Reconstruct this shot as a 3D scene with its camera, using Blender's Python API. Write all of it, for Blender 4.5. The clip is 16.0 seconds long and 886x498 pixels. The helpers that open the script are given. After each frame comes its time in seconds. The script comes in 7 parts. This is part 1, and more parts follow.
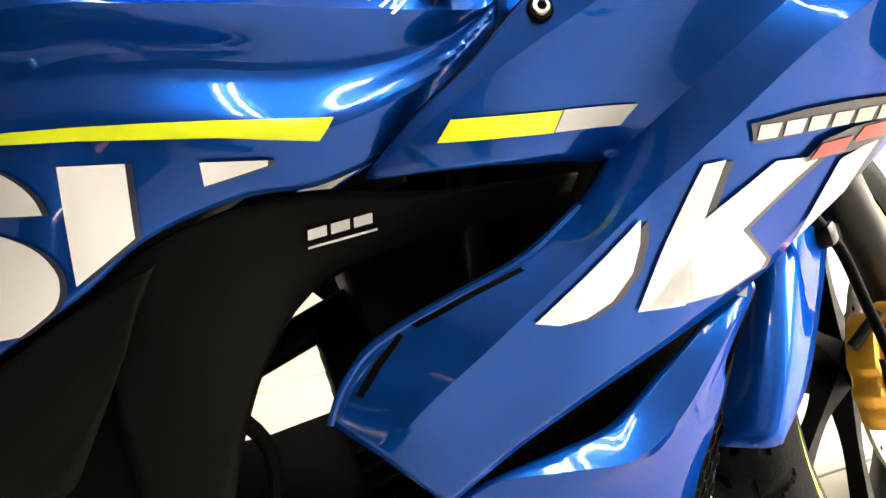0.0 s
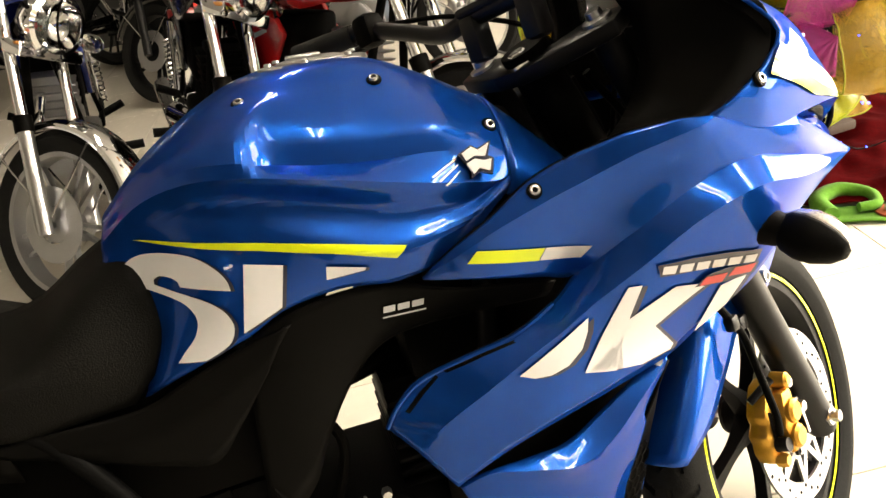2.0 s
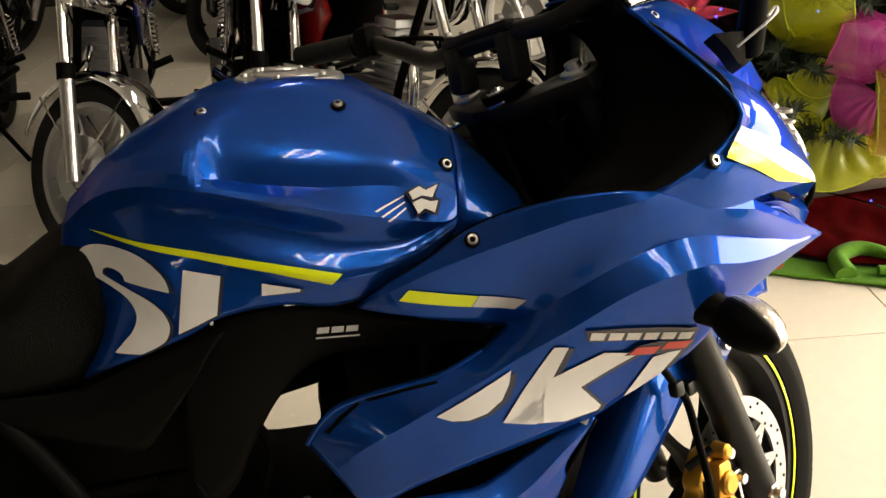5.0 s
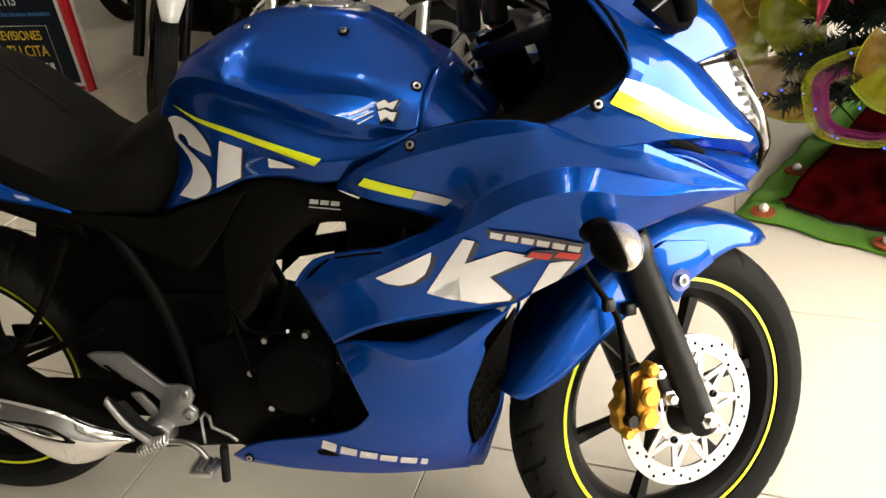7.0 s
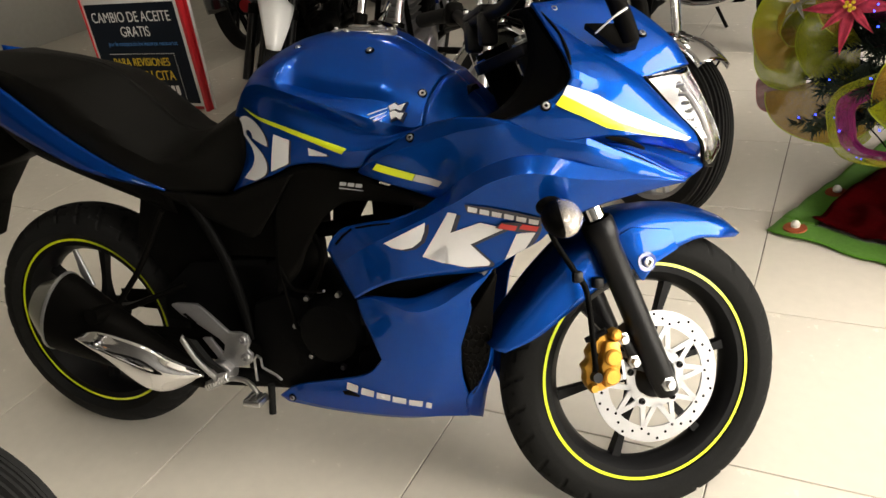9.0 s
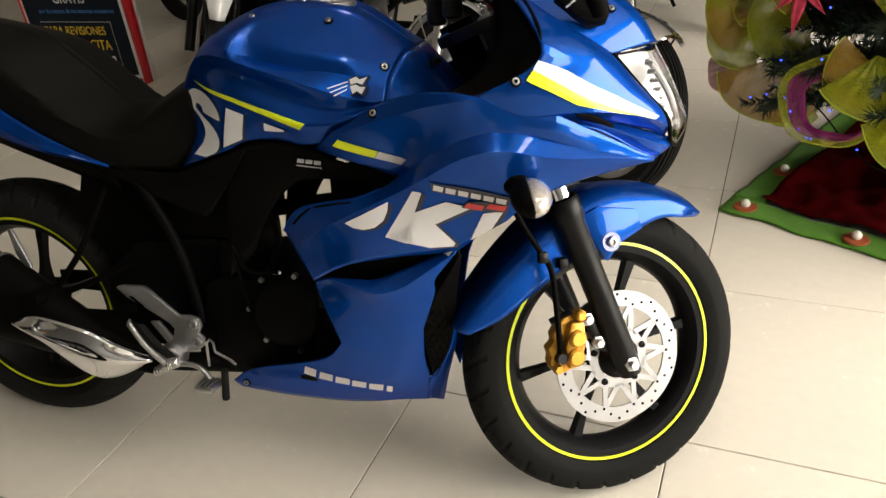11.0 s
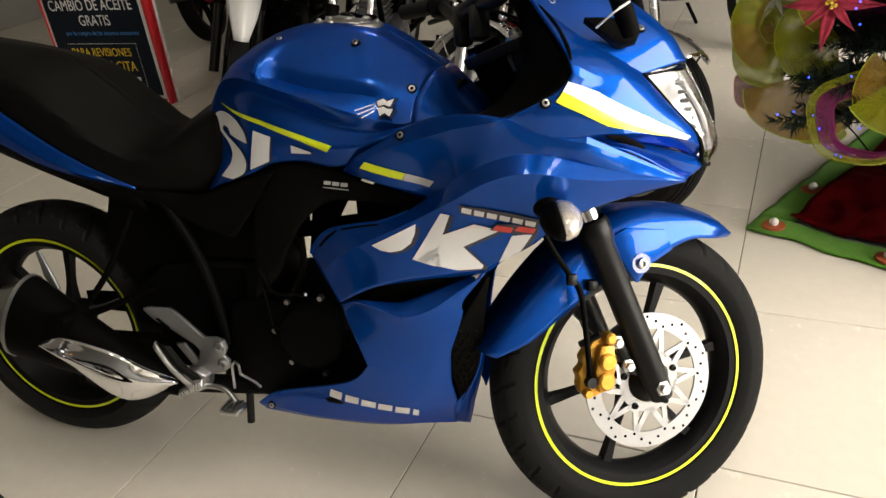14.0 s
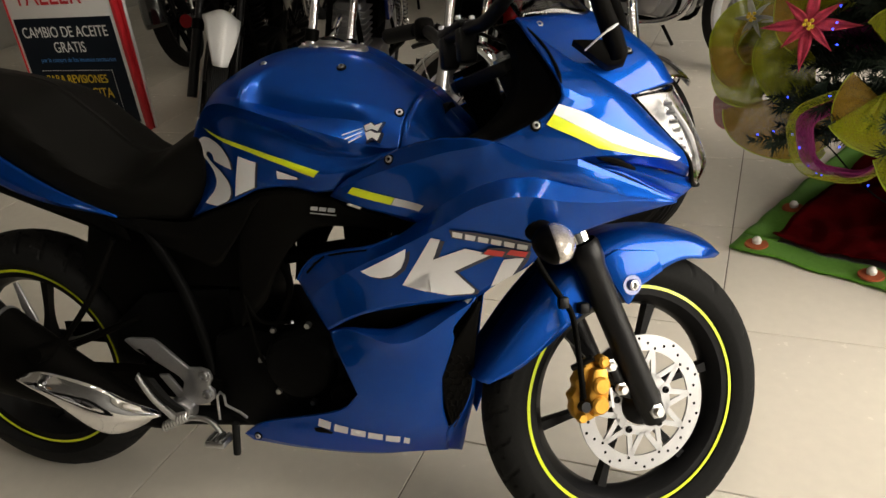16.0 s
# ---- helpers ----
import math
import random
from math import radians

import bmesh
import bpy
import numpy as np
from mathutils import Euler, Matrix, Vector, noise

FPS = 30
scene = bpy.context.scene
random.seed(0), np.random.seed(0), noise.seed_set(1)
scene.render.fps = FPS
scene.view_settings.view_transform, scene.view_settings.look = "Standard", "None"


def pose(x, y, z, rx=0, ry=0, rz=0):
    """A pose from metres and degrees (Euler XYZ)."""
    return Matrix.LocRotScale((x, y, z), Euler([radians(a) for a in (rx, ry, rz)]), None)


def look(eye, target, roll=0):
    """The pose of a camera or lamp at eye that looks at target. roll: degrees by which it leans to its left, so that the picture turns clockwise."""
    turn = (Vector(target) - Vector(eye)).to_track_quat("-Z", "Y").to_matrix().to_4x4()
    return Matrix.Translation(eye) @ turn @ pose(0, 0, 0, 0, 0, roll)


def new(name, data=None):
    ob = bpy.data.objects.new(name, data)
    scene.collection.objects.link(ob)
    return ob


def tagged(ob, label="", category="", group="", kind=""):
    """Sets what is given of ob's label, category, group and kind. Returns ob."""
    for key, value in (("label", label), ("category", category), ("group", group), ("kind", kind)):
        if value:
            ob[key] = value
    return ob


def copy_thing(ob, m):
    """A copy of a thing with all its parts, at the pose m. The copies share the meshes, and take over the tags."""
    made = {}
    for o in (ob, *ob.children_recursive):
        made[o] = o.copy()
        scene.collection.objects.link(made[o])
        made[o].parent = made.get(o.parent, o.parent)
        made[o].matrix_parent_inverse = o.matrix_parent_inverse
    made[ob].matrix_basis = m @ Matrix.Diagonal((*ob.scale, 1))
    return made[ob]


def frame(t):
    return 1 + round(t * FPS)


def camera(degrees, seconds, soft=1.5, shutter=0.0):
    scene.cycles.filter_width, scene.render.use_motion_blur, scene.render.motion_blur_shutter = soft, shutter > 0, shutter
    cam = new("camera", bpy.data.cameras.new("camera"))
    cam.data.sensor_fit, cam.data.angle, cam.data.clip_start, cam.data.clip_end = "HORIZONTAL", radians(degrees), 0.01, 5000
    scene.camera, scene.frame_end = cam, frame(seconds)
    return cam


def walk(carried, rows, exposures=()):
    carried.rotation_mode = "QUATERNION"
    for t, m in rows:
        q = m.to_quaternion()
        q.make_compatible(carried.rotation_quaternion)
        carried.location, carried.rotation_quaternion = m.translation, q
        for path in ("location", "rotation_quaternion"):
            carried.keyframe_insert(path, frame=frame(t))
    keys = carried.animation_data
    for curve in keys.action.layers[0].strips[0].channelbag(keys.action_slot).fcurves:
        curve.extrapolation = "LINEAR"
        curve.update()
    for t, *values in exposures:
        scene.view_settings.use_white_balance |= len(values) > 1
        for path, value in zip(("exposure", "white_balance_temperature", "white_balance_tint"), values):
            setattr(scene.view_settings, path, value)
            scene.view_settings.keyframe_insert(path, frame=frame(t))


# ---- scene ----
# ---- the camera and its walk ----
cam = camera(59.45, 16.0)
PATH = [
    (0.0, 0.1087, -0.5812, 0.9691, 59.515, 12.737, -20.344),
    (0.5, 0.0637, -0.6507, 1.0697, 62.504, 12.181, -19.668),
    (1.0, 0.0544, -0.7456, 1.1460, 61.781, 11.578, -18.407),
    (1.5, 0.0697, -0.8054, 1.1775, 61.049, 11.096, -17.822),
    (2.0, 0.0589, -0.8286, 1.1899, 61.244, 9.888, -17.052),
    (2.5, 0.0592, -0.8310, 1.1978, 62.121, 9.287, -17.199),
    (3.0, 0.0628, -0.8341, 1.2163, 61.946, 8.236, -16.860),
    (3.2, 0.0638, -0.8356, 1.2225, 62.080, 7.257, -16.739),
    (5.3, 0.2341, -0.8363, 1.2343, 59.413, 4.625, -9.259),
    (5.5, 0.2683, -0.8102, 1.2266, 56.034, 5.046, -8.960),
    (6.0, 0.3301, -0.8127, 1.2563, 53.328, 5.543, -5.676),
    (6.5, 0.4896, -0.9373, 1.2630, 55.631, 4.425, 7.417),
    (7.0, 0.5457, -1.0710, 1.2813, 57.635, 5.108, 9.240),
    (7.5, 0.5902, -1.2194, 1.3006, 57.484, 4.928, 10.243),
    (8.0, 0.7488, -1.2874, 1.3090, 60.089, 5.834, 15.297),
    (8.5, 0.8132, -1.3095, 1.3141, 60.461, 6.313, 18.268),
    (9.0, 0.7992, -1.3112, 1.3200, 60.841, 7.072, 17.404),
    (9.5, 0.7941, -1.3129, 1.3173, 60.847, 6.731, 16.782),
    (9.7, 0.7890, -1.3112, 1.3087, 60.186, 6.372, 16.273),
    (11.8, 0.7397, -1.2683, 1.3079, 58.652, 4.937, 13.271),
    (12.0, 0.7387, -1.2665, 1.3066, 58.844, 5.076, 13.382),
    (12.5, 0.7373, -1.2661, 1.3088, 59.289, 5.898, 14.286),
    (13.0, 0.7357, -1.2696, 1.3104, 59.955, 6.136, 14.550),
    (13.5, 0.7329, -1.2686, 1.3090, 59.895, 5.996, 15.016),
    (14.0, 0.7337, -1.2708, 1.3115, 60.075, 5.815, 14.919),
    (14.5, 0.7346, -1.2703, 1.3114, 60.162, 5.582, 14.631),
    (15.0, 0.7259, -1.2634, 1.3066, 60.503, 5.204, 13.727),
    (15.5, 0.7093, -1.2563, 1.3076, 60.612, 5.305, 13.610),
    (16.0, 0.7097, -1.2584, 1.3082, 61.538, 5.821, 13.102),
]
EXPO = [(0.0, 1.23, 7100, 10), (1.5, 0.93, 7700, 10), (2.5, 0.56, 7900, 10), (3.2, 0.03, 8000, 10), (5.3, -0.18, 8000, 10), (6.5, 0.24, 7400, 10), (7.5, 0.14, 7100, 10), (9.0, -0.05, 6950, 10), (12.0, -0.32, 6950, 10), (13.5, -0.34, 6950, 10), (14.5, -0.11, 6900, 10), (15.2, -0.42, 7000, 10), (16.0, -0.6, 7050, 10)]
walk(cam, [(t, pose(x, y, z, rx, ry, rz)) for t, x, y, z, rx, ry, rz in PATH], EXPO)

# ---- world and light ----
world = bpy.data.worlds.new("sky")
scene.world = world
world.use_nodes = True
wn = world.node_tree
sky = wn.nodes.new("ShaderNodeTexSky")
sky.sky_type, sky.sun_disc = "NISHITA", False
sky.sun_elevation, sky.sun_rotation = radians(50), radians(100)
wn.nodes["Background"].inputs[1].default_value = 0.12
wn.links.new(sky.outputs[0], wn.nodes["Background"].inputs[0])


def area_lamp(name, m, sx, sy, watts, colour):
    d = bpy.data.lights.new(name, "AREA")
    d.shape, d.size, d.size_y, d.energy, d.color = "RECTANGLE", sx, sy, watts, colour
    ob = new(name, d)
    ob.matrix_world = m
    return ob


# daylight in the shop window, and the tubes of the ceiling
area_lamp("window_daylight", look((4.9, -0.2, 1.7), (0, -0.2, 0.9)), 5.0, 2.4, 600, (1.0, 0.96, 0.89))
# ---- materials ----
def material(name, colour, rough=0.5, metal=0.0, coat=0.0, vary=0.0, scale=20.0, bump=0.0, bump_scale=200.0, spec=0.5,
             rough_vary=0.0, per_object=0.0, sheen=0.0, coat_rough=0.03, edge=None):
    """A principled surface whose colour and gloss vary at two scales, with fine relief."""
    m = bpy.data.materials.new(name)
    m.use_nodes = True
    t = m.node_tree
    b = t.nodes["Principled BSDF"]
    b.inputs["Base Color"].default_value = (*colour, 1)
    b.inputs["Roughness"].default_value = rough
    b.inputs["Metallic"].default_value = metal
    b.inputs["Coat Weight"].default_value = coat
    b.inputs["Coat Roughness"].default_value = coat_rough
    b.inputs["Specular IOR Level"].default_value = spec
    b.inputs["Sheen Weight"].default_value = sheen
    if edge:
        b.inputs["Specular Tint"].default_value = (*edge, 1)
    co = t.nodes.new("ShaderNodeTexCoord")
    last = None
    if vary:
        big, fine = t.nodes.new("ShaderNodeTexNoise"), t.nodes.new("ShaderNodeTexNoise")
        big.inputs["Scale"].default_value, fine.inputs["Scale"].default_value = scale * 0.15, scale * 4
        big.inputs["Detail"].default_value = 4
        for k in (big, fine):
            t.links.new(co.outputs["Object"], k.inputs["Vector"])
        add = t.nodes.new("ShaderNodeMath")
        add.operation = "ADD"
        t.links.new(big.outputs[0], add.inputs[0])
        t.links.new(fine.outputs[0], add.inputs[1])
        ramp = t.nodes.new("ShaderNodeMapRange")
        ramp.inputs["From Min"].default_value, ramp.inputs["From Max"].default_value = 0.6, 1.4
        ramp.inputs["To Min"].default_value, ramp.inputs["To Max"].default_value = 1 - vary, 1 + vary
        t.links.new(add.outputs[0], ramp.inputs["Value"])
        last = ramp.outputs[0]
        if rough_vary:
            rr = t.nodes.new("ShaderNodeMapRange")
            rr.inputs["From Min"].default_value, rr.inputs["From Max"].default_value = 0.6, 1.4
            rr.inputs["To Min"].default_value, rr.inputs["To Max"].default_value = max(0.02, rough - rough_vary), rough + rough_vary
            t.links.new(add.outputs[0], rr.inputs["Value"])
            t.links.new(rr.outputs[0], b.inputs["Roughness"])
    if per_object:
        info = t.nodes.new("ShaderNodeObjectInfo")
        r2 = t.nodes.new("ShaderNodeMapRange")
        r2.inputs["To Min"].default_value, r2.inputs["To Max"].default_value = 1 - per_object, 1 + per_object
        t.links.new(info.outputs["Random"], r2.inputs["Value"])
        if last:
            mu = t.nodes.new("ShaderNodeMath")
            mu.operation = "MULTIPLY"
            t.links.new(last, mu.inputs[0])
            t.links.new(r2.outputs[0], mu.inputs[1])
            last = mu.outputs[0]
        else:
            last = r2.outputs[0]
    if last:
        sc = t.nodes.new("ShaderNodeVectorMath")
        sc.operation = "SCALE"
        sc.inputs[0].default_value = colour
        t.links.new(last, sc.inputs["Scale"])
        t.links.new(sc.outputs[0], b.inputs["Base Color"])
    if bump:
        nz = t.nodes.new("ShaderNodeTexNoise")
        nz.inputs["Scale"].default_value, nz.inputs["Detail"].default_value = bump_scale, 3
        t.links.new(co.outputs["Object"], nz.inputs["Vector"])
        bp = t.nodes.new("ShaderNodeBump")
        bp.inputs["Strength"].default_value, bp.inputs["Distance"].default_value = bump, 0.002
        t.links.new(nz.outputs[0], bp.inputs["Height"])
        t.links.new(bp.outputs[0], b.inputs["Normal"])
    return m


def glass(name, colour, rough=0.0):
    m = material(name, colour, rough)
    b = m.node_tree.nodes["Principled BSDF"]
    b.inputs["Transmission Weight"].default_value = 1.0
    b.inputs["IOR"].default_value = 1.45
    return m


def glow(name, colour, strength):
    m = material(name, colour, 0.5)
    b = m.node_tree.nodes["Principled BSDF"]
    b.inputs["Emission Color"].default_value = (*colour, 1)
    b.inputs["Emission Strength"].default_value = strength
    return m


def netting(name, colour, gaps=0.5, scale=60.0):
    """Coloured mesh ribbon: crossing threads with see-through gaps."""
    m = material(name, colour, 0.35, vary=0.2, scale=30)
    t = m.node_tree
    b = t.nodes["Principled BSDF"]
    co = t.nodes.new("ShaderNodeTexCoord")
    nz = t.nodes.new("ShaderNodeTexVoronoi")
    nz.feature = "DISTANCE_TO_EDGE"
    nz.inputs["Scale"].default_value = scale
    t.links.new(co.outputs["Object"], nz.inputs["Vector"])
    mp = t.nodes.new("ShaderNodeMapRange")
    mp.inputs["From Min"].default_value, mp.inputs["From Max"].default_value = 0.03, 0.12
    mp.inputs["To Min"].default_value, mp.inputs["To Max"].default_value = 1.0, gaps
    t.links.new(nz.outputs["Distance"], mp.inputs["Value"])
    t.links.new(mp.outputs[0], b.inputs["Alpha"])
    b.inputs["Transmission Weight"].default_value = 0.0
    return m


BLUE = material("blue_metallic_paint", (0.0002, 0.050, 0.300), 0.30, 0.62, coat=0.45, vary=0.06, scale=300, spec=0.0, coat_rough=0.008, edge=(0.02, 0.34, 0.9))
# darker blue for the shade of the mudguard bolt's recess
NAVY = material("shaded_blue_paint", (0.008, 0.03, 0.2), 0.3, 0.2, coat=1.0, vary=0.05, scale=200)
WHITE = material("white_vinyl", (0.76, 0.76, 0.78), 0.6, coat=0.06, vary=0.02, scale=40, spec=0.2)
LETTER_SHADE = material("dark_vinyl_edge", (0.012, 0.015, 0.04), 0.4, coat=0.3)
LIME = material("lime_vinyl", (0.68, 0.80, 0.02), 0.35, coat=0.3, vary=0.02)
SILVER_VINYL = material("silver_vinyl", (0.62, 0.62, 0.64), 0.35, 0.1)
RED_VINYL = material("red_vinyl", (0.6, 0.02, 0.02), 0.35, coat=0.3)
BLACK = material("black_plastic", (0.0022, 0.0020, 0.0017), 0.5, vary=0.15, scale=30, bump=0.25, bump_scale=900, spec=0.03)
GREYBLACK = material("charcoal_plastic", (0.0028, 0.0026, 0.0022), 0.42, vary=0.1, scale=40, bump=0.2, bump_scale=900, spec=0.06)
LEATHER = material("seat_vinyl", (0.0032, 0.0030, 0.0024), 0.55, vary=0.2, scale=60, bump=0.5, bump_scale=500, rough_vary=0.06, spec=0.09)
RUBBER = material("tyre_rubber", (0.0080, 0.0080, 0.0078), 0.75, vary=0.25, scale=40, bump=0.3, bump_scale=400, spec=0.09)
OLD_RUBBER = material("dark_tyre_rubber", (0.010, 0.010, 0.0098), 0.7, vary=0.25, scale=40, bump=0.3, bump_scale=400, spec=0.15)
ENGINE = material("engine_black", (0.003, 0.003, 0.003), 0.5, 0.0, vary=0.3, scale=50, bump=0.3, bump_scale=300, spec=0.04)
FORKBLACK = material("satin_black_metal", (0.006, 0.006, 0.0065), 0.35, 0.0, vary=0.1, spec=0.18)
CHROME = material("chrome", (0.82, 0.82, 0.83), 0.06, 1.0, vary=0.03, scale=20)
STEEL = material("brushed_steel", (0.55, 0.55, 0.55), 0.3, 1.0, vary=0.1, scale=80, bump=0.1, bump_scale=500)
CAPSTEEL = material("dull_steel", (0.22, 0.22, 0.20), 0.3, 1.0, vary=0.12, scale=80, bump=0.1, bump_scale=500)
ALU = material("cast_aluminium", (0.42, 0.42, 0.43), 0.36, 0.9, vary=0.08, scale=60, bump=0.25, bump_scale=600)
DISC = material("disc_steel", (0.40, 0.40, 0.405), 0.34, 0.85, vary=0.12, scale=120, bump=0.1, bump_scale=700)
GOLD = material("gold_anodised", (0.62, 0.32, 0.05), 0.36, 0.75, vary=0.12, scale=60, bump=0.3, bump_scale=500)
HUBBLACK = material("wheel_black_paint", (0.005, 0.005, 0.0055), 0.4, 0.0, vary=0.1, spec=0.10)
CLEAR = glass("clear_lens", (1, 1, 1), 0.02)
SMOKE = glass("smoked_screen", (0.25, 0.26, 0.27), 0.0)
ORANGE = material("amber_lens", (0.75, 0.30, 0.08), 0.2, coat=0.5)
TILE = material("cream_porcelain_tile", (0.76, 0.71, 0.62), 0.26, vary=0.04, scale=8, per_object=0.025, rough_vary=0.03)
GROUT = material("brown_grout", (0.12, 0.095, 0.07), 0.8, vary=0.2, scale=40, bump=0.3)
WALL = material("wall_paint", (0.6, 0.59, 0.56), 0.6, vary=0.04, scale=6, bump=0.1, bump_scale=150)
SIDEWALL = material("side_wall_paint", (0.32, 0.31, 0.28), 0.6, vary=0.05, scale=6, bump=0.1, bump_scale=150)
# near black by choice, so unseen walls give little bounce and reflection
DARKWALL = material("low_bounce_wall", (0.04, 0.039, 0.037), 0.6, vary=0.06, scale=6, bump=0.1)
CEIL = material("ceiling_panel", (0.36, 0.35, 0.33), 0.7, vary=0.03, scale=5, bump=0.2)
REDPAINT = material("red_gloss_paint", (0.42, 0.01, 0.012), 0.25, coat=1.0, vary=0.05)
DEEPBLUE = material("blue_gloss_paint", (0.01, 0.025, 0.22), 0.25, coat=1.0, vary=0.05)
BLACKPAINT = material("black_gloss_paint", (0.01, 0.01, 0.011), 0.2, coat=1.0)
WHITEPAINT = material("white_gloss_plastic", (0.72, 0.72, 0.72), 0.3, coat=0.6, vary=0.03)

LENS = material("ribbed_lens", (0.50, 0.46, 0.42), 0.18, 0.5, coat=0.8, vary=0.5, scale=90, bump=1.0, bump_scale=60)
# near white instead of mirror metal: bright reflections are put into the colour
SHINEWHITE = material("shine_white", (0.88, 0.88, 0.88), 0.3, 0.1, vary=0.1, scale=300)
# ---- mesh helpers ----
from mathutils.bvhtree import BVHTree


def part(name, bm, mat, parent=None, label="", m=None, smooth=True, solid=0.0, crease=38.0):
    """Links a bmesh as one mesh object, under a thing where one is given."""
    me = bpy.data.meshes.new(name)
    if smooth:
        for f in bm.faces:
            f.smooth = True
        for e in bm.edges:
            if len(e.link_faces) == 2 and e.calc_face_angle(0) > radians(crease):
                e.smooth = False
    bm.to_mesh(me)
    bm.free()
    me.materials.append(mat)
    ob = new(name, me)
    ob.parent = parent
    if m is not None:
        ob.matrix_basis = m
    if label:
        ob["label"] = label
    if solid:
        mod = ob.modifiers.new("thickness", "SOLIDIFY")
        mod.thickness, mod.offset = solid, 0.0
    return ob


def thing(name, label, category, m=None, group="", kind=""):
    ob = new(name)
    if m is not None:
        ob.matrix_basis = m
    return tagged(ob, label, category, group, kind)


def spline(points, n):
    """n points evenly along a smooth curve through the given ones."""
    p = [Vector(q) for q in points]
    if len(p) == 2:
        return [p[0].lerp(p[1], i / (n - 1)) for i in range(n)]
    q = [2 * p[0] - p[1]] + p + [2 * p[-1] - p[-2]]
    dense = []
    for i in range(1, len(q) - 2):
        a, b, c, d = q[i - 1:i + 3]
        for k in range(12):
            u = k / 12
            dense.append(0.5 * ((2 * b) + (c - a) * u + (2 * a - 5 * b + 4 * c - d) * u * u + (3 * b - a - 3 * c + d) * u ** 3))
    dense.append(p[-1])
    lens = [0.0]
    for a, b in zip(dense, dense[1:]):
        lens.append(lens[-1] + (b - a).length)
    out, j = [], 0
    for i in range(n):
        s = lens[-1] * i / (n - 1)
        while j < len(lens) - 2 and lens[j + 1] < s:
            j += 1
        w = (s - lens[j]) / max(lens[j + 1] - lens[j], 1e-9)
        out.append(dense[j].lerp(dense[j + 1], min(w, 1)))
    return out


def grid_faces(bm, rows, closed=False, caps=False):
    """Quads between rows of points; closed joins each row's ends, caps closes the first and last row."""
    vs = [[bm.verts.new(q) for q in r] for r in rows]
    k = len(rows[0])
    for a, b in zip(vs, vs[1:]):
        for j in range(k if closed else k - 1):
            j2 = (j + 1) % k
            bm.faces.new((a[j], a[j2], b[j2], b[j]))
    if caps:
        bm.faces.new(list(reversed(vs[0])))
        bm.faces.new(vs[-1])
    return vs


def loft(rails, n=36, m=5, sharp=(), mirror=False):
    """A skin over rails (x, half width, z) on the machine's right side; sharp rails keep a crease."""
    res = [spline([(x, (w if mirror else -w), z) for x, w, z in r], n) for r in rails]
    groups, cur = [], [0]
    for i in range(1, len(rails)):
        cur.append(i)
        if i in sharp or i == len(rails) - 1:
            groups.append(cur)
            cur = [i]
    bm = bmesh.new()
    cols = []
    for i in range(n):
        col = []
        for g in groups:
            seg = spline([res[k][i] for k in g], m * (len(g) - 1) + 1)
            col += seg if not col else seg[1:]
        cols.append(col)
    grid_faces(bm, cols)
    bmesh.ops.remove_doubles(bm, verts=bm.verts, dist=1e-5)
    bmesh.ops.recalc_face_normals(bm, faces=bm.faces)
    return bm


def along(rail, x, straight=False):
    """The point (x, half width, z) of a rail that runs ahead in x."""
    for i in range(len(rail) - 1):
        if x <= rail[i + 1][0] or i == len(rail) - 2:
            break
    a, b = Vector(rail[i]), Vector(rail[i + 1])
    u = min(max((x - a.x) / (b.x - a.x), 0), 1)
    if straight:
        q = a.lerp(b, u)
    else:
        p = Vector(rail[i - 1]) if i else None
        n = Vector(rail[i + 2]) if i + 2 < len(rail) else None
        h = b.x - a.x
        d0 = (b - p) / (b.x - p.x) * h if p else b - a
        d1 = (n - a) / (n.x - a.x) * h if n else b - a
        q = (2 * u ** 3 - 3 * u * u + 1) * a + (u ** 3 - 2 * u * u + u) * d0 + (3 * u * u - 2 * u ** 3) * b + (u ** 3 - u * u) * d1
    return (x, q.y, q.z)


def skin(rails, xs, m=5, sharp=(), straight=(), mirror=False):
    """A skin of upright slices through rails that all run ahead in x; straight rails keep their corners."""
    bm = bmesh.new()
    cols = []
    for x in xs:
        pts = [Vector(along(r, x, k in straight)) for k, r in enumerate(rails)]
        pts = [Vector((p.x, p.y if mirror else -p.y, p.z)) for p in pts]
        col, cur = [], [0]
        for k in range(1, len(pts)):
            cur.append(k)
            if k in sharp or k == len(pts) - 1:
                seg = spline([pts[c] for c in cur], m * (len(cur) - 1) + 1)
                col += seg if not col else seg[1:]
                cur = [k]
        cols.append(col)
    grid_faces(bm, cols)
    bmesh.ops.remove_doubles(bm, verts=bm.verts, dist=1e-5)
    bmesh.ops.recalc_face_normals(bm, faces=bm.faces)
    return bm


def steps(stops, gap):
    """Stations between the stops, about a gap apart, with every stop kept."""
    out = [stops[0]]
    for a, b in zip(stops, stops[1:]):
        k = max(1, round((b - a) / gap))
        out += [a + (b - a) * (i + 1) / k for i in range(k)]
    return out


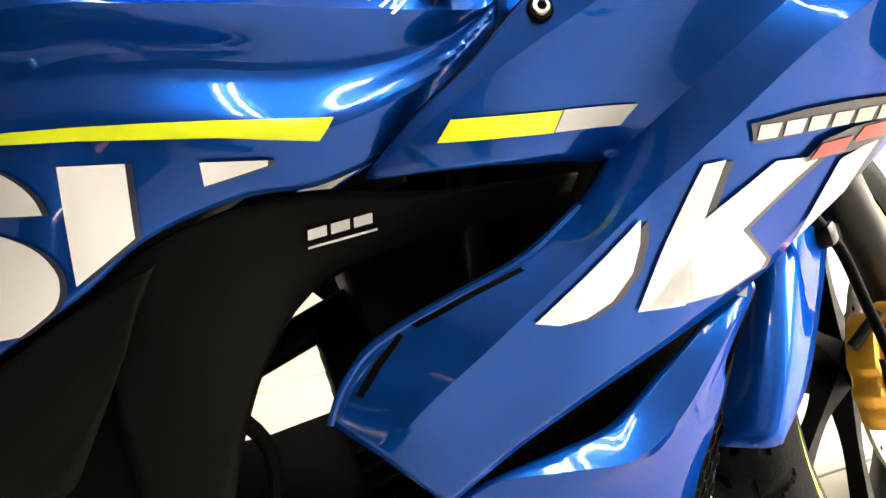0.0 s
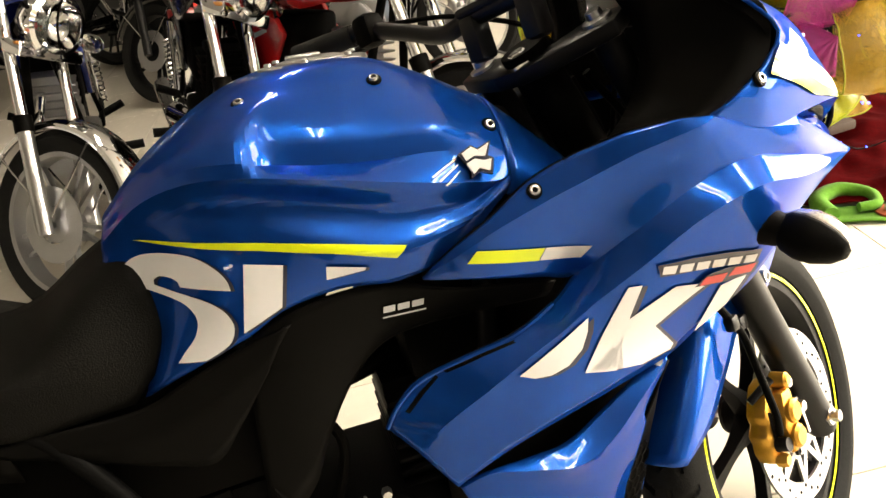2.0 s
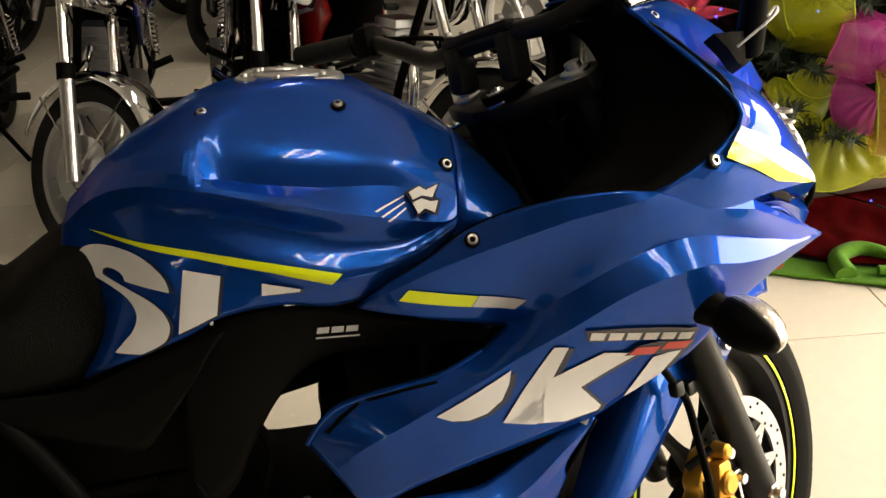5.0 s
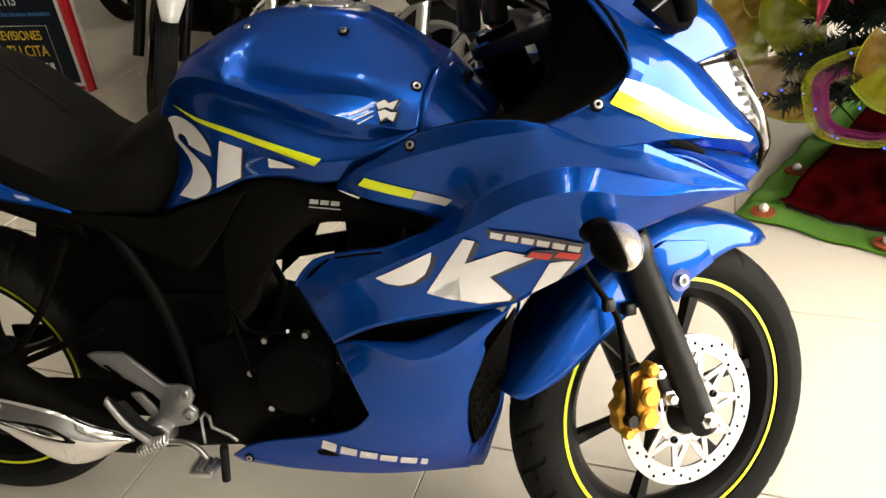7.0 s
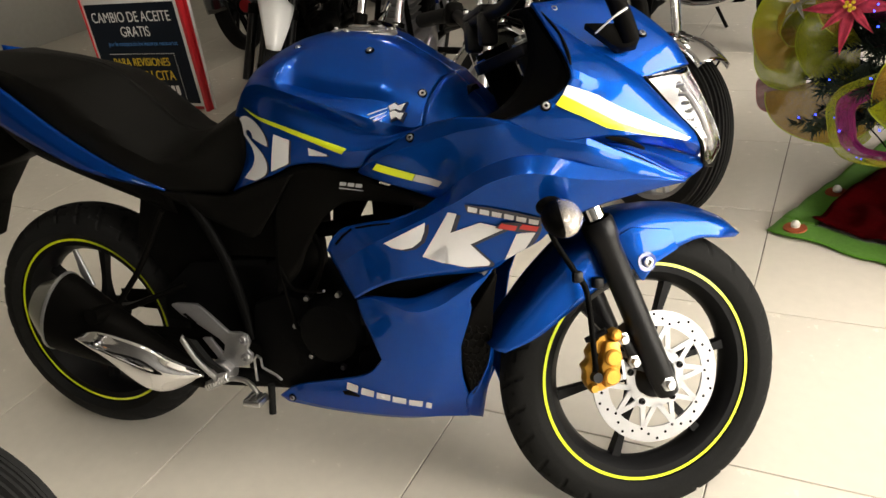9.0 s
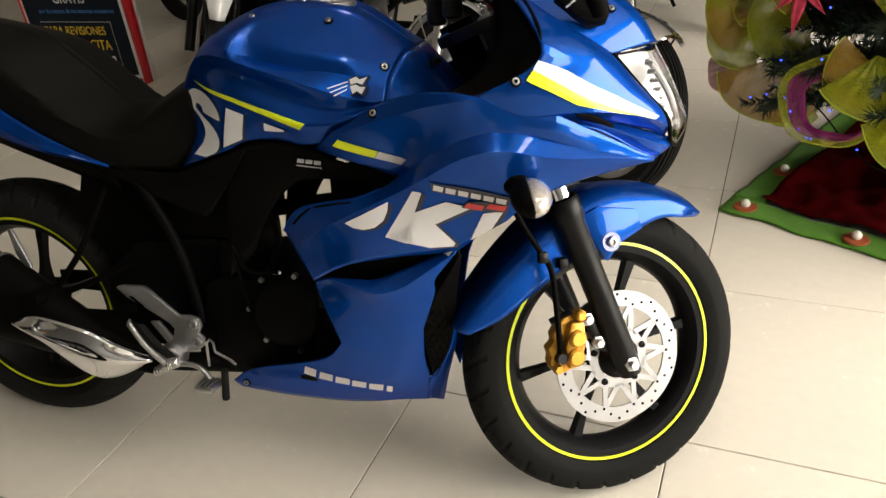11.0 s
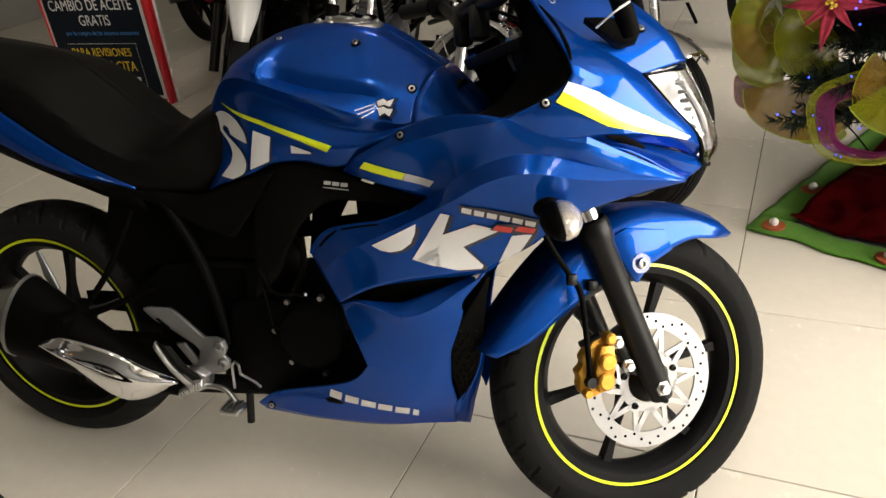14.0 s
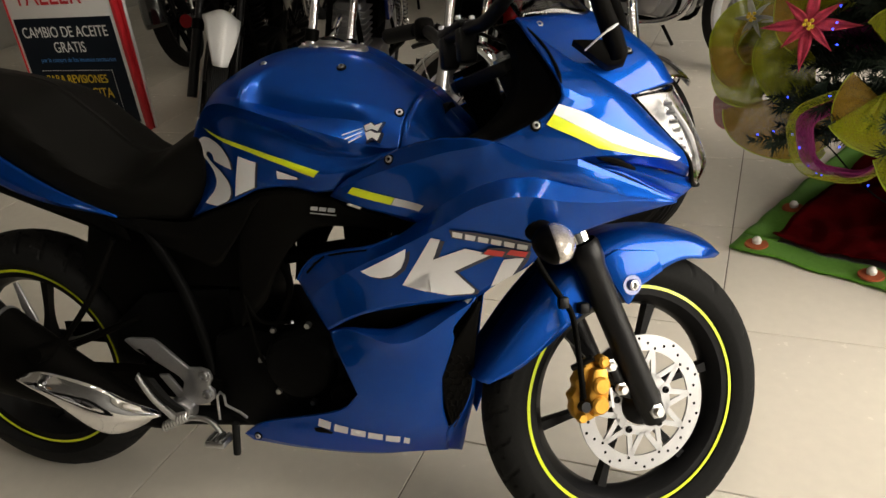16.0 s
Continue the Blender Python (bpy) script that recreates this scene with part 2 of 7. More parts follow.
def tube(points, r, seg=10, n=0, caps=True, closed=False):
    """A round bar along a smooth curve; r one radius or one for each end."""
    pts = spline(points, n) if n else [Vector(p) for p in points]
    r0, r1 = r if isinstance(r, tuple) else (r, r)
    bm = bmesh.new()
    rows, up = [], None
    for i, p in enumerate(pts):
        t = (pts[min(i + 1, len(pts) - 1)] - pts[max(i - 1, 0)]).normalized()
        if up is None:
            up = Vector((0, 0, 1)) if abs(t.z) < 0.9 else Vector((1, 0, 0))
        side = t.cross(up).normalized()
        up = side.cross(t).normalized()
        rad = r0 + (r1 - r0) * i / (len(pts) - 1)
        rows.append([p + rad * (math.cos(a) * side + math.sin(a) * up) for a in (2 * math.pi * k / seg for k in range(seg))])
    grid_faces(bm, rows, closed=True, caps=caps)
    bmesh.ops.recalc_face_normals(bm, faces=bm.faces)
    return bm


def revolve(profile, seg=64, close=False, arc=None, axis="Y"):
    """Turns a profile of (radius, along) about the Y axis."""
    bm = bmesh.new()
    a0, a1 = arc or (0, 2 * math.pi)
    full = arc is None
    rows = []
    for i in range(seg if full else seg + 1):
        a = a0 + (a1 - a0) * i / seg
        if axis == "Y":
            rows.append([(r * math.cos(a), y, r * math.sin(a)) for r, y in profile])
        else:
            rows.append([(r * math.cos(a), r * math.sin(a), y) for r, y in profile])
    if full:
        rows.append(rows[0])
    grid_faces(bm, rows, closed=close)
    bmesh.ops.remove_doubles(bm, verts=bm.verts, dist=1e-6)
    bmesh.ops.recalc_face_normals(bm, faces=bm.faces)
    return bm


def slab(outline, y0, y1, bevel=0.0, seg=2):
    """A plate: an outline of (x, z) drawn out from y0 to y1, with rounded edges."""
    bm = bmesh.new()
    f = bm.faces.new([bm.verts.new((x, y0, z)) for x, z in outline])
    e = bmesh.ops.extrude_face_region(bm, geom=[f])
    bmesh.ops.translate(bm, vec=(0, y1 - y0, 0), verts=[v for v in e["geom"] if isinstance(v, bmesh.types.BMVert)])
    if bevel:
        bmesh.ops.bevel(bm, geom=bm.edges[:], offset=bevel, segments=seg, profile=0.5, affect="EDGES", clamp_overlap=True)
    bmesh.ops.recalc_face_normals(bm, faces=bm.faces)
    return bm


def block(x0, x1, y0, y1, z0, z1, bevel=0.0, seg=2, m=None):
    bm = bmesh.new()
    bmesh.ops.create_cube(bm, size=1.0, matrix=Matrix.Translation(((x0 + x1) / 2, (y0 + y1) / 2, (z0 + z1) / 2)) @ Matrix.Diagonal((x1 - x0, y1 - y0, z1 - z0, 1)))
    if bevel:
        bmesh.ops.bevel(bm, geom=bm.edges[:], offset=bevel, segments=seg, profile=0.5, affect="EDGES", clamp_overlap=True)
    if m is not None:
        bm.transform(m)
    return bm


def join(*bms):
    """Several shapes of one part in one mesh."""
    out = bms[0]
    for b in bms[1:]:
        me = bpy.data.meshes.new("t")
        b.to_mesh(me)
        b.free()
        out.from_mesh(me)
        bpy.data.meshes.remove(me)
    return out


def knob(m, profile, seg=16):
    b = revolve(profile, seg)
    b.transform(m)
    return b


def bolt(at, m_turn, r=0.008, h=0.004):
    """A dome-headed socket bolt whose head looks along -Y."""
    b = revolve([(0.0001, -h * 0.2), (r * 0.42, -h * 0.2), (r * 0.48, -h), (r * 0.78, -h * 0.9), (r * 0.92, -h * 0.3), (r * 0.92, 0.001)], 14)
    b.transform(Matrix.Translation(at) @ m_turn)
    return b


def seat_of(at, m_turn, r=0.0088):
    """A flat black disc that paints the shade of the recess round a bolt's head."""
    b = revolve([(0.0001, -0.0012), (r * 0.9, -0.0012), (r, 0.0), (r, 0.002)], 18)
    b.transform(Matrix.Translation(at) @ m_turn)
    return b


def drape(outline, tree, lift=0.0012, cell=0.007, inner=None):
    """A thin film with an outline of (x, z), or a band between two lines, laid on the right side of a skin."""
    bm = bmesh.new()
    row = [bm.verts.new((x, 0, z)) for x, z in outline]
    if inner:
        low = [bm.verts.new((x, 0, z)) for x, z in inner]
        for i in range(len(row) - 1):
            bm.faces.new((row[i], row[i + 1], low[i + 1], low[i]))
    else:
        bm.faces.new(row)
    bmesh.ops.triangulate(bm, faces=bm.faces[:], ngon_method='EAR_CLIP')
    xs, zs = [p[0] for p in outline], [p[1] for p in outline]
    for axis, lo, hi in ((0, min(xs), max(xs)), (2, min(zs), max(zs))):
        k = int((hi - lo) / cell)
        for i in range(1, k + 1):
            co, no = [0, 0, 0], [0, 0, 0]
            co[axis], no[axis] = lo + (hi - lo) * i / (k + 1), 1
            bmesh.ops.bisect_plane(bm, geom=bm.verts[:] + bm.edges[:] + bm.faces[:], plane_co=co, plane_no=no)
    bmesh.ops.triangulate(bm, faces=bm.faces[:], ngon_method='EAR_CLIP')
    for v in bm.verts:
        hit = tree.ray_cast(Vector((v.co.x, -1.0, v.co.z)), Vector((0, 1, 0)))
        if hit[0] is None:
            near = tree.find_nearest(Vector((v.co.x, -0.25, v.co.z)))
            for _ in range(4):
                near = tree.find_nearest(Vector((v.co.x, near[0].y, v.co.z)))
            v.co = near[0] + Vector((0, -lift, 0))
        else:
            v.co.y = hit[0].y - lift
    return bm


def tree_of(*bms):
    """For laying films: the skins as they are, before they become parts."""
    vs, fs = [], []
    for b in bms:
        b.verts.ensure_lookup_table()
        o = len(vs)
        b.verts.index_update()
        vs += [v.co.copy() for v in b.verts]
        fs += [[o + v.index for v in f.verts] for f in b.faces]
    return BVHTree.FromPolygons(vs, fs)
# ---- the showroom ----
ROOM = pose(1.1086, 1.8839, 0, 0, 0, -8.4)
T0 = 0.62
U0, U1, V0, V1, HIGH = -10 * T0, 6 * T0, -8 * T0, 7 * T0, 3.1


def room_box(name, u0, u1, v0, v1, z0, z1, mat, label, category):
    ob = part(name, block(u0, u1, v0, v1, z0, z1), mat, m=ROOM, smooth=False)
    return tagged(ob, label, category, kind="structure")


floor = room_box("floor", U0 - 0.3, U1 + 0.3, V0 - 0.3, V1 + 0.3, -0.12, -0.004, GROUT, "cream polished porcelain tile floor with thin dark joints", "floor")
room_box("ceiling", U0 - 0.3, U1 + 0.3, V0 - 0.3, V1 + 0.3, HIGH, HIGH + 0.15, CEIL, "plain pale grey showroom ceiling", "ceiling")
# rear and south walls are assumed; their dark colour keeps reflections low
room_box("wall_north", U0 - 0.3, U1 + 0.3, V1, V1 + 0.2, 0, HIGH, DARKWALL, "rear showroom wall, darkened to hold back reflections", "wall")
room_box("wall_south", U0 - 0.3, U1 + 0.3, V0 - 0.2, V0, 0, HIGH, DARKWALL, "unseen showroom wall, darkened to hold back reflections", "wall")
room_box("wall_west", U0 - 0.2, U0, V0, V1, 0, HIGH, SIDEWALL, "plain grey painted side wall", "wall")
# shop front with a wide opening
room_box("wall_east", U1, U1 + 0.2, V0, V0 + 0.6, 0, HIGH, WALL, "white pier beside the shop window", "wall")
room_box("wall_east_end", U1, U1 + 0.2, V1 - 0.6, V1, 0, HIGH, WALL, "white pier at the end of the shop window", "wall")
room_box("wall_east_head", U1, U1 + 0.2, V0 + 0.6, V1 - 0.6, HIGH - 0.3, HIGH, WALL, "white lintel over the shop window", "wall")
room_box("wall_east_sill", U1, U1 + 0.2, V0 + 0.6, V1 - 0.6, 0, 0.12, WALL, "low white sill under the shop window", "wall")
# ---- the blue sport motorcycle: x ahead, y to its left, leaning on its side stand ----
LEAN, PIVOT = 9.9, 0.30
BIKE = Matrix.Translation((0, 0, PIVOT)) @ pose(0, 0, 0, -LEAN, 0, 0) @ Matrix.Translation((0, 0, -PIVOT))
bike = thing("motorcycle", "blue sport motorcycle with white and lime graphics, on its stand", "motorcycle", BIKE)
RAKE, STEER = 21.5, 34.4
S_AXIS = Vector((-math.sin(radians(RAKE)), 0, math.cos(radians(RAKE))))
STEERED = Matrix.Translation((0.683, 0.004, 0.278)) @ Matrix.Rotation(radians(STEER), 4, S_AXIS)
SIDE = Matrix.Identity(4)


def both(name, rails, mat, label="", n=36, m=5, sharp=(), solid=0.004, parent=None, crease=38.0):
    """A skin on each side; returns the right one's mesh for laying films on it."""
    shell = loft(rails, n, m, sharp)
    tree = tree_of(shell)
    ob = part(name, shell, mat, parent or bike, label, solid=solid, crease=crease)
    part(name, loft(rails, n, m, sharp, mirror=True), mat, parent or bike, label, solid=solid, crease=crease)
    return ob, tree


# -- wheels --
def make_wheel(name, R, half, rim_r, m, label, spokes=6, turn=0.0, rubber=None):
    wh = new(name)
    wh.parent, wh.matrix_basis = bike, m
    wh["label"] = label
    prof = []
    for k in range(45):
        a = math.pi * k / 44
        prof.append((rim_r + 0.008 + (R - rim_r - 0.008) * math.sin(a) ** 0.55, -half * math.cos(a) if 0 < k < 44 else -half * 0.8 * math.cos(a)))
    # slanted grooves across the shoulders, each with a short leg round the tyre
    seg = 560
    bm = bmesh.new()
    rows = []
    for i in range(seg):
        a = 2 * math.pi * i / seg
        row = []
        for r, y in prof:
            t = abs(y) / half
            g = 0.0
            if 0.14 < t < 0.93 and R - r < 0.04:
                ph = (i + (10 if y > 0 else 0) + int(11 * t)) % 20
                if ph < 3 or (0.62 < t < 0.72 and ph < 10) or (0.30 < t < 0.36 and ph > 12):
                    g = 0.0045
            row.append(((r - g) * math.cos(a), y * (1 - g), (r - g) * math.sin(a)))
        rows.append(row)
    rows.append(rows[0])
    grid_faces(bm, rows)
    bmesh.ops.remove_doubles(bm, verts=bm.verts, dist=1e-6)
    bmesh.ops.recalc_face_normals(bm, faces=bm.faces)
    part("tyre", bm, rubber or RUBBER, wh, "black tyre with slanted tread grooves")
    w = half * 0.72
    part("rim", revolve([(rim_r + 0.010, -w), (rim_r + 0.011, -w + 0.006), (rim_r - 0.006, -w + 0.010), (rim_r - 0.020, -w * 0.5), (rim_r - 0.028, 0), (rim_r - 0.020, w * 0.5),
                         (rim_r - 0.006, w - 0.010), (rim_r + 0.011, w - 0.006), (rim_r + 0.010, w), (rim_r - 0.014, w - 0.002), (rim_r - 0.030, w * 0.5), (rim_r - 0.036, 0),
                         (rim_r - 0.030, -w * 0.5), (rim_r - 0.014, -w + 0.002)], 96, close=True), HUBBLACK, wh, "black cast rim")
    for sgn in (-1, 1):
        part("rim_stripe", revolve([(rim_r + 0.0055, sgn * (w + 0.0012)), (rim_r + 0.0055, sgn * (w + 0.0022)), (rim_r - 0.0005, sgn * (w + 0.0022)), (rim_r - 0.0005, sgn * (w + 0.0012))], 96, close=True),
             LIME, wh, "thin lime rim stripe")
    part("hub", revolve([(0.012, -0.045), (0.034, -0.045), (0.036, -0.038), (0.030, -0.03), (0.028, 0.03), (0.036, 0.038), (0.034, 0.045), (0.012, 0.045)], 32), HUBBLACK, wh, "black hub")
    L = rim_r - 0.022
    for i in range(spokes):
        sp = loft([[(0.028, -0.017, 0.016), (L * 0.5, -0.010, 0.0065), (L, -0.012, 0.010)], [(0.028, 0.017, 0.016), (L * 0.5, 0.010, 0.0065), (L, 0.012, 0.010)],
                   [(0.028, 0.017, -0.016), (L * 0.5, 0.010, -0.0065), (L, 0.012, -0.010)], [(0.028, -0.017, -0.016), (L * 0.5, -0.010, -0.0065), (L, -0.012, -0.010)],
                   [(0.028, -0.017, 0.016), (L * 0.5, -0.010, 0.0065), (L, -0.012, 0.010)]], 10, 2, sharp=(1, 2, 3))
        part("spoke", sp, HUBBLACK, wh, m=pose(0, 0, 0, 0, -(turn + 360 / spokes * i), 0))
    return wh


front_wheel = make_wheel("front_wheel", 0.300, 0.05, 0.2205, STEERED, "front wheel with black cast spokes and lime rim stripe", turn=-170)
rear_wheel = make_wheel("rear_wheel", 0.302, 0.07, 0.2205, pose(-0.665, 0, 0.30), "rear wheel with black cast spokes and lime rim stripe", turn=20, rubber=OLD_RUBBER)

# -- front fork, brake and mudguard, turned with the bars --
fork = new("front_fork")
fork.parent, fork.matrix_basis, fork["label"] = bike, STEERED, "black telescopic fork turned to the left"
for sgn in (-1, 1):
    y = sgn * 0.098
    a = lambda d: Vector((0, y, 0)) + S_AXIS * d
    prof = [(0.012, -0.03), (0.022, -0.026), (0.025, 0.0), (0.026, 0.06), (0.0255, 0.2), (0.0265, 0.30), (0.031, 0.315), (0.031, 0.345), (0.027, 0.352)]
    leg = revolve([(r, z) for r, z in prof], 24, axis="Z")
    leg.transform(Matrix.Translation((0, y, 0)) @ S_AXIS.to_track_quat("Z", "Y").to_matrix().to_4x4())
    part("fork_leg", leg, FORKBLACK, fork, "satin black fork leg")
    part("fork_tube", tube([a(0.345), a(0.42)], 0.0185, 20), CHROME, fork, "chrome fork tube")
    part("fork_tube", tube([a(0.42), a(0.70)], 0.0205, 20), FORKBLACK, fork, "black upper fork tube")
    part("fork_cap", (knob(Matrix.Translation(a(0.70)) @ S_AXIS.to_track_quat("Z", "Y").to_matrix().to_4x4() @ pose(0, 0, 0, 90, 0, 0), [(0.0001, 0.014), (0.010, 0.014), (0.011, 0.006), (0.019, 0.004), (0.020, -0.004)], 12)), STEEL, fork, "steel fork cap")
part("axle", tube([(0, -0.128, 0), (0, 0.128, 0)], 0.009, 16), STEEL, fork, "steel axle end")
part("axle_nut", knob(pose(0, -0.118, 0), [(0.0001, -0.016), (0.009, -0.016), (0.0095, -0.006), (0.015, -0.005), (0.016, 0.006)], 6), STEEL, fork, "hexagonal steel axle nut")
# disc, caliper, hose
def ring_plate(r0, r1, y, th, seg=72, inner=None):
    return revolve([(r0, y - th / 2), (r1, y - th / 2), (r1, y + th / 2), (r0, y + th / 2)], seg, close=True)


disc = new("brake_disc")
disc.parent, disc.matrix_basis, disc["label"] = bike, STEERED @ pose(0, -0.066, 0), "drilled steel front brake disc"
part("friction_ring", ring_plate(0.103, 0.134, 0, 0.0045), DISC, disc, "bright drilled friction ring")
# the ring is uncut: flat black dots paint the dark of its holes
for i in range(40):
    r = (0.1085, 0.1175, 0.127, 0.1175)[i % 4]
    a = 2 * math.pi * i / 40
    part("drill_hole_shade", knob(pose(r * math.cos(a), -0.0023, r * math.sin(a)), [(0.0001, -0.0006), (0.0030, -0.0006), (0.0030, 0.0006)], 8), BLACK, disc)
part("carrier_ring", ring_plate(0.044, 0.062, 0, 0.004, 48), DISC, disc, "steel carrier ring")


def truss_bar(a0, a1):
    """One flat bar of the carrier's zigzag, from the inner ring out to the friction ring."""
    p, q = Vector((math.cos(a0), math.sin(a0))) * 0.056, Vector((math.cos(a1), math.sin(a1))) * 0.107
    n = Vector((p.y - q.y, q.x - p.x)).normalized()
    return slab([tuple(p + n * 0.0055), tuple(q + n * 0.0048), tuple(q - n * 0.0048), tuple(p - n * 0.0055)], -0.002, 0.002)


for i in range(10):
    a = math.pi / 5 * i + 0.35
    for k in (-1, 1):
        part("carrier_arm", truss_bar(a + k * 0.05, a + k * radians(18)), DISC, disc)
    if i % 2:
        continue
    part("disc_lug", knob(pose(0.056 * math.cos(a), -0.0024, 0.056 * math.sin(a)), [(0.0001, -0.0005), (0.0125, -0.0005), (0.013, 0.003)], 18), DISC, disc, "round lug")
    part("disc_bolt", bolt((0.056 * math.cos(a), -0.003, 0.056 * math.sin(a)), SIDE, 0.0075, 0.005), FORKBLACK, disc, "black disc bolt")
part("disc_hub", revolve([(0.012, -0.034), (0.024, -0.03), (0.030, -0.012), (0.042, -0.002), (0.042, 0.02)], 32), HUBBLACK, disc, "black hub flange")

cal = new("brake_caliper")
cal.parent, cal.matrix_basis, cal["label"] = bike, STEERED, "gold anodised front brake caliper"
part("caliper_body", join(slab([(-0.092, 0.102), (-0.085, 0.085), (-0.094, 0.068), (-0.088, 0.055), (-0.092, 0.032), (-0.112, 0.004), (-0.132, -0.004), (-0.155, 0.002), (-0.163, 0.020), (-0.160, 0.034), (-0.166, 0.048), (-0.152, 0.060), (-0.156, 0.074), (-0.140, 0.095), (-0.128, 0.108), (-0.106, 0.112)], -0.104, -0.074, 0.005),
                          slab([(-0.098, 0.096), (-0.094, 0.060), (-0.104, 0.012), (-0.130, 0.006), (-0.138, 0.05), (-0.126, 0.098)], -0.122, -0.100, 0.007)), GOLD, cal, "gold caliper body")
# no cut here: a black plate on the caliper carries the slot's shade
part("pad_slot_shade", slab([(-0.150, 0.030), (-0.140, 0.026), (-0.136, 0.072), (-0.146, 0.078)], -0.1052, -0.1042), BLACK, cal, "black plate for the shade of the pad opening")
part("slide_pin", tube([(-0.152, -0.085, 0.095), (-0.120, -0.108, 0.116)], 0.006, 10), FORKBLACK, cal, "black slide pin")
for z, x in ((0.030, -0.118), (0.066, -0.114)):
    part("piston_boss", knob(pose(x, -0.122, z), [(0.0001, -0.008), (0.013, -0.008), (0.017, -0.004), (0.018, 0.01)], 24), GOLD, cal)
part("bleed_cap", knob(pose(-0.105, -0.112, 0.108), [(0.0001, -0.014), (0.007, -0.014), (0.011, -0.010), (0.012, 0.01)], 18), GOLD, cal)
part("caliper_pin", knob(pose(-0.150, -0.112, 0.008), [(0.0001, -0.006), (0.008, -0.006), (0.010, 0.0), (0.010, 0.01)], 6), GOLD, cal)
for x, z in ((-0.084, 0.095), (-0.062, 0.047)):
    part("mount_bolt", knob(pose(x, -0.106, z), [(0.0001, -0.010), (0.008, -0.010), (0.009, 0.0), (0.013, 0.001), (0.013, 0.006)], 6), STEEL, cal, "bright hexagonal mount bolt")
part("caliper_bracket", slab([(-0.092, 0.105), (-0.070, 0.105), (-0.045, 0.055), (-0.035, 0.02), (-0.06, 0.03), (-0.078, 0.075)], -0.098, -0.084, 0.003), FORKBLACK, cal, "black mounting lug")
part("caliper_mark", slab([(-0.098, 0.024), (-0.093, 0.024), (-0.097, 0.062), (-0.102, 0.062)], -0.1305, -0.1295), WHITE, cal, "pale raised marking bar")
part("brake_hose", tube([(-0.145, -0.112, 0.045), (-0.150, -0.118, 0.075), (-0.152, -0.112, 0.14), (-0.158, -0.108, 0.2), (-0.178, -0.105, 0.235), (-0.215, -0.10, 0.30), (-0.25, -0.085, 0.40), (-0.26, -0.06, 0.5)], 0.0055, 10, 40), BLACK, cal, "black brake hose")
part("hose_banjo", tube([(-0.145, -0.104, 0.028), (-0.145, -0.122, 0.030)], 0.010, 12), FORKBLACK, cal, "black banjo bolt")
part("hose_clamp", block(-0.183, -0.163, -0.114, -0.098, 0.212, 0.234, 0.005), FORKBLACK, cal, "black hose clamp")
part("reflector_bracket", block(-0.135, -0.115, -0.098, -0.06, 0.195, 0.215, 0.003), FORKBLACK, cal)

guard = new("front_mudguard")
guard.parent, guard.matrix_basis, guard["label"] = bike, STEERED, "glossy blue front mudguard"


def guard_bm(mirror):
    # crown line, shoulder and lower edge from the front tip over to the rear tip
    crown = [(0.235, 0.0, 0.262), (0.18, 0.0, 0.305), (0.08, 0.0, 0.338), (-0.03, 0.0, 0.340), (-0.13, 0.0, 0.302), (-0.215, 0.0, 0.235), (-0.286, 0.0, 0.152), (-0.330, 0.0, 0.096)]
    shoulder = [(0.222, 0.014, 0.262), (0.17, 0.052, 0.290), (0.08, 0.064, 0.318), (-0.03, 0.068, 0.326), (-0.125, 0.070, 0.286), (-0.205, 0.070, 0.220), (-0.276, 0.066, 0.145), (-0.325, 0.054, 0.090)]
    lower = [(0.212, 0.016, 0.258), (0.15, 0.068, 0.266), (0.09, 0.078, 0.270), (0.015, 0.082, 0.245), (-0.10, 0.082, 0.205), (-0.175, 0.080, 0.156), (-0.245, 0.076, 0.110), (-0.308, 0.066, 0.084)]
    return loft([crown, shoulder, lower], 40, 7, mirror=mirror)


part("mudguard_skin", join(guard_bm(False), guard_bm(True)), BLUE, guard, "blue painted skin", solid=0.003)
for s in (1, -1):
    part("mudguard_stay", slab([(0.046, 0.256), (-0.003, 0.231), (-0.029, 0.199), (-0.036, 0.203), (-0.060, 0.244), (-0.084, 0.289), (-0.05, 0.305), (0.03, 0.295)], -s * 0.088, -s * 0.082, 0.002), BLUE, guard, "blue side flange")
    # darker blue disc paints the recess shade on the flat flange
    part("stay_recess_shade", knob(pose(-0.022, -s * 0.0885, 0.236, 0, 0, 0 if s > 0 else 180), [(0.0001, -0.0005), (0.019, -0.001), (0.019, 0.003)], 20), NAVY, guard)
part("stay_bolt", bolt((-0.022, -0.089, 0.236), SIDE, 0.012, 0.008), STEEL, guard, "bright socket bolt")

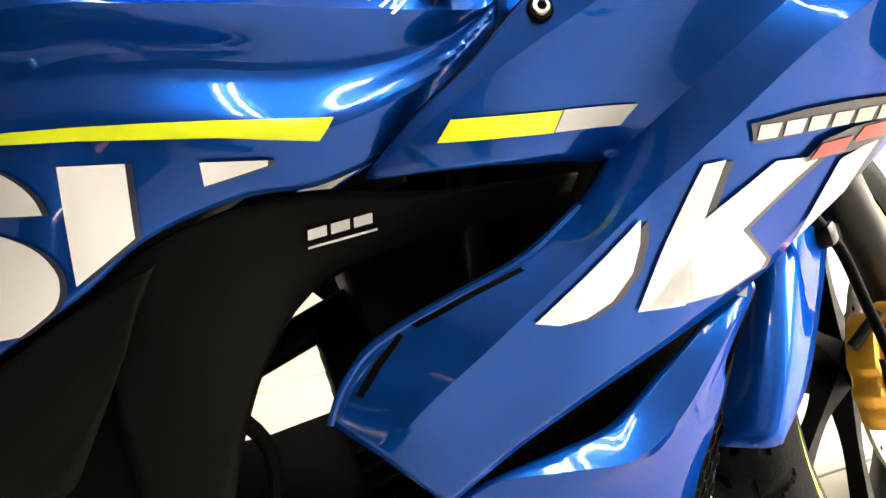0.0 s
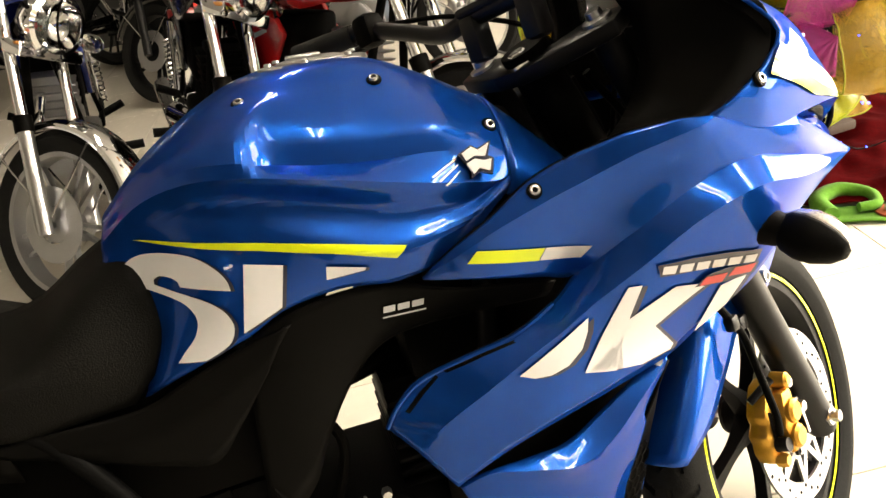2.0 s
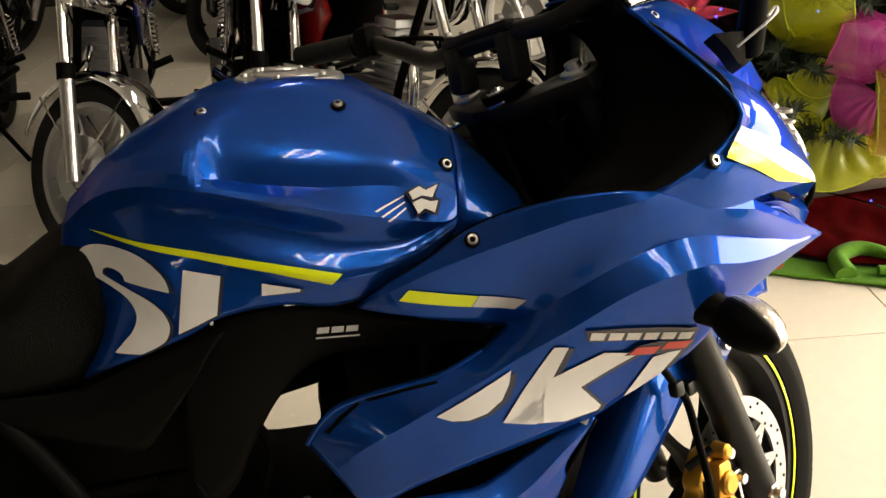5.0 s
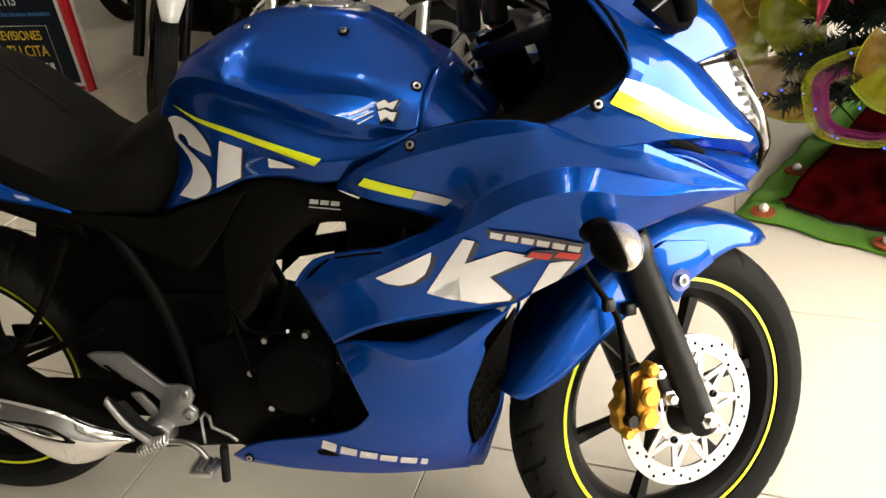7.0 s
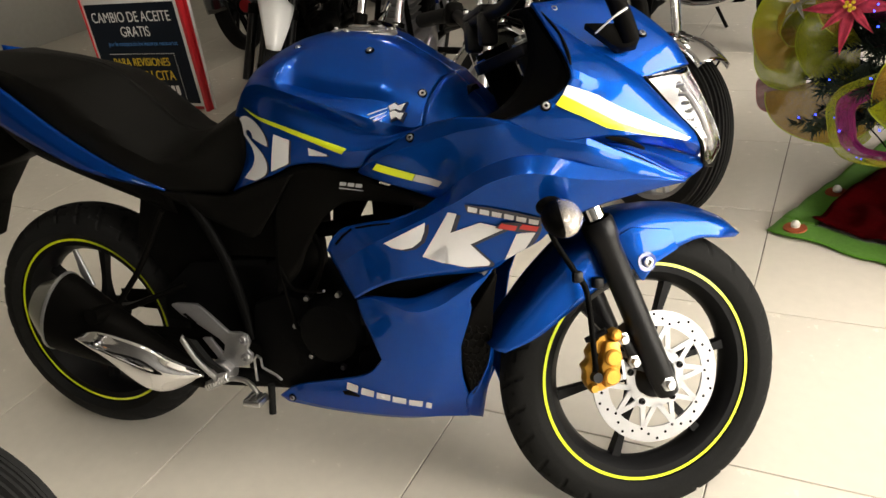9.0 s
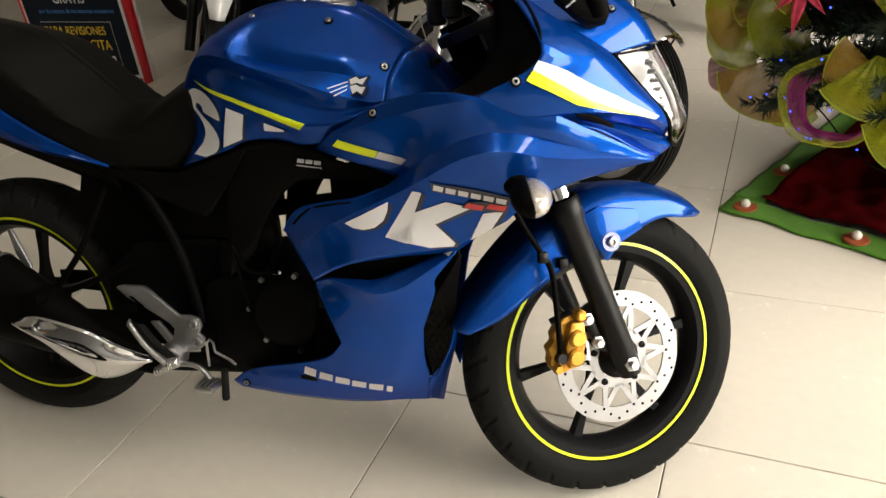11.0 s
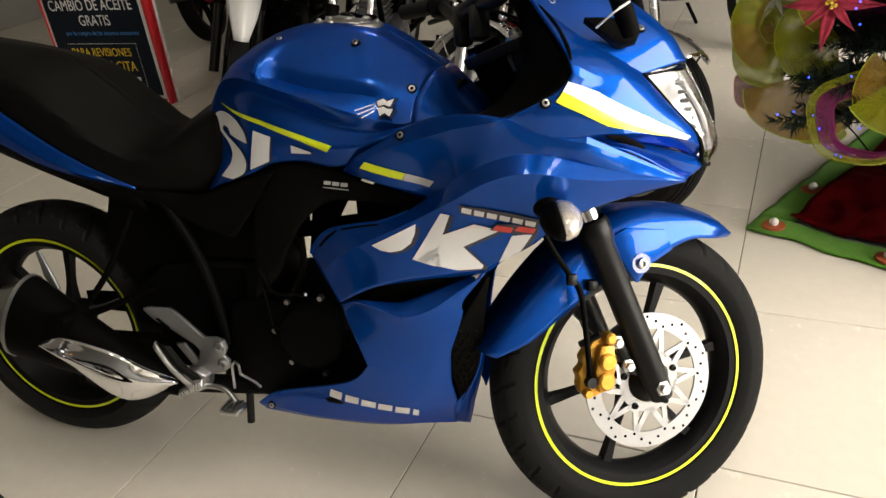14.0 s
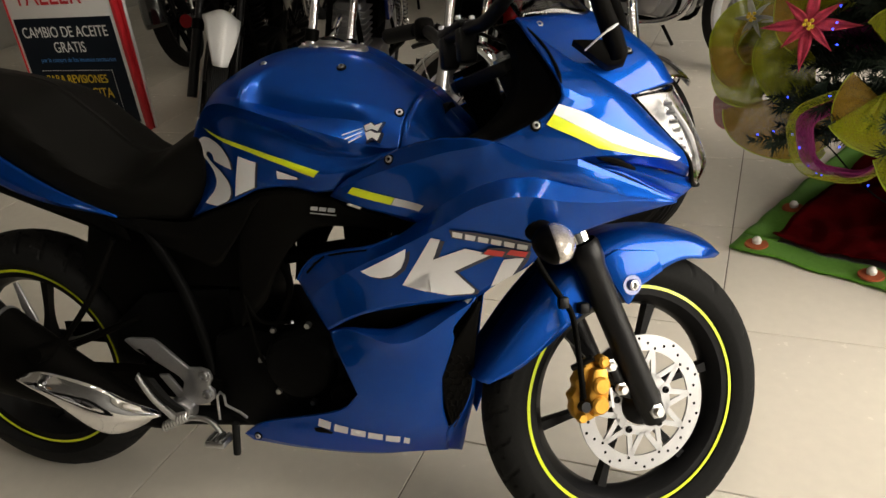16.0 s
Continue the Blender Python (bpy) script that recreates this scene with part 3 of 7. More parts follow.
# -- fuel tank --
TANK = [
    [(-0.153, 0.106, 0.670), (-0.11, 0.130, 0.690), (-0.02, 0.153, 0.722), (0.032, 0.162, 0.745), (0.097, 0.170, 0.752), (0.155, 0.176, 0.744), (0.22, 0.178, 0.757), (0.300, 0.155, 0.800)],
    [(-0.118, 0.092, 0.735), (-0.085, 0.118, 0.770), (-0.02, 0.155, 0.782), (0.04, 0.171, 0.790), (0.1, 0.182, 0.785), (0.166, 0.190, 0.775), (0.23, 0.188, 0.780), (0.303, 0.16, 0.808)],
    [(-0.150, 0.062, 0.808), (-0.107, 0.085, 0.838), (-0.04, 0.140, 0.838), (0.03, 0.168, 0.828), (0.1, 0.186, 0.803), (0.166, 0.193, 0.785), (0.24, 0.188, 0.792), (0.305, 0.162, 0.814)],
    [(-0.150, 0.052, 0.826), (-0.10, 0.090, 0.858), (-0.03, 0.134, 0.872), (0.03, 0.158, 0.866), (0.1, 0.168, 0.843), (0.17, 0.174, 0.817), (0.24, 0.176, 0.806), (0.306, 0.160, 0.818)],
    # the hard shoulder, the foot and the head of the hollow above it, and the crown's edge
    [(-0.148, 0.044, 0.842), (-0.087, 0.104, 0.884), (-0.03, 0.152, 0.901), (0.026, 0.184, 0.898), (0.077, 0.194, 0.884), (0.130, 0.195, 0.868), (0.185, 0.191, 0.850), (0.243, 0.184, 0.832), (0.288, 0.171, 0.820), (0.308, 0.160, 0.822)],
    [(-0.146, 0.038, 0.848), (-0.085, 0.098, 0.891), (-0.03, 0.146, 0.913), (0.020, 0.178, 0.913), (0.036, 0.181, 0.908), (0.047, 0.174, 0.902), (0.062, 0.164, 0.897), (0.107, 0.165, 0.885), (0.165, 0.164, 0.874), (0.221, 0.163, 0.868), (0.262, 0.162, 0.858), (0.310, 0.154, 0.838)],
    [(-0.144, 0.030, 0.855), (-0.082, 0.085, 0.902), (-0.03, 0.130, 0.926), (0.020, 0.161, 0.932), (0.040, 0.162, 0.934), (0.056, 0.150, 0.932), (0.080, 0.152, 0.926), (0.118, 0.159, 0.913), (0.175, 0.160, 0.900), (0.229, 0.158, 0.890), (0.268, 0.152, 0.874), (0.312, 0.142, 0.852)],
    [(-0.143, 0.022, 0.862), (-0.08, 0.062, 0.914), (0.0, 0.112, 0.945), (0.05, 0.130, 0.952), (0.075, 0.126, 0.951), (0.118, 0.130, 0.941), (0.18, 0.136, 0.924), (0.24, 0.138, 0.902), (0.316, 0.120, 0.872)],
    [(-0.142, 0.014, 0.866), (-0.075, 0.045, 0.918), (0.0, 0.086, 0.953), (0.08, 0.102, 0.962), (0.193, 0.098, 0.949), (0.25, 0.088, 0.926), (0.32, 0.075, 0.890)],
    [(-0.1415, 0.007, 0.867), (-0.078, 0.025, 0.918), (0.0, 0.050, 0.959), (0.06, 0.062, 0.976), (0.136, 0.068, 0.978), (0.2, 0.060, 0.967), (0.26, 0.050, 0.934), (0.322, 0.040, 0.892)],
    [(-0.141, 0.0, 0.868), (-0.08, 0.0, 0.919), (0.0, 0.0, 0.962), (0.06, 0.0, 0.979), (0.136, 0.0, 0.981), (0.2, 0.0, 0.968), (0.26, 0.0, 0.935), (0.325, 0.0, 0.893)],
]
tank = new("fuel_tank")
tank.parent, tank["label"] = bike, "glossy blue sculpted fuel tank"
tank_r = loft(TANK, 96, 6, sharp=(4, 5))
TANK_TREE = tree_of(tank_r)
part("tank_shell", join(tank_r, loft(TANK, 96, 6, sharp=(4, 5), mirror=True)), BLUE, tank, "blue metallic shell", solid=0.004, crease=16)
CAP = Matrix.Translation((0.140, 0, 0.977)) @ pose(0, 0, 0, 0, 4, 0)
part("cap_ring", revolve([(0.044, 0.0), (0.046, 0.004), (0.064, 0.003), (0.067, -0.001), (0.067, -0.008)], 48, axis="Z"), ALU, tank, "silver filler ring", m=CAP)
part("filler_cap", revolve([(0.0001, 0.008), (0.030, 0.0085), (0.042, 0.006), (0.044, -0.002)], 48, axis="Z"), ALU, tank, "satin grey filler cap", m=CAP)
part("lock_flap", block(-0.030, 0.012, -0.011, 0.011, 0.008, 0.013, 0.004), STEEL, tank, "steel lock flap", m=CAP)
for i in range(6):
    a = math.pi / 3 * i + 0.3
    part("cap_screw", bolt((0, 0, 0), pose(0.055 * math.cos(a), 0.055 * math.sin(a), 0.006, -90, 0, 0), 0.005, 0.003), STEEL, tank, m=CAP)
part("tank_bolt", bolt((0.193, -0.102, 0.951), pose(0, 0, 0, -62, 0, 0), 0.0065, 0.004), STEEL, tank, "bright socket bolt")
# recess shade round the tank bolts is a black disc
part("bolt_recess_shade", seat_of((0.193, -0.102, 0.951), pose(0, 0, 0, -62, 0, 0)), BLACK, tank, "black disc for the shade round the recessed bolt")
part("tank_bolt", bolt((0.045, -0.102, 0.961), pose(0, 0, 0, -62, 0, 0), 0.0065, 0.004), STEEL, tank, "bright socket bolt")
part("bolt_recess_shade", seat_of((0.045, -0.102, 0.961), pose(0, 0, 0, -62, 0, 0)), BLACK, tank, "black disc for the shade round the recessed bolt")

# films on the tank: stripe and white blocks
def film(name, outline, tree, mat, parent, label="", lift=0.0012):
    return part(name, drape(outline, tree, lift), mat, parent, label)


film("tank_stripe", [(-0.108, 0.8470), (-0.08, 0.8405), (-0.05, 0.8345), (-0.015, 0.8268), (0.02, 0.8182), (0.06, 0.8075), (0.1, 0.7955), (0.157, 0.774), (0.170, 0.786), (0.1, 0.8065), (0.06, 0.8172), (0.02, 0.8268), (-0.015, 0.8340), (-0.05, 0.8400), (-0.08, 0.8440)], TANK_TREE, LIME, tank, "tapered lime stripe", 0.0055)
# -- fairing --
# rails from the top edge down: edge, chamfer, flat of the panel, foot of the shelf, ridge, flank, lower edge
F_TOP = [(0.181, 0.180, 0.739), (0.22, 0.205, 0.771), (0.26, 0.213, 0.792), (0.307, 0.217, 0.820), (0.357, 0.234, 0.840), (0.406, 0.254, 0.852), (0.459, 0.268, 0.854), (0.493, 0.273, 0.848), (0.560, 0.256, 0.818), (0.614, 0.238, 0.815), (0.765, 0.138, 0.722)]
F_CHAM = [(0.181, 0.1805, 0.7385), (0.215, 0.208, 0.760), (0.268, 0.222, 0.783), (0.334, 0.240, 0.806), (0.409, 0.262, 0.830), (0.480, 0.278, 0.844), (0.493, 0.2745, 0.8472), (0.560, 0.2575, 0.8172), (0.614, 0.243, 0.8045), (0.765, 0.139, 0.7205)]
F_FLAT = [(0.181, 0.181, 0.738), (0.22, 0.209, 0.748), (0.268, 0.218, 0.757), (0.345, 0.2255, 0.757), (0.409, 0.253, 0.788), (0.48, 0.270, 0.815), (0.56, 0.256, 0.802), (0.614, 0.241, 0.787), (0.69, 0.191, 0.753), (0.765, 0.139, 0.720)]
F_SHELF = [(0.181, 0.1815, 0.7375), (0.24, 0.212, 0.730), (0.303, 0.211, 0.712), (0.345, 0.206, 0.700), (0.400, 0.247, 0.742), (0.457, 0.263, 0.774), (0.505, 0.264, 0.789), (0.549, 0.257, 0.789), (0.592, 0.243, 0.777), (0.634, 0.225, 0.762), (0.690, 0.192, 0.742), (0.765, 0.1385, 0.7195)]
F_RIDGE = [(0.345, 0.250, 0.679), (0.400, 0.265, 0.711), (0.457, 0.281, 0.746), (0.505, 0.290, 0.764), (0.545, 0.284, 0.766), (0.593, 0.264, 0.754), (0.643, 0.235, 0.744), (0.690, 0.199, 0.737), (0.765, 0.138, 0.719)]
F_FLANK = [(0.345, 0.2435, 0.620), (0.40, 0.248, 0.645), (0.457, 0.257, 0.680), (0.505, 0.268, 0.710), (0.545, 0.268, 0.716), (0.62, 0.231, 0.718), (0.69, 0.190, 0.722), (0.765, 0.137, 0.7185)]
F_LOW = [(0.345, 0.236, 0.562), (0.439, 0.216, 0.571), (0.481, 0.226, 0.602), (0.534, 0.238, 0.638), (0.560, 0.244, 0.664), (0.613, 0.221, 0.690), (0.682, 0.182, 0.706), (0.765, 0.136, 0.718)]
FORE_X = steps((0.345, 0.493, 0.560, 0.614, 0.765), 0.008)


def weld(*parts):
    b = join(*parts)
    bmesh.ops.remove_doubles(b, verts=b.verts, dist=0.0008)
    bmesh.ops.recalc_face_normals(b, faces=b.faces)
    return b


REAR_T = [(0.099, 0.185, 0.580), (0.110, 0.189, 0.598), (0.122, 0.192, 0.612), (0.140, 0.196, 0.627), (0.165, 0.201, 0.637), (0.206, 0.212, 0.648), (0.26, 0.220, 0.659), (0.31, 0.214, 0.677), (0.345, 0.206, 0.700)]
REAR_R = [(0.124, 0.200, 0.548), (0.168, 0.222, 0.585), (0.210, 0.236, 0.611), (0.264, 0.245, 0.640), (0.300, 0.249, 0.657), (0.345, 0.250, 0.679)]
REAR_M = [(0.140, 0.204, 0.520), (0.20, 0.226, 0.560), (0.27, 0.242, 0.588), (0.345, 0.2435, 0.620)]
REAR_L = [(0.158, 0.208, 0.490), (0.21, 0.225, 0.522), (0.262, 0.239, 0.546), (0.345, 0.236, 0.562)]


def fairing_skin(mirror):
    """The whole side panel: spear beside the tank, wing beside the lamp, and the swelling below."""
    return weld(skin([F_TOP, F_CHAM, F_FLAT, F_SHELF], steps((0.181, 0.345), 0.008), 6, (1,), (), mirror),
                skin([F_TOP, F_CHAM, F_FLAT, F_SHELF, F_RIDGE, F_FLANK, F_LOW], FORE_X, 6, (1, 3, 4), (0, 1), mirror),
                loft([REAR_T, REAR_R, REAR_M, REAR_L], 36, 6, (1,), mirror))


right_skin = fairing_skin(False)
SIDE_TREE = tree_of(right_skin)
side = part("side_fairing", right_skin, BLUE, bike, "blue sharply creased side fairing", solid=0.004, crease=17)
part("side_fairing", fairing_skin(True), BLUE, bike, "blue sharply creased side fairing", solid=0.004, crease=17)
for s in (-1, 1):
    part("fairing_lip", tube([(x, s * (w + 0.001), z - 0.001) for x, w, z in REAR_T[:8]], (0.003, 0.004), 8, 40), BLUE, bike, "rolled blue edge")
L_RAILS = [
    [(0.160, 0.203, 0.489), (0.198, 0.216, 0.5005), (0.245, 0.221, 0.503), (0.290, 0.223, 0.507), (0.341, 0.217, 0.528), (0.398, 0.209, 0.553), (0.439, 0.207, 0.570)],
    [(0.161, 0.209, 0.486), (0.198, 0.220, 0.4985), (0.245, 0.235, 0.494), (0.293, 0.247, 0.489), (0.341, 0.238, 0.500), (0.398, 0.225, 0.538), (0.436, 0.214, 0.562)],
    [(0.170, 0.213, 0.460), (0.21, 0.222, 0.472), (0.25, 0.231, 0.472), (0.297, 0.235, 0.466), (0.345, 0.228, 0.474), (0.397, 0.216, 0.512)],
    [(0.182, 0.216, 0.43), (0.26, 0.226, 0.44), (0.33, 0.222, 0.44), (0.395, 0.212, 0.485)],
    [(0.205, 0.217, 0.366), (0.26, 0.215, 0.36), (0.32, 0.203, 0.36), (0.364, 0.196, 0.40)],
    [(0.150, 0.197, 0.314), (0.2, 0.196, 0.29), (0.28, 0.182, 0.275), (0.356, 0.172, 0.322)],
    [(-0.030, 0.156, 0.25), (0.1, 0.180, 0.25), (0.25, 0.167, 0.235), (0.358, 0.150, 0.265)],
    [(-0.092, 0.138, 0.206), (0.05, 0.160, 0.204), (0.2, 0.150, 0.198), (0.345, 0.115, 0.195)],
    [(-0.080, 0.128, 0.186), (0.05, 0.130, 0.178), (0.2, 0.105, 0.165), (0.335, 0.055, 0.165)],
]
cowl, COWL_TREE = both("lower_cowl", L_RAILS, BLUE, "blue lower cowl and belly pan", 56, 5, sharp=(1, 4, 7), crease=14)
# black sheet inside the vent: the shade there is put into its colour
both("vent_shade", [[(0.150, 0.190, 0.500), (0.25, 0.205, 0.56), (0.35, 0.20, 0.575), (0.445, 0.196, 0.580)], [(0.150, 0.180, 0.42), (0.25, 0.190, 0.42), (0.34, 0.182, 0.43), (0.42, 0.182, 0.52)]], BLACK, "black sheet for the shade inside the vent", 20, 3)
SHROUD = [[(0.441, 0.206, 0.556), (0.403, 0.205, 0.493), (0.381, 0.203, 0.461), (0.361, 0.195, 0.414), (0.357, 0.183, 0.365), (0.362, 0.160, 0.300), (0.365, 0.150, 0.271)],
          [(0.441, 0.192, 0.552), (0.428, 0.178, 0.483), (0.421, 0.166, 0.440), (0.413, 0.157, 0.390), (0.401, 0.149, 0.340), (0.380, 0.147, 0.290), (0.367, 0.146, 0.266)]]
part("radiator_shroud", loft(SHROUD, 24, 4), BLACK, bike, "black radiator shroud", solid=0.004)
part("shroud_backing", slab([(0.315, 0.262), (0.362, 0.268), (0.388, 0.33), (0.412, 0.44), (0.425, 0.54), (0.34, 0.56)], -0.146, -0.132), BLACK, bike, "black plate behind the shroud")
both("cowl_front", [[(0.413, 0.157, 0.390), (0.401, 0.149, 0.338), (0.376, 0.150, 0.290), (0.358, 0.152, 0.265), (0.348, 0.140, 0.235), (0.338, 0.110, 0.193)], [(0.416, 0.150, 0.388), (0.408, 0.138, 0.335), (0.396, 0.128, 0.290), (0.386, 0.120, 0.255), (0.376, 0.105, 0.215), (0.362, 0.075, 0.170)]], BLUE, "blue front edge of the cowl", 24, 3)


def honeycomb(mirror):
    """Raised hexagonal bars over the lower half of the shroud."""
    a, b = [spline([(x, w if mirror else -w, z) for x, w, z in r], 60) for r in SHROUD]

    def at(u, v):
        k = min(max(v, 0), 1) * 59
        i = min(int(k), 58)
        p, q = a[i].lerp(a[i + 1], k - i), b[i].lerp(b[i + 1], k - i)
        return p.lerp(q, u) + Vector((0.003, 0.003 if mirror else -0.003, 0))

    bars, size = [], 0.155
    for row in range(9):
        for col in range(4):
            cu, cv = 0.12 + (col + 0.5 * (row % 2)) * 0.265, 0.44 + row * 0.056
            wide = max(0.3, 1 - max(0, cv - 0.6) * 1.2)
            pts = [(cu + size * math.sin(k * math.pi / 3), cv + 0.037 * math.cos(k * math.pi / 3)) for k in range(6)]
            for (u0, v0), (u1, v1) in zip(pts[:3], pts[1:4]):
                if all(0.08 < u < 0.94 for u in (u0, u1)) and v1 < 0.93 and v0 < 0.93:
                    bars.append(tube([at(u0, v0), at(u1, v1)], 0.0011, 5))
    return join(*bars)


tagged(part("honeycomb_grille", honeycomb(False), GREYBLACK, bike, "black honeycomb grille"), kind="stuff")

# nose with headlight, screen and cockpit
N_0 = [(0.493, 0.258, 0.836), (0.565, 0.236, 0.802), (0.637, 0.205, 0.800), (0.698, 0.160, 0.787), (0.755, 0.100, 0.762), (0.778, 0.066, 0.740)]
N_LOW = [(0.493, 0.272, 0.850), (0.565, 0.257, 0.818), (0.64, 0.232, 0.818), (0.70, 0.195, 0.810), (0.76, 0.125, 0.786), (0.788, 0.080, 0.762)]
N_1 = [(0.515, 0.272, 0.858), (0.575, 0.263, 0.862), (0.64, 0.233, 0.846), (0.70, 0.190, 0.826), (0.755, 0.128, 0.800), (0.785, 0.083, 0.774)]
N_2 = [(0.575, 0.257, 0.888), (0.65, 0.214, 0.878), (0.70, 0.172, 0.853), (0.745, 0.125, 0.822), (0.778, 0.088, 0.788)]
N_3 = [(0.590, 0.243, 0.925), (0.64, 0.190, 0.920), (0.685, 0.142, 0.893), (0.722, 0.110, 0.850), (0.742, 0.100, 0.826)]
N_4 = [(0.521, 0.166, 1.011), (0.569, 0.163, 0.974), (0.613, 0.147, 0.941), (0.651, 0.123, 0.915), (0.689, 0.100, 0.887)]
N_5 = [(0.514, 0.148, 1.020), (0.580, 0.104, 1.012), (0.650, 0.056, 0.985), (0.71, 0.034, 0.942), (0.745, 0.028, 0.894)]
N_6 = [(0.565, 0.0, 1.035), (0.63, 0.0, 1.012), (0.68, 0.0, 0.982), (0.73, 0.0, 0.938), (0.758, 0.0, 0.894)]
nose, NOSE_TREE = both("nose_panel", [N_0, N_LOW, N_1, N_2, N_3, N_4, N_5, N_6], BLUE, "blue nose panel", 48, 5, sharp=(1, 5), crease=13)
both("beak", [[(0.600, 0.222, 0.806), (0.660, 0.184, 0.800), (0.698, 0.150, 0.785), (0.741, 0.106, 0.763), (0.785, 0.066, 0.742)], [(0.605, 0.222, 0.804), (0.666, 0.196, 0.793), (0.697, 0.172, 0.779), (0.742, 0.128, 0.753), (0.790, 0.073, 0.726)], [(0.610, 0.218, 0.800), (0.665, 0.192, 0.785), (0.695, 0.166, 0.766), (0.732, 0.128, 0.740), (0.776, 0.085, 0.716)], [(0.615, 0.224, 0.800), (0.667, 0.202, 0.786), (0.697, 0.180, 0.768), (0.732, 0.148, 0.740), (0.765, 0.122, 0.716)]], BLUE, "blue beak under the headlight", 24, 4, sharp=(1, 2))
both("beak_inlet", [[(0.638, 0.228, 0.8155), (0.665, 0.215, 0.811), (0.688, 0.190, 0.796), (0.699, 0.173, 0.784)], [(0.645, 0.226, 0.810), (0.668, 0.206, 0.798), (0.685, 0.190, 0.789), (0.698, 0.174, 0.780)]], BLACK, "black air inlet", 10, 3)
H_IN = [[(0.692, 0.097, 0.886), (0.735, 0.052, 0.889), (0.757, 0.0, 0.890)], [(0.740, 0.099, 0.830), (0.774, 0.052, 0.832), (0.789, 0.0, 0.830)], [(0.780, 0.086, 0.780), (0.806, 0.046, 0.765), (0.818, 0.0, 0.756)], [(0.790, 0.064, 0.733), (0.801, 0.035, 0.722), (0.804, 0.0, 0.714)]]
part("headlight", join(loft(H_IN, 20, 5), loft(H_IN, 20, 5, mirror=True)), CLEAR, bike, "clear headlight lens", solid=0.003)
# the reflector's shine comes from its near white colour
part("headlight_reflector", join(*[loft([[(x - 0.020, w * 0.95, z) for x, w, z in r] for r in H_IN], 14, 4, sharp=(1, 2), mirror=mm) for mm in (False, True)]), SHINEWHITE, bike, "headlight reflector, its shine put into near white")
for s in (-1, 1):
    part("lamp_divider", tube([(0.745, s * 0.055, 0.872), (0.785, s * 0.058, 0.812), (0.800, s * 0.045, 0.752)], 0.006, 8, 14), ALU, bike, "silver lamp divider")
    for k in range(9):
        f = k / 8
        p = Vector((0.752, s * 0.074, 0.868)).lerp(Vector((0.789, s * 0.062, 0.752)), f)
        part("lamp_fin", block(p.x - 0.010, p.x + 0.004, p.y - 0.010, p.y + 0.010, p.z - 0.0025, p.z + 0.0025, 0.001), STEEL, bike, "small lamp fin")
    for z, r in ((0.842, 0.026), (0.788, 0.022)):
        part("lamp_bowl", knob(Matrix.Translation((0.757 - (z - 0.80) * 0.5, s * 0.030, z)) @ pose(0, 0, 0, 0, 0, -90), [(0.0001, 0.014), (r * 0.4, 0.012), (r * 0.8, 0.002), (r, -0.010), (r * 1.06, -0.010)], 24), CHROME, bike, "chrome lamp bowl")
    part("lamp_surround", tube([(0.690, s * 0.100, 0.888), (0.742, s * 0.101, 0.828), (0.784, s * 0.088, 0.778), (0.792, s * 0.066, 0.732), (0.806, 0.0, 0.712)], 0.004, 8, 24), BLACK, bike, "thin black lamp surround")
both("screen_cowl", [[(0.36, 0.232, 0.838), (0.43, 0.256, 0.852), (0.493, 0.270, 0.847), (0.556, 0.262, 0.872), (0.588, 0.246, 0.903), (0.589, 0.235, 0.940), (0.569, 0.196, 0.970), (0.548, 0.178, 0.992), (0.518, 0.156, 1.016)],
                     [(0.37, 0.212, 0.828), (0.41, 0.190, 0.830), (0.445, 0.165, 0.843), (0.475, 0.150, 0.868), (0.495, 0.135, 0.90), (0.50, 0.12, 0.94), (0.49, 0.10, 0.975), (0.48, 0.085, 0.992), (0.46, 0.07, 1.005)]], BLACK, "matt black inner cowl", 30, 4)
# -- cockpit on the fork --
ACROSS = Vector((math.cos(radians(RAKE)), 0, math.sin(radians(RAKE))))
YOKE = Matrix.Translation(S_AXIS * 0.678) @ Matrix(((ACROSS.x, S_AXIS.x, 0, 0), (0, 0, 1, 0), (ACROSS.z, S_AXIS.z, 0, 0), (0, 0, 0, 1)))
part("top_yoke", slab([(0.022, -0.128), (0.032, -0.100), (0.018, -0.066), (-0.012, -0.038), (-0.018, 0.0), (-0.012, 0.038), (0.018, 0.066), (0.032, 0.100), (0.022, 0.128), (-0.018, 0.130), (-0.034, 0.096), (-0.058, 0.040), (-0.064, 0.0), (-0.058, -0.040), (-0.034, -0.096), (-0.018, -0.130)], 0, 0.022, 0.004), FORKBLACK, fork, "black top yoke", m=YOKE)
part("lower_yoke", block(-0.225, -0.155, -0.13, 0.13, 0.42, 0.46, 0.008), FORKBLACK, fork, "black lower yoke")
part("steering_nut", knob(YOKE @ pose(-0.040, 0.022, 0, 180, 0, 0), [(0.0001, -0.016), (0.011, -0.016), (0.0135, -0.013), (0.014, -0.004), (0.022, -0.003), (0.022, 0.002)], 6), CHROME, fork, "chrome steering stem nut")
part("headstock", tube([(-0.285, 0, 0.655), (-0.19, 0, 0.43)], 0.032, 20), BLACK, fork, "black headstock")
for sgn in (-1, 1):
    part("bar_riser", block(-0.322, -0.287, sgn * 0.048 - 0.014, sgn * 0.048 + 0.014, 0.655, 0.716, 0.008), FORKBLACK, fork, "black bar riser")
    for x in (-0.317, -0.291):
        part("riser_bolt", knob(Matrix.Translation((x, sgn * 0.048, 0.729)) @ pose(0, 0, 0, 90, 0, 0), [(0.0001, 0.006), (0.005, 0.006), (0.006, 0.0)], 8), STEEL, fork)
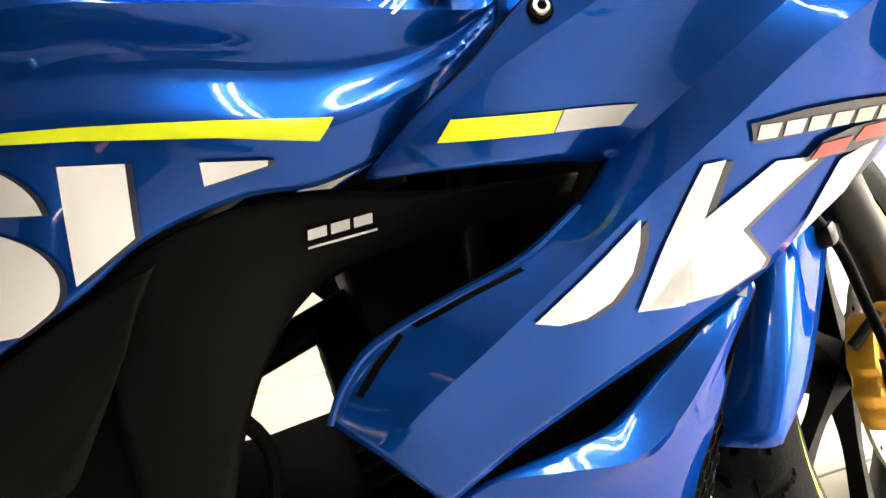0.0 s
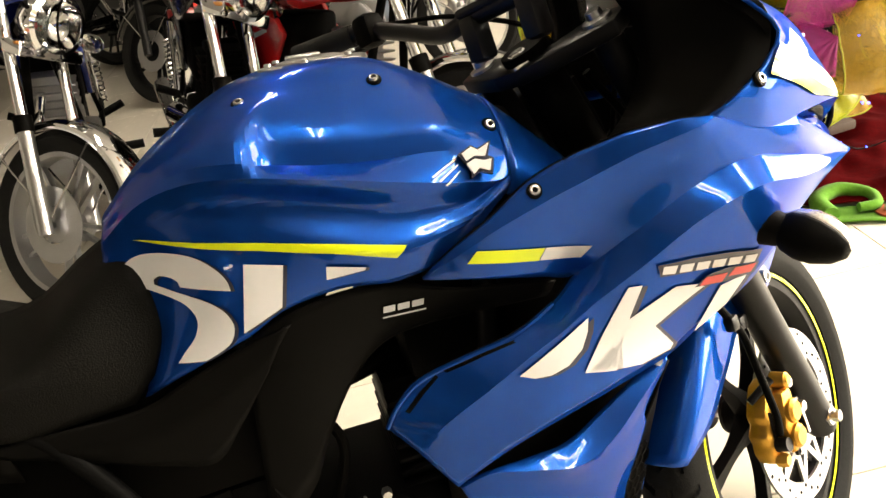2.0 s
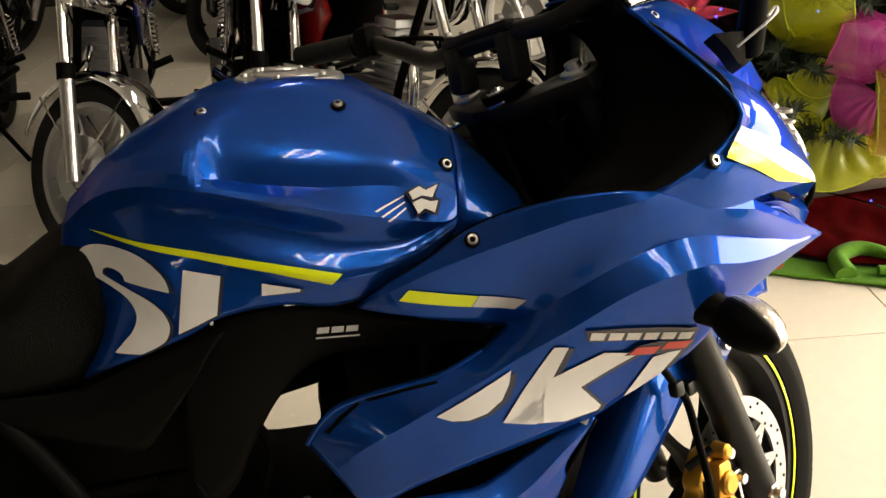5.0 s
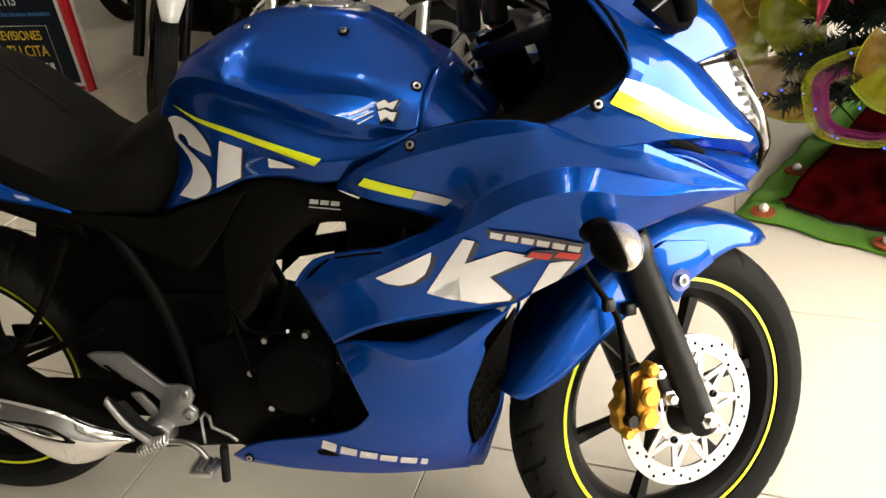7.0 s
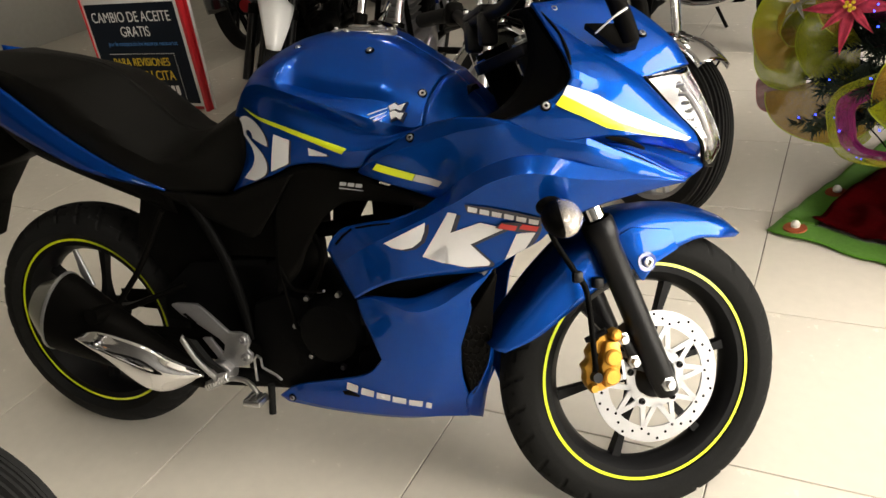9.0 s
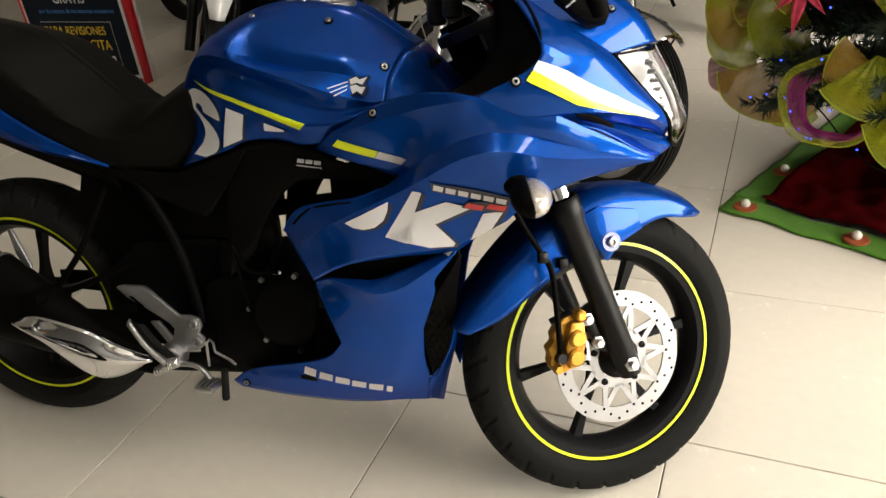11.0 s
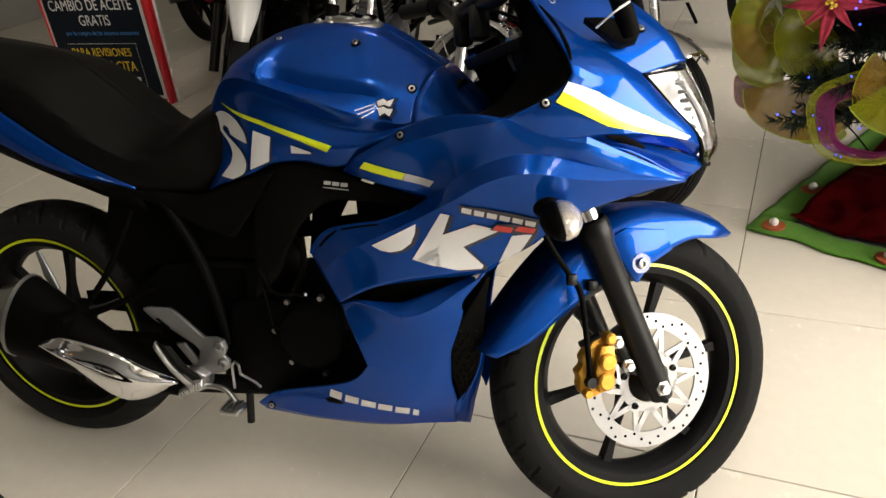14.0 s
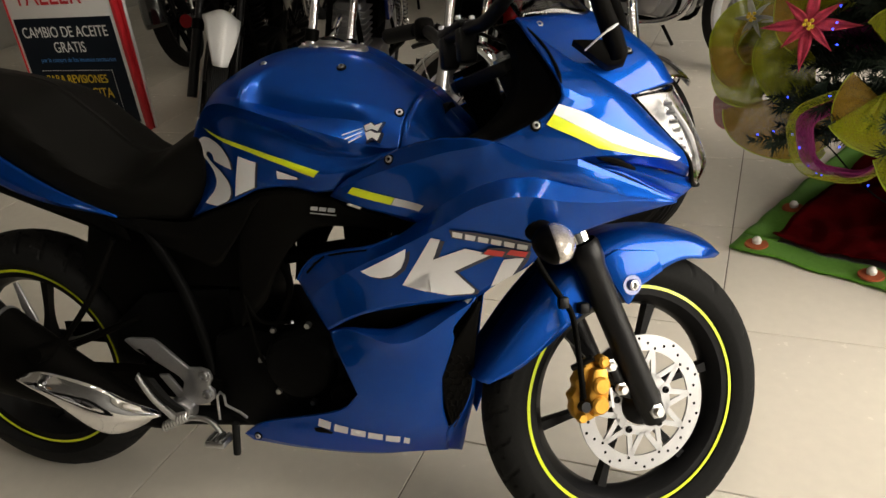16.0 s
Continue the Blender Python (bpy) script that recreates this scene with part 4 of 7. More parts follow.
part("bar_clamp", block(-0.322, -0.286, -0.062, 0.062, 0.714, 0.728, 0.006), FORKBLACK, fork, "black bar clamp")
part("handlebar", tube([(-0.325, -0.37, 0.775), (-0.288, -0.28, 0.770), (-0.282, -0.20, 0.742), (-0.292, -0.12, 0.712), (-0.304, -0.05, 0.712), (-0.304, 0.05, 0.712), (-0.292, 0.12, 0.712), (-0.282, 0.20, 0.742), (-0.288, 0.28, 0.770), (-0.325, 0.37, 0.775)], 0.0125, 14, 60), FORKBLACK, fork, "black tubular handlebar")
for sgn in (-1, 1):
    part("grip", tube([(-0.292, sgn * 0.295, 0.771), (-0.332, sgn * 0.395, 0.776)], 0.017, 16), OLD_RUBBER, fork, "black rubber grip")
    part("switch_pod", block(-0.305, -0.265, sgn * 0.265 - 0.02, sgn * 0.265 + 0.02, 0.742, 0.792, 0.012), BLACK, fork, "black switch pod")
    part("lever", tube([(-0.262, sgn * 0.26, 0.77), (-0.235, sgn * 0.31, 0.76), (-0.27, sgn * 0.41, 0.755)], (0.008, 0.006), 8, 14), FORKBLACK, fork, "black lever")
    part("control_cable", tube([(-0.262, sgn * 0.25, 0.768), (-0.20, sgn * 0.16, 0.74), (-0.14, sgn * 0.06, 0.66), (-0.20, sgn * 0.02, 0.48), (-0.28, sgn * 0.03, 0.38)], 0.004, 8, 30), BLACK, fork, "black control cable")
for k in range(3):
    part("wiring", tube([(-0.24 + 0.02 * k, -0.05 + 0.04 * k, 0.60), (-0.19, -0.06 + 0.05 * k, 0.5), (-0.24, -0.05 + 0.04 * k, 0.38)], 0.006, 8, 20), BLACK, fork, "black wiring loom")
part("instrument_panel", block(0.52, 0.56, -0.075, 0.075, 0.93, 1.0, 0.01, m=pose(0, 0, 0)), BLACK, bike, "black instrument panel")
part("instrument_face", block(0.516, 0.5205, -0.06, 0.06, 0.94, 0.985, 0.002), material("lcd_face", (0.16, 0.17, 0.16), 0.15, coat=1.0), bike, "grey display face")
both("cockpit_liner", [[(0.36, 0.20, 0.80), (0.45, 0.20, 0.80), (0.54, 0.19, 0.83)], [(0.36, 0.05, 0.70), (0.45, 0.05, 0.72), (0.54, 0.04, 0.80)]], BLACK, "black cockpit liner", 14, 4)

def inward(bm, y_off, x_off=0.0, z_off=0.0):
    for v in bm.verts:
        v.co.y -= math.copysign(min(y_off, abs(v.co.y)), v.co.y)
        v.co.x -= x_off
        v.co.z -= z_off
    return bm


NOSE_RAILS = [N_LOW, N_1, N_2, N_3, N_4, N_5, N_6]
for left in (False, True):
    part("fairing_liner", inward(fairing_skin(left), 0.008), BLACK, bike, "black inner face of the fairing")
    part("nose_liner", inward(loft(NOSE_RAILS, 40, 5, (4,), left), 0.006, 0.008, 0.006), BLACK, bike, "black inner face of the nose")

# -- screen, mirror, indicators --
SCR = [[(0.518, 0.150, 1.020), (0.572, 0.098, 1.022), (0.612, 0.040, 1.012), (0.622, 0.0, 1.012)], [(0.488, 0.136, 1.055), (0.535, 0.085, 1.065), (0.565, 0.03, 1.062), (0.575, 0.0, 1.06)], [(0.430, 0.10, 1.085), (0.455, 0.07, 1.108), (0.475, 0.03, 1.118), (0.480, 0.0, 1.12)]]
part("windscreen", join(loft(SCR, 18, 5), loft(SCR, 18, 5, mirror=True)), SMOKE, bike, "smoked transparent windscreen", solid=0.003)
for s in (-1, 1):
    mr = new("mirror")
    mr.parent, mr["label"] = bike, "black mirror on a stalk"
    foot = [(0.603, 0.172, 0.985), (0.639, 0.160, 0.982), (0.663, 0.138, 0.981), (0.684, 0.110, 0.954), (0.680, 0.118, 0.944), (0.657, 0.138, 0.940), (0.644, 0.148, 0.948), (0.625, 0.163, 0.966)]
    pad = bmesh.new()
    hub = Vector((0.650, s * 0.150, 0.972))
    low = [pad.verts.new((x - 0.004, s * (w - 0.016), z - 0.010)) for x, w, z in foot]
    mid = [pad.verts.new((x, s * w, z)) for x, w, z in foot]
    top = [pad.verts.new(Vector((x, s * (w + 0.006), z + 0.006)).lerp(hub, 0.35)) for x, w, z in foot]
    for ra, rb in ((low, mid), (mid, top)):
        for k in range(8):
            pad.faces.new((ra[k], ra[(k + 1) % 8], rb[(k + 1) % 8], rb[k]))
    pad.faces.new(top)
    bmesh.ops.recalc_face_normals(pad, faces=pad.faces)
    part("mirror_foot", pad, BLACK, mr, "black rubber foot")
    part("mirror_stalk", tube([(0.668, s * 0.128, 0.958), (0.660, s * 0.150, 0.991), (0.648, s * 0.178, 1.027), (0.638, s * 0.205, 1.062), (0.622, s * 0.26, 1.12)], (0.017, 0.011), 14, 20), BLACK, mr, "black stalk")
    part("mirror_head", slab([(-0.085, -0.03), (-0.06, -0.05), (0.06, -0.05), (0.085, -0.02), (0.075, 0.04), (0.04, 0.055), (-0.05, 0.055), (-0.085, 0.03)], -0.02, 0.02, 0.015), BLACK, mr, "black mirror housing", m=Matrix.Translation((0.615, s * 0.32, 1.15)) @ pose(0, 0, 0, 0, 0, 90 + s * 8))
    part("mirror_glass", slab([(-0.075, -0.03), (-0.055, -0.042), (0.055, -0.042), (0.075, -0.02), (0.065, 0.035), (-0.045, 0.045), (-0.075, 0.03)], -0.001, 0.001), CHROME, mr, "mirror glass", m=Matrix.Translation((0.592, s * 0.32, 1.15)) @ pose(0, 0, 0, 0, 0, 90 + s * 8))
    ind = new("indicator")
    ind.parent, ind["label"] = bike, "black indicator with a clear lens"
    shape = [(0.0001, 0.052), (0.010, 0.049), (0.019, 0.038), (0.0255, 0.020), (0.027, 0.004), (0.024, -0.012), (0.016, -0.026)]
    at = Matrix.Translation((0.580, s * 0.285, 0.697)) @ Vector((0.30, s * 0.93, -0.20)).to_track_quat("Y", "Z").to_matrix().to_4x4() @ Matrix.Diagonal((1.2, 1, 1, 1))
    back = (radians(-90), radians(78)) if s < 0 else (radians(102), radians(270))
    fore = (radians(78), radians(270)) if s < 0 else (radians(-90), radians(102))
    sides = [(back, "indicator_body", BLACK, "black rubber-backed housing"), (fore, "indicator_lens", LENS, "clear faceted lens")]
    for arc, nm_, mt, lb in sides:
        part(nm_, revolve(shape, 20, arc=arc), mt, ind, lb, m=at, solid=0.0015)
    part("indicator_arm", tube([(0.545, s * 0.245, 0.712), (0.568, s * 0.275, 0.700)], (0.026, 0.017), 14), BLACK, ind, "black rubber arm")
tie = tube([(0.622, -0.188, 0.970), (0.648, -0.198, 0.992), (0.664, -0.192, 1.002), (0.670, -0.178, 1.006), (0.655, -0.190, 0.998)], 0.0016, 6, 24)
part("cable_tie", tie, WHITE, bike, "white plastic cable tie on the mirror stalk")
for at, turn in (((0.556, -0.267, 0.871), pose(0, 0, 0, -25, 0, 25)), ((0.309, -0.2285, 0.813), pose(0, 0, 0, -30, 0, 0)), ((0.548, -0.142, 1.008), pose(0, 0, 0, -45, 0, 30)), ((0.683, -0.058, 0.956), pose(0, 0, 0, -55, 0, 35)), ((-0.056, -0.150, 0.209), SIDE), ((0.303, -0.134, 0.874), pose(0, 0, 0, -30, 0, 20))):
    part("panel_bolt", bolt(at, turn, 0.0068, 0.0035), STEEL, bike, "bright socket bolt")
    # black disc under the head paints the shade of its recess
    part("bolt_recess_shade", seat_of(at, turn), BLACK, bike, "black disc for the shade round the recessed bolt")
# front tank side covers and dash infill between tank and fairing
both("tank_front_cover", [[(0.300, 0.157, 0.797), (0.308, 0.160, 0.822), (0.312, 0.142, 0.857), (0.317, 0.118, 0.872), (0.322, 0.070, 0.891), (0.325, 0.0, 0.893)], [(0.335, 0.158, 0.785), (0.342, 0.150, 0.805), (0.348, 0.132, 0.832), (0.352, 0.108, 0.845), (0.356, 0.065, 0.855), (0.360, 0.0, 0.857)], [(0.350, 0.165, 0.765), (0.375, 0.150, 0.775), (0.392, 0.125, 0.790), (0.398, 0.10, 0.80), (0.40, 0.06, 0.805), (0.40, 0.0, 0.805)]], BLUE, "blue front tank cover", 24, 4, sharp=(1,), crease=14)
part("frame_spine", tube([(0.36, 0, 0.80), (0.15, 0, 0.80), (-0.12, 0, 0.72), (-0.3, 0, 0.66)], 0.07, 14, 20), BLACK, bike, "black frame spine")

# -- films on the fairing --
def rounded(outline, times=2):
    """Cuts the corners of an outline, so that it runs in curves."""
    for _ in range(times):
        out = []
        for (x0, z0), (x1, z1) in zip(outline, outline[1:] + outline[:1]):
            out += [(x0 * 0.8 + x1 * 0.2, z0 * 0.8 + z1 * 0.2), (x0 * 0.2 + x1 * 0.8, z0 * 0.2 + z1 * 0.8)]
        outline = [p for i, p in enumerate(out) if (Vector(p) - Vector(out[i - 1])).length > 0.0004]
    return outline


BEND_OUT = [(-0.019, 0.778), (-0.0195, 0.787), (-0.0236, 0.7973), (-0.0337, 0.8095), (-0.0479, 0.8195), (-0.0674, 0.8252), (-0.0896, 0.8271), (-0.1101, 0.8252), (-0.125, 0.818), (-0.1325, 0.807), (-0.1345, 0.7951), (-0.1135, 0.7887), (-0.0895, 0.7798), (-0.0735, 0.771), (-0.0652, 0.7597), (-0.0645, 0.7482), (-0.0725, 0.7341), (-0.0848, 0.7231), (-0.099, 0.7103)]
BEND_IN = [(-0.0703, 0.7877), (-0.0711, 0.7889), (-0.0721, 0.7933), (-0.0747, 0.7963), (-0.0785, 0.7987), (-0.0858, 0.8009), (-0.0914, 0.8012), (-0.0952, 0.7998), (-0.098, 0.7978), (-0.0989, 0.7942), (-0.0984, 0.7921), (-0.0883, 0.7877), (-0.0732, 0.7814), (-0.0509, 0.7717), (-0.035, 0.76), (-0.0282, 0.7465), (-0.0292, 0.7333), (-0.0403, 0.719), (-0.0684, 0.7079)]


def finer(line):
    """Adds a curved midpoint to each stretch of a line."""
    ends = [line[0]] + line + [line[-1]]
    out = []
    for a, b, c, d in zip(ends, ends[1:], ends[2:], ends[3:]):
        out += [b, tuple((9 * (b[k] + c[k]) - a[k] - d[k]) / 16 for k in range(2))]
    return out + [line[-1]]


BEND_OUT = finer(finer([(x, z + 0.0035 * min(1, (z - 0.71) / 0.08)) for x, z in BEND_OUT]))
BEND_IN = finer(finer([(x, z + 0.0035 * min(1, (z - 0.71) / 0.08)) for x, z in BEND_IN]))
for shift, drop, lift, paint, name, text in ((0.004, 0.0015, 0.0042, LETTER_SHADE, "shade_block", "thin dark shade edge"), (0.0, 0.0, 0.0052, WHITE, "white_block", "plain white graphic block")):
    part(name, drape([(x + shift, z - drop) for x, z in BEND_OUT], TANK_TREE, lift, 0.006, [(x + shift, z - drop) for x, z in BEND_IN]), paint, tank, text)
for outline in ([(0.002, 0.807), (0.041, 0.797), (0.027, 0.749), (-0.020, 0.730)], [(0.083, 0.784), (0.123, 0.772), (0.1215, 0.7685), (0.101, 0.768), (0.080, 0.768)]):
    film("shade_block", [(x + 0.004, z - 0.0015) for x, z in outline], TANK_TREE, LETTER_SHADE, tank, "thin dark shade edge", 0.0042)
    film("white_block", outline, TANK_TREE, WHITE, tank, "plain white graphic block", 0.0052)
ROOT = [(0.247, 0.622), (0.333, 0.667), (0.330, 0.650), (0.321, 0.631), (0.303, 0.617), (0.282, 0.612), (0.263, 0.614)]
KAY = [(0.380, 0.690), (0.396, 0.688), (0.379, 0.6495), (0.436, 0.6725), (0.478, 0.661), (0.412, 0.627), (0.441, 0.587), (0.437, 0.580), (0.396, 0.578), (0.371, 0.631), (0.360, 0.587), (0.3205, 0.600)]
for outline in (ROOT, KAY, [(0.496, 0.651), (0.531, 0.657), (0.506, 0.617), (0.468, 0.594)]):
    film("shade_block", [(x + 0.007, z - 0.003) for x, z in outline], SIDE_TREE, LETTER_SHADE, side, "thin dark shade edge", 0.0034)
    film("white_block", outline, SIDE_TREE, WHITE, side, "plain white graphic block", 0.0044)
film("white_block", [(0.405, 0.566), (0.440, 0.574), (0.425, 0.558)], COWL_TREE, WHITE, cowl, "plain white graphic block", 0.004)
film("fairing_stripe", [(0.237, 0.764), (0.311, 0.746), (0.302, 0.733), (0.225, 0.752)], SIDE_TREE, LIME, side, "lime fairing stripe", 0.004)
film("fairing_stripe", [(0.312, 0.746), (0.362, 0.734), (0.350, 0.722), (0.303, 0.733)], SIDE_TREE, SILVER_VINYL, side, "silver end of the stripe", 0.004)
# the groove behind the lip is not modelled; black films paint its shade
for slot in ([(0.1215, 0.5985), (0.142, 0.619), (0.164, 0.6345), (0.1665, 0.632), (0.146, 0.616), (0.126, 0.596)], [(0.172, 0.6385), (0.215, 0.6485), (0.258, 0.656), (0.258, 0.6535), (0.217, 0.6455), (0.176, 0.635)]):
    film("edge_groove_shade", slot, SIDE_TREE, BLACK, side, "black film for the shade in the groove behind the rolled edge", 0.0032)
# small plain slanted bars in place of the marks
film("mark_edge", [(0.413, 0.7075), (0.416, 0.692), (0.454, 0.686), (0.492, 0.680), (0.540, 0.668), (0.545, 0.6845), (0.493, 0.6965), (0.455, 0.7035)], SIDE_TREE, LETTER_SHADE, side, "black edge of the small mark", 0.0050)
for i in range(6):
    x, z = 0.4165 + 0.0205 * i, 0.7045 - 0.0042 * i
    film("mark_bar", [(x + 0.001, z - 0.0098), (x + 0.0165, z - 0.0130), (x + 0.0195, z - 0.0035), (x + 0.003, z)], SIDE_TREE, SILVER_VINYL, side, "small silver slanted bar", 0.0058)
film("mark_edge", [(0.460, 0.6625), (0.500, 0.6555), (0.538, 0.655), (0.543, 0.669), (0.500, 0.675), (0.474, 0.674)], SIDE_TREE, LETTER_SHADE, side, "black edge of the small mark", 0.0060)
for x in (0.465, 0.502):
    film("mark_bar", [(x, 0.6625), (x + 0.030, 0.6580), (x + 0.036, 0.6680), (x + 0.008, 0.6720)], SIDE_TREE, RED_VINYL, side, "small red slanted bar", 0.0068)
for i, wide in enumerate((0.026, 0.028, 0.029, 0.028, 0.027, 0.010)):
    x, z = 0.105 + 0.0335 * i, 0.2885 - 0.0072 * i
    film("cowl_bar", [(x - 0.004, z - 0.0185), (x + wide - 0.004, z - 0.0235), (x + wide + 0.002, z - 0.0045), (x + 0.002, z)], COWL_TREE, SILVER_VINYL, cowl, "small silver slanted bar on the belly", 0.004)
# black film paints the shade of the belly opening on the uncut skin
film("belly_slot_shade", [(0.090, 0.2625), (0.094, 0.254), (0.128, 0.2525), (0.132, 0.258), (0.110, 0.268)], COWL_TREE, BLACK, cowl, "black film for the shade of a belly pan opening", 0.0035)
film("nose_stripe", [(0.581, 0.8865), (0.589, 0.901), (0.631, 0.881), (0.662, 0.860), (0.704, 0.834), (0.749, 0.803), (0.771, 0.787), (0.764, 0.784), (0.715, 0.8105), (0.664, 0.8355), (0.624, 0.8615)], NOSE_TREE, WHITE, nose, "white nose stripe", 0.0060)
film("nose_stripe", [(0.571, 0.872), (0.581, 0.886), (0.624, 0.861), (0.664, 0.835), (0.715, 0.810), (0.764, 0.7835), (0.735, 0.7985), (0.707, 0.8085), (0.675, 0.820), (0.646, 0.829), (0.609, 0.852)], NOSE_TREE, LIME, nose, "lime nose stripe", 0.0060)
BADGE = Matrix.Translation((0.27, -0.1800, 0.85)) @ pose(0, 0, 0, -24, 0, -4) @ Matrix.Diagonal((0.84, 1, 0.84, 1))
part("badge_edge", slab([(-0.024, 0.012), (-0.006, 0.020), (0.002, 0.014), (0.022, 0.020), (0.013, 0.001), (0.020, -0.003), (0.013, -0.023), (-0.002, -0.016), (-0.015, -0.022), (-0.011, -0.003), (-0.019, 0.000)], -0.0015, 0.006), LETTER_SHADE, tank, "dark edge of the emblem", m=BADGE)
for shape in ([(-0.020, 0.011), (-0.006, 0.017), (0.002, 0.011), (0.018, 0.017), (0.009, 0.001), (-0.004, 0.005), (-0.016, 0.001)], [(-0.017, -0.003), (-0.005, 0.001), (0.006, -0.004), (0.016, -0.004), (0.010, -0.019), (-0.002, -0.012), (-0.011, -0.018)]):
    # emblem stays bright through its pale colour, whatever it reflects
    part("tank_badge", slab(shape, -0.0040, 0.003), SHINEWHITE, tank, "emblem plate, its shine put into near white", m=BADGE)
for k in range(3):
    film("badge_line", [(0.214 + 0.006 * k, 0.847 - 0.006 * k), (0.248, 0.856 - 0.006 * k), (0.248, 0.8545 - 0.006 * k), (0.216 + 0.006 * k, 0.8455 - 0.006 * k)], TANK_TREE, WHITE, tank, "thin white speed line", 0.0055)

# -- seat and tail --
SEAT = [
    [(-0.80, 0.108, 0.915), (-0.66, 0.125, 0.872), (-0.56, 0.135, 0.812), (-0.43, 0.140, 0.742), (-0.30, 0.135, 0.684), (-0.16, 0.115, 0.672)],
    [(-0.80, 0.118, 0.957), (-0.66, 0.138, 0.930), (-0.52, 0.150, 0.868), (-0.41, 0.155, 0.795), (-0.29, 0.148, 0.742), (-0.19, 0.130, 0.730), (-0.100, 0.100, 0.735)],
    [(-0.80, 0.100, 0.970), (-0.66, 0.120, 0.940), (-0.51, 0.128, 0.900), (-0.41, 0.132, 0.824), (-0.32, 0.130, 0.752), (-0.25, 0.115, 0.750), (-0.18, 0.098, 0.790), (-0.112, 0.080, 0.820)],
    [(-0.80, 0.0, 0.974), (-0.66, 0.0, 0.962), (-0.51, 0.0, 0.931), (-0.41, 0.0, 0.862), (-0.32, 0.0, 0.790), (-0.25, 0.0, 0.788), (-0.18, 0.0, 0.826), (-0.12, 0.0, 0.852)],
]
part("seat", join(loft(SEAT, 40, 6), loft(SEAT, 40, 6, mirror=True)), LEATHER, bike, "black textured vinyl stepped seat", solid=0.006)
both("tail_panel", [[(-0.88, 0.075, 0.985), (-0.80, 0.116, 0.960), (-0.69, 0.139, 0.912), (-0.56, 0.142, 0.820), (-0.43, 0.144, 0.742), (-0.30, 0.138, 0.684)], [(-0.88, 0.080, 0.93), (-0.80, 0.118, 0.895), (-0.70, 0.142, 0.870), (-0.58, 0.148, 0.79), (-0.45, 0.148, 0.722), (-0.30, 0.139, 0.682)],
                    [(-0.86, 0.075, 0.880), (-0.80, 0.105, 0.855), (-0.709, 0.135, 0.822), (-0.60, 0.140, 0.768), (-0.48, 0.140, 0.717), (-0.30, 0.136, 0.680)]], BLUE, "blue tail panel", 36, 4, sharp=(1,))
both("under_tail", [[(-0.86, 0.072, 0.878), (-0.70, 0.128, 0.818), (-0.58, 0.132, 0.76), (-0.30, 0.128, 0.675)], [(-0.86, 0.05, 0.86), (-0.70, 0.10, 0.77), (-0.58, 0.11, 0.72), (-0.30, 0.11, 0.62)]], BLACK, "black under-tail", 24, 3)
part("rear_fender", slab([(-0.66, 0.80), (-0.76, 0.82), (-0.92, 0.78), (-1.00, 0.62), (-1.04, 0.50), (-1.01, 0.49), (-0.95, 0.60), (-0.86, 0.70), (-0.74, 0.74)], -0.06, 0.06, 0.008), BLACK, bike, "black rear fender")
# -- side covers and frame --
both("frame_cover", [[(-0.025, 0.148, 0.714), (0.032, 0.158, 0.738), (0.097, 0.163, 0.745), (0.155, 0.162, 0.735), (0.22, 0.172, 0.712), (0.33, 0.178, 0.688)], [(-0.040, 0.142, 0.62), (0.02, 0.156, 0.67), (0.09, 0.160, 0.70), (0.15, 0.158, 0.70), (0.22, 0.164, 0.690), (0.325, 0.172, 0.676)], [(-0.065, 0.130, 0.45), (0.0, 0.140, 0.51), (0.03, 0.145, 0.565), (0.082, 0.148, 0.637), (0.15, 0.148, 0.672), (0.32, 0.165, 0.668)]], GREYBLACK, "charcoal moulded frame cover", 30, 5, sharp=(1,))
both("side_cover", [[(-0.33, 0.128, 0.678), (-0.24, 0.132, 0.674), (-0.153, 0.130, 0.670), (-0.10, 0.138, 0.688), (-0.03, 0.152, 0.712), (0.030, 0.163, 0.726)], [(-0.30, 0.127, 0.660), (-0.22, 0.136, 0.648), (-0.15, 0.142, 0.642), (-0.09, 0.148, 0.655), (-0.03, 0.155, 0.680), (0.010, 0.161, 0.704)], [(-0.26, 0.120, 0.640), (-0.20, 0.127, 0.615), (-0.14, 0.133, 0.592), (-0.095, 0.137, 0.582), (-0.055, 0.146, 0.622), (-0.010, 0.156, 0.676)]], GREYBLACK, "charcoal side cover", 30, 5, sharp=(1,))
for i in range(3):
    x = 0.130 + 0.0165 * i
    part("label_bar", slab([(x, 0.7065 - 0.0015 * i), (x + 0.0135, 0.7055 - 0.0015 * i), (x + 0.0155, 0.7125 - 0.0015 * i), (x + 0.002, 0.7135 - 0.0015 * i)], -0.1650, -0.1644), SILVER_VINYL, bike, "small silver label bar")
part("label_bar", slab([(0.128, 0.7005), (0.178, 0.6960), (0.1785, 0.6975), (0.1285, 0.7020)], -0.1650, -0.1644), SILVER_VINYL, bike, "thin silver label bar")
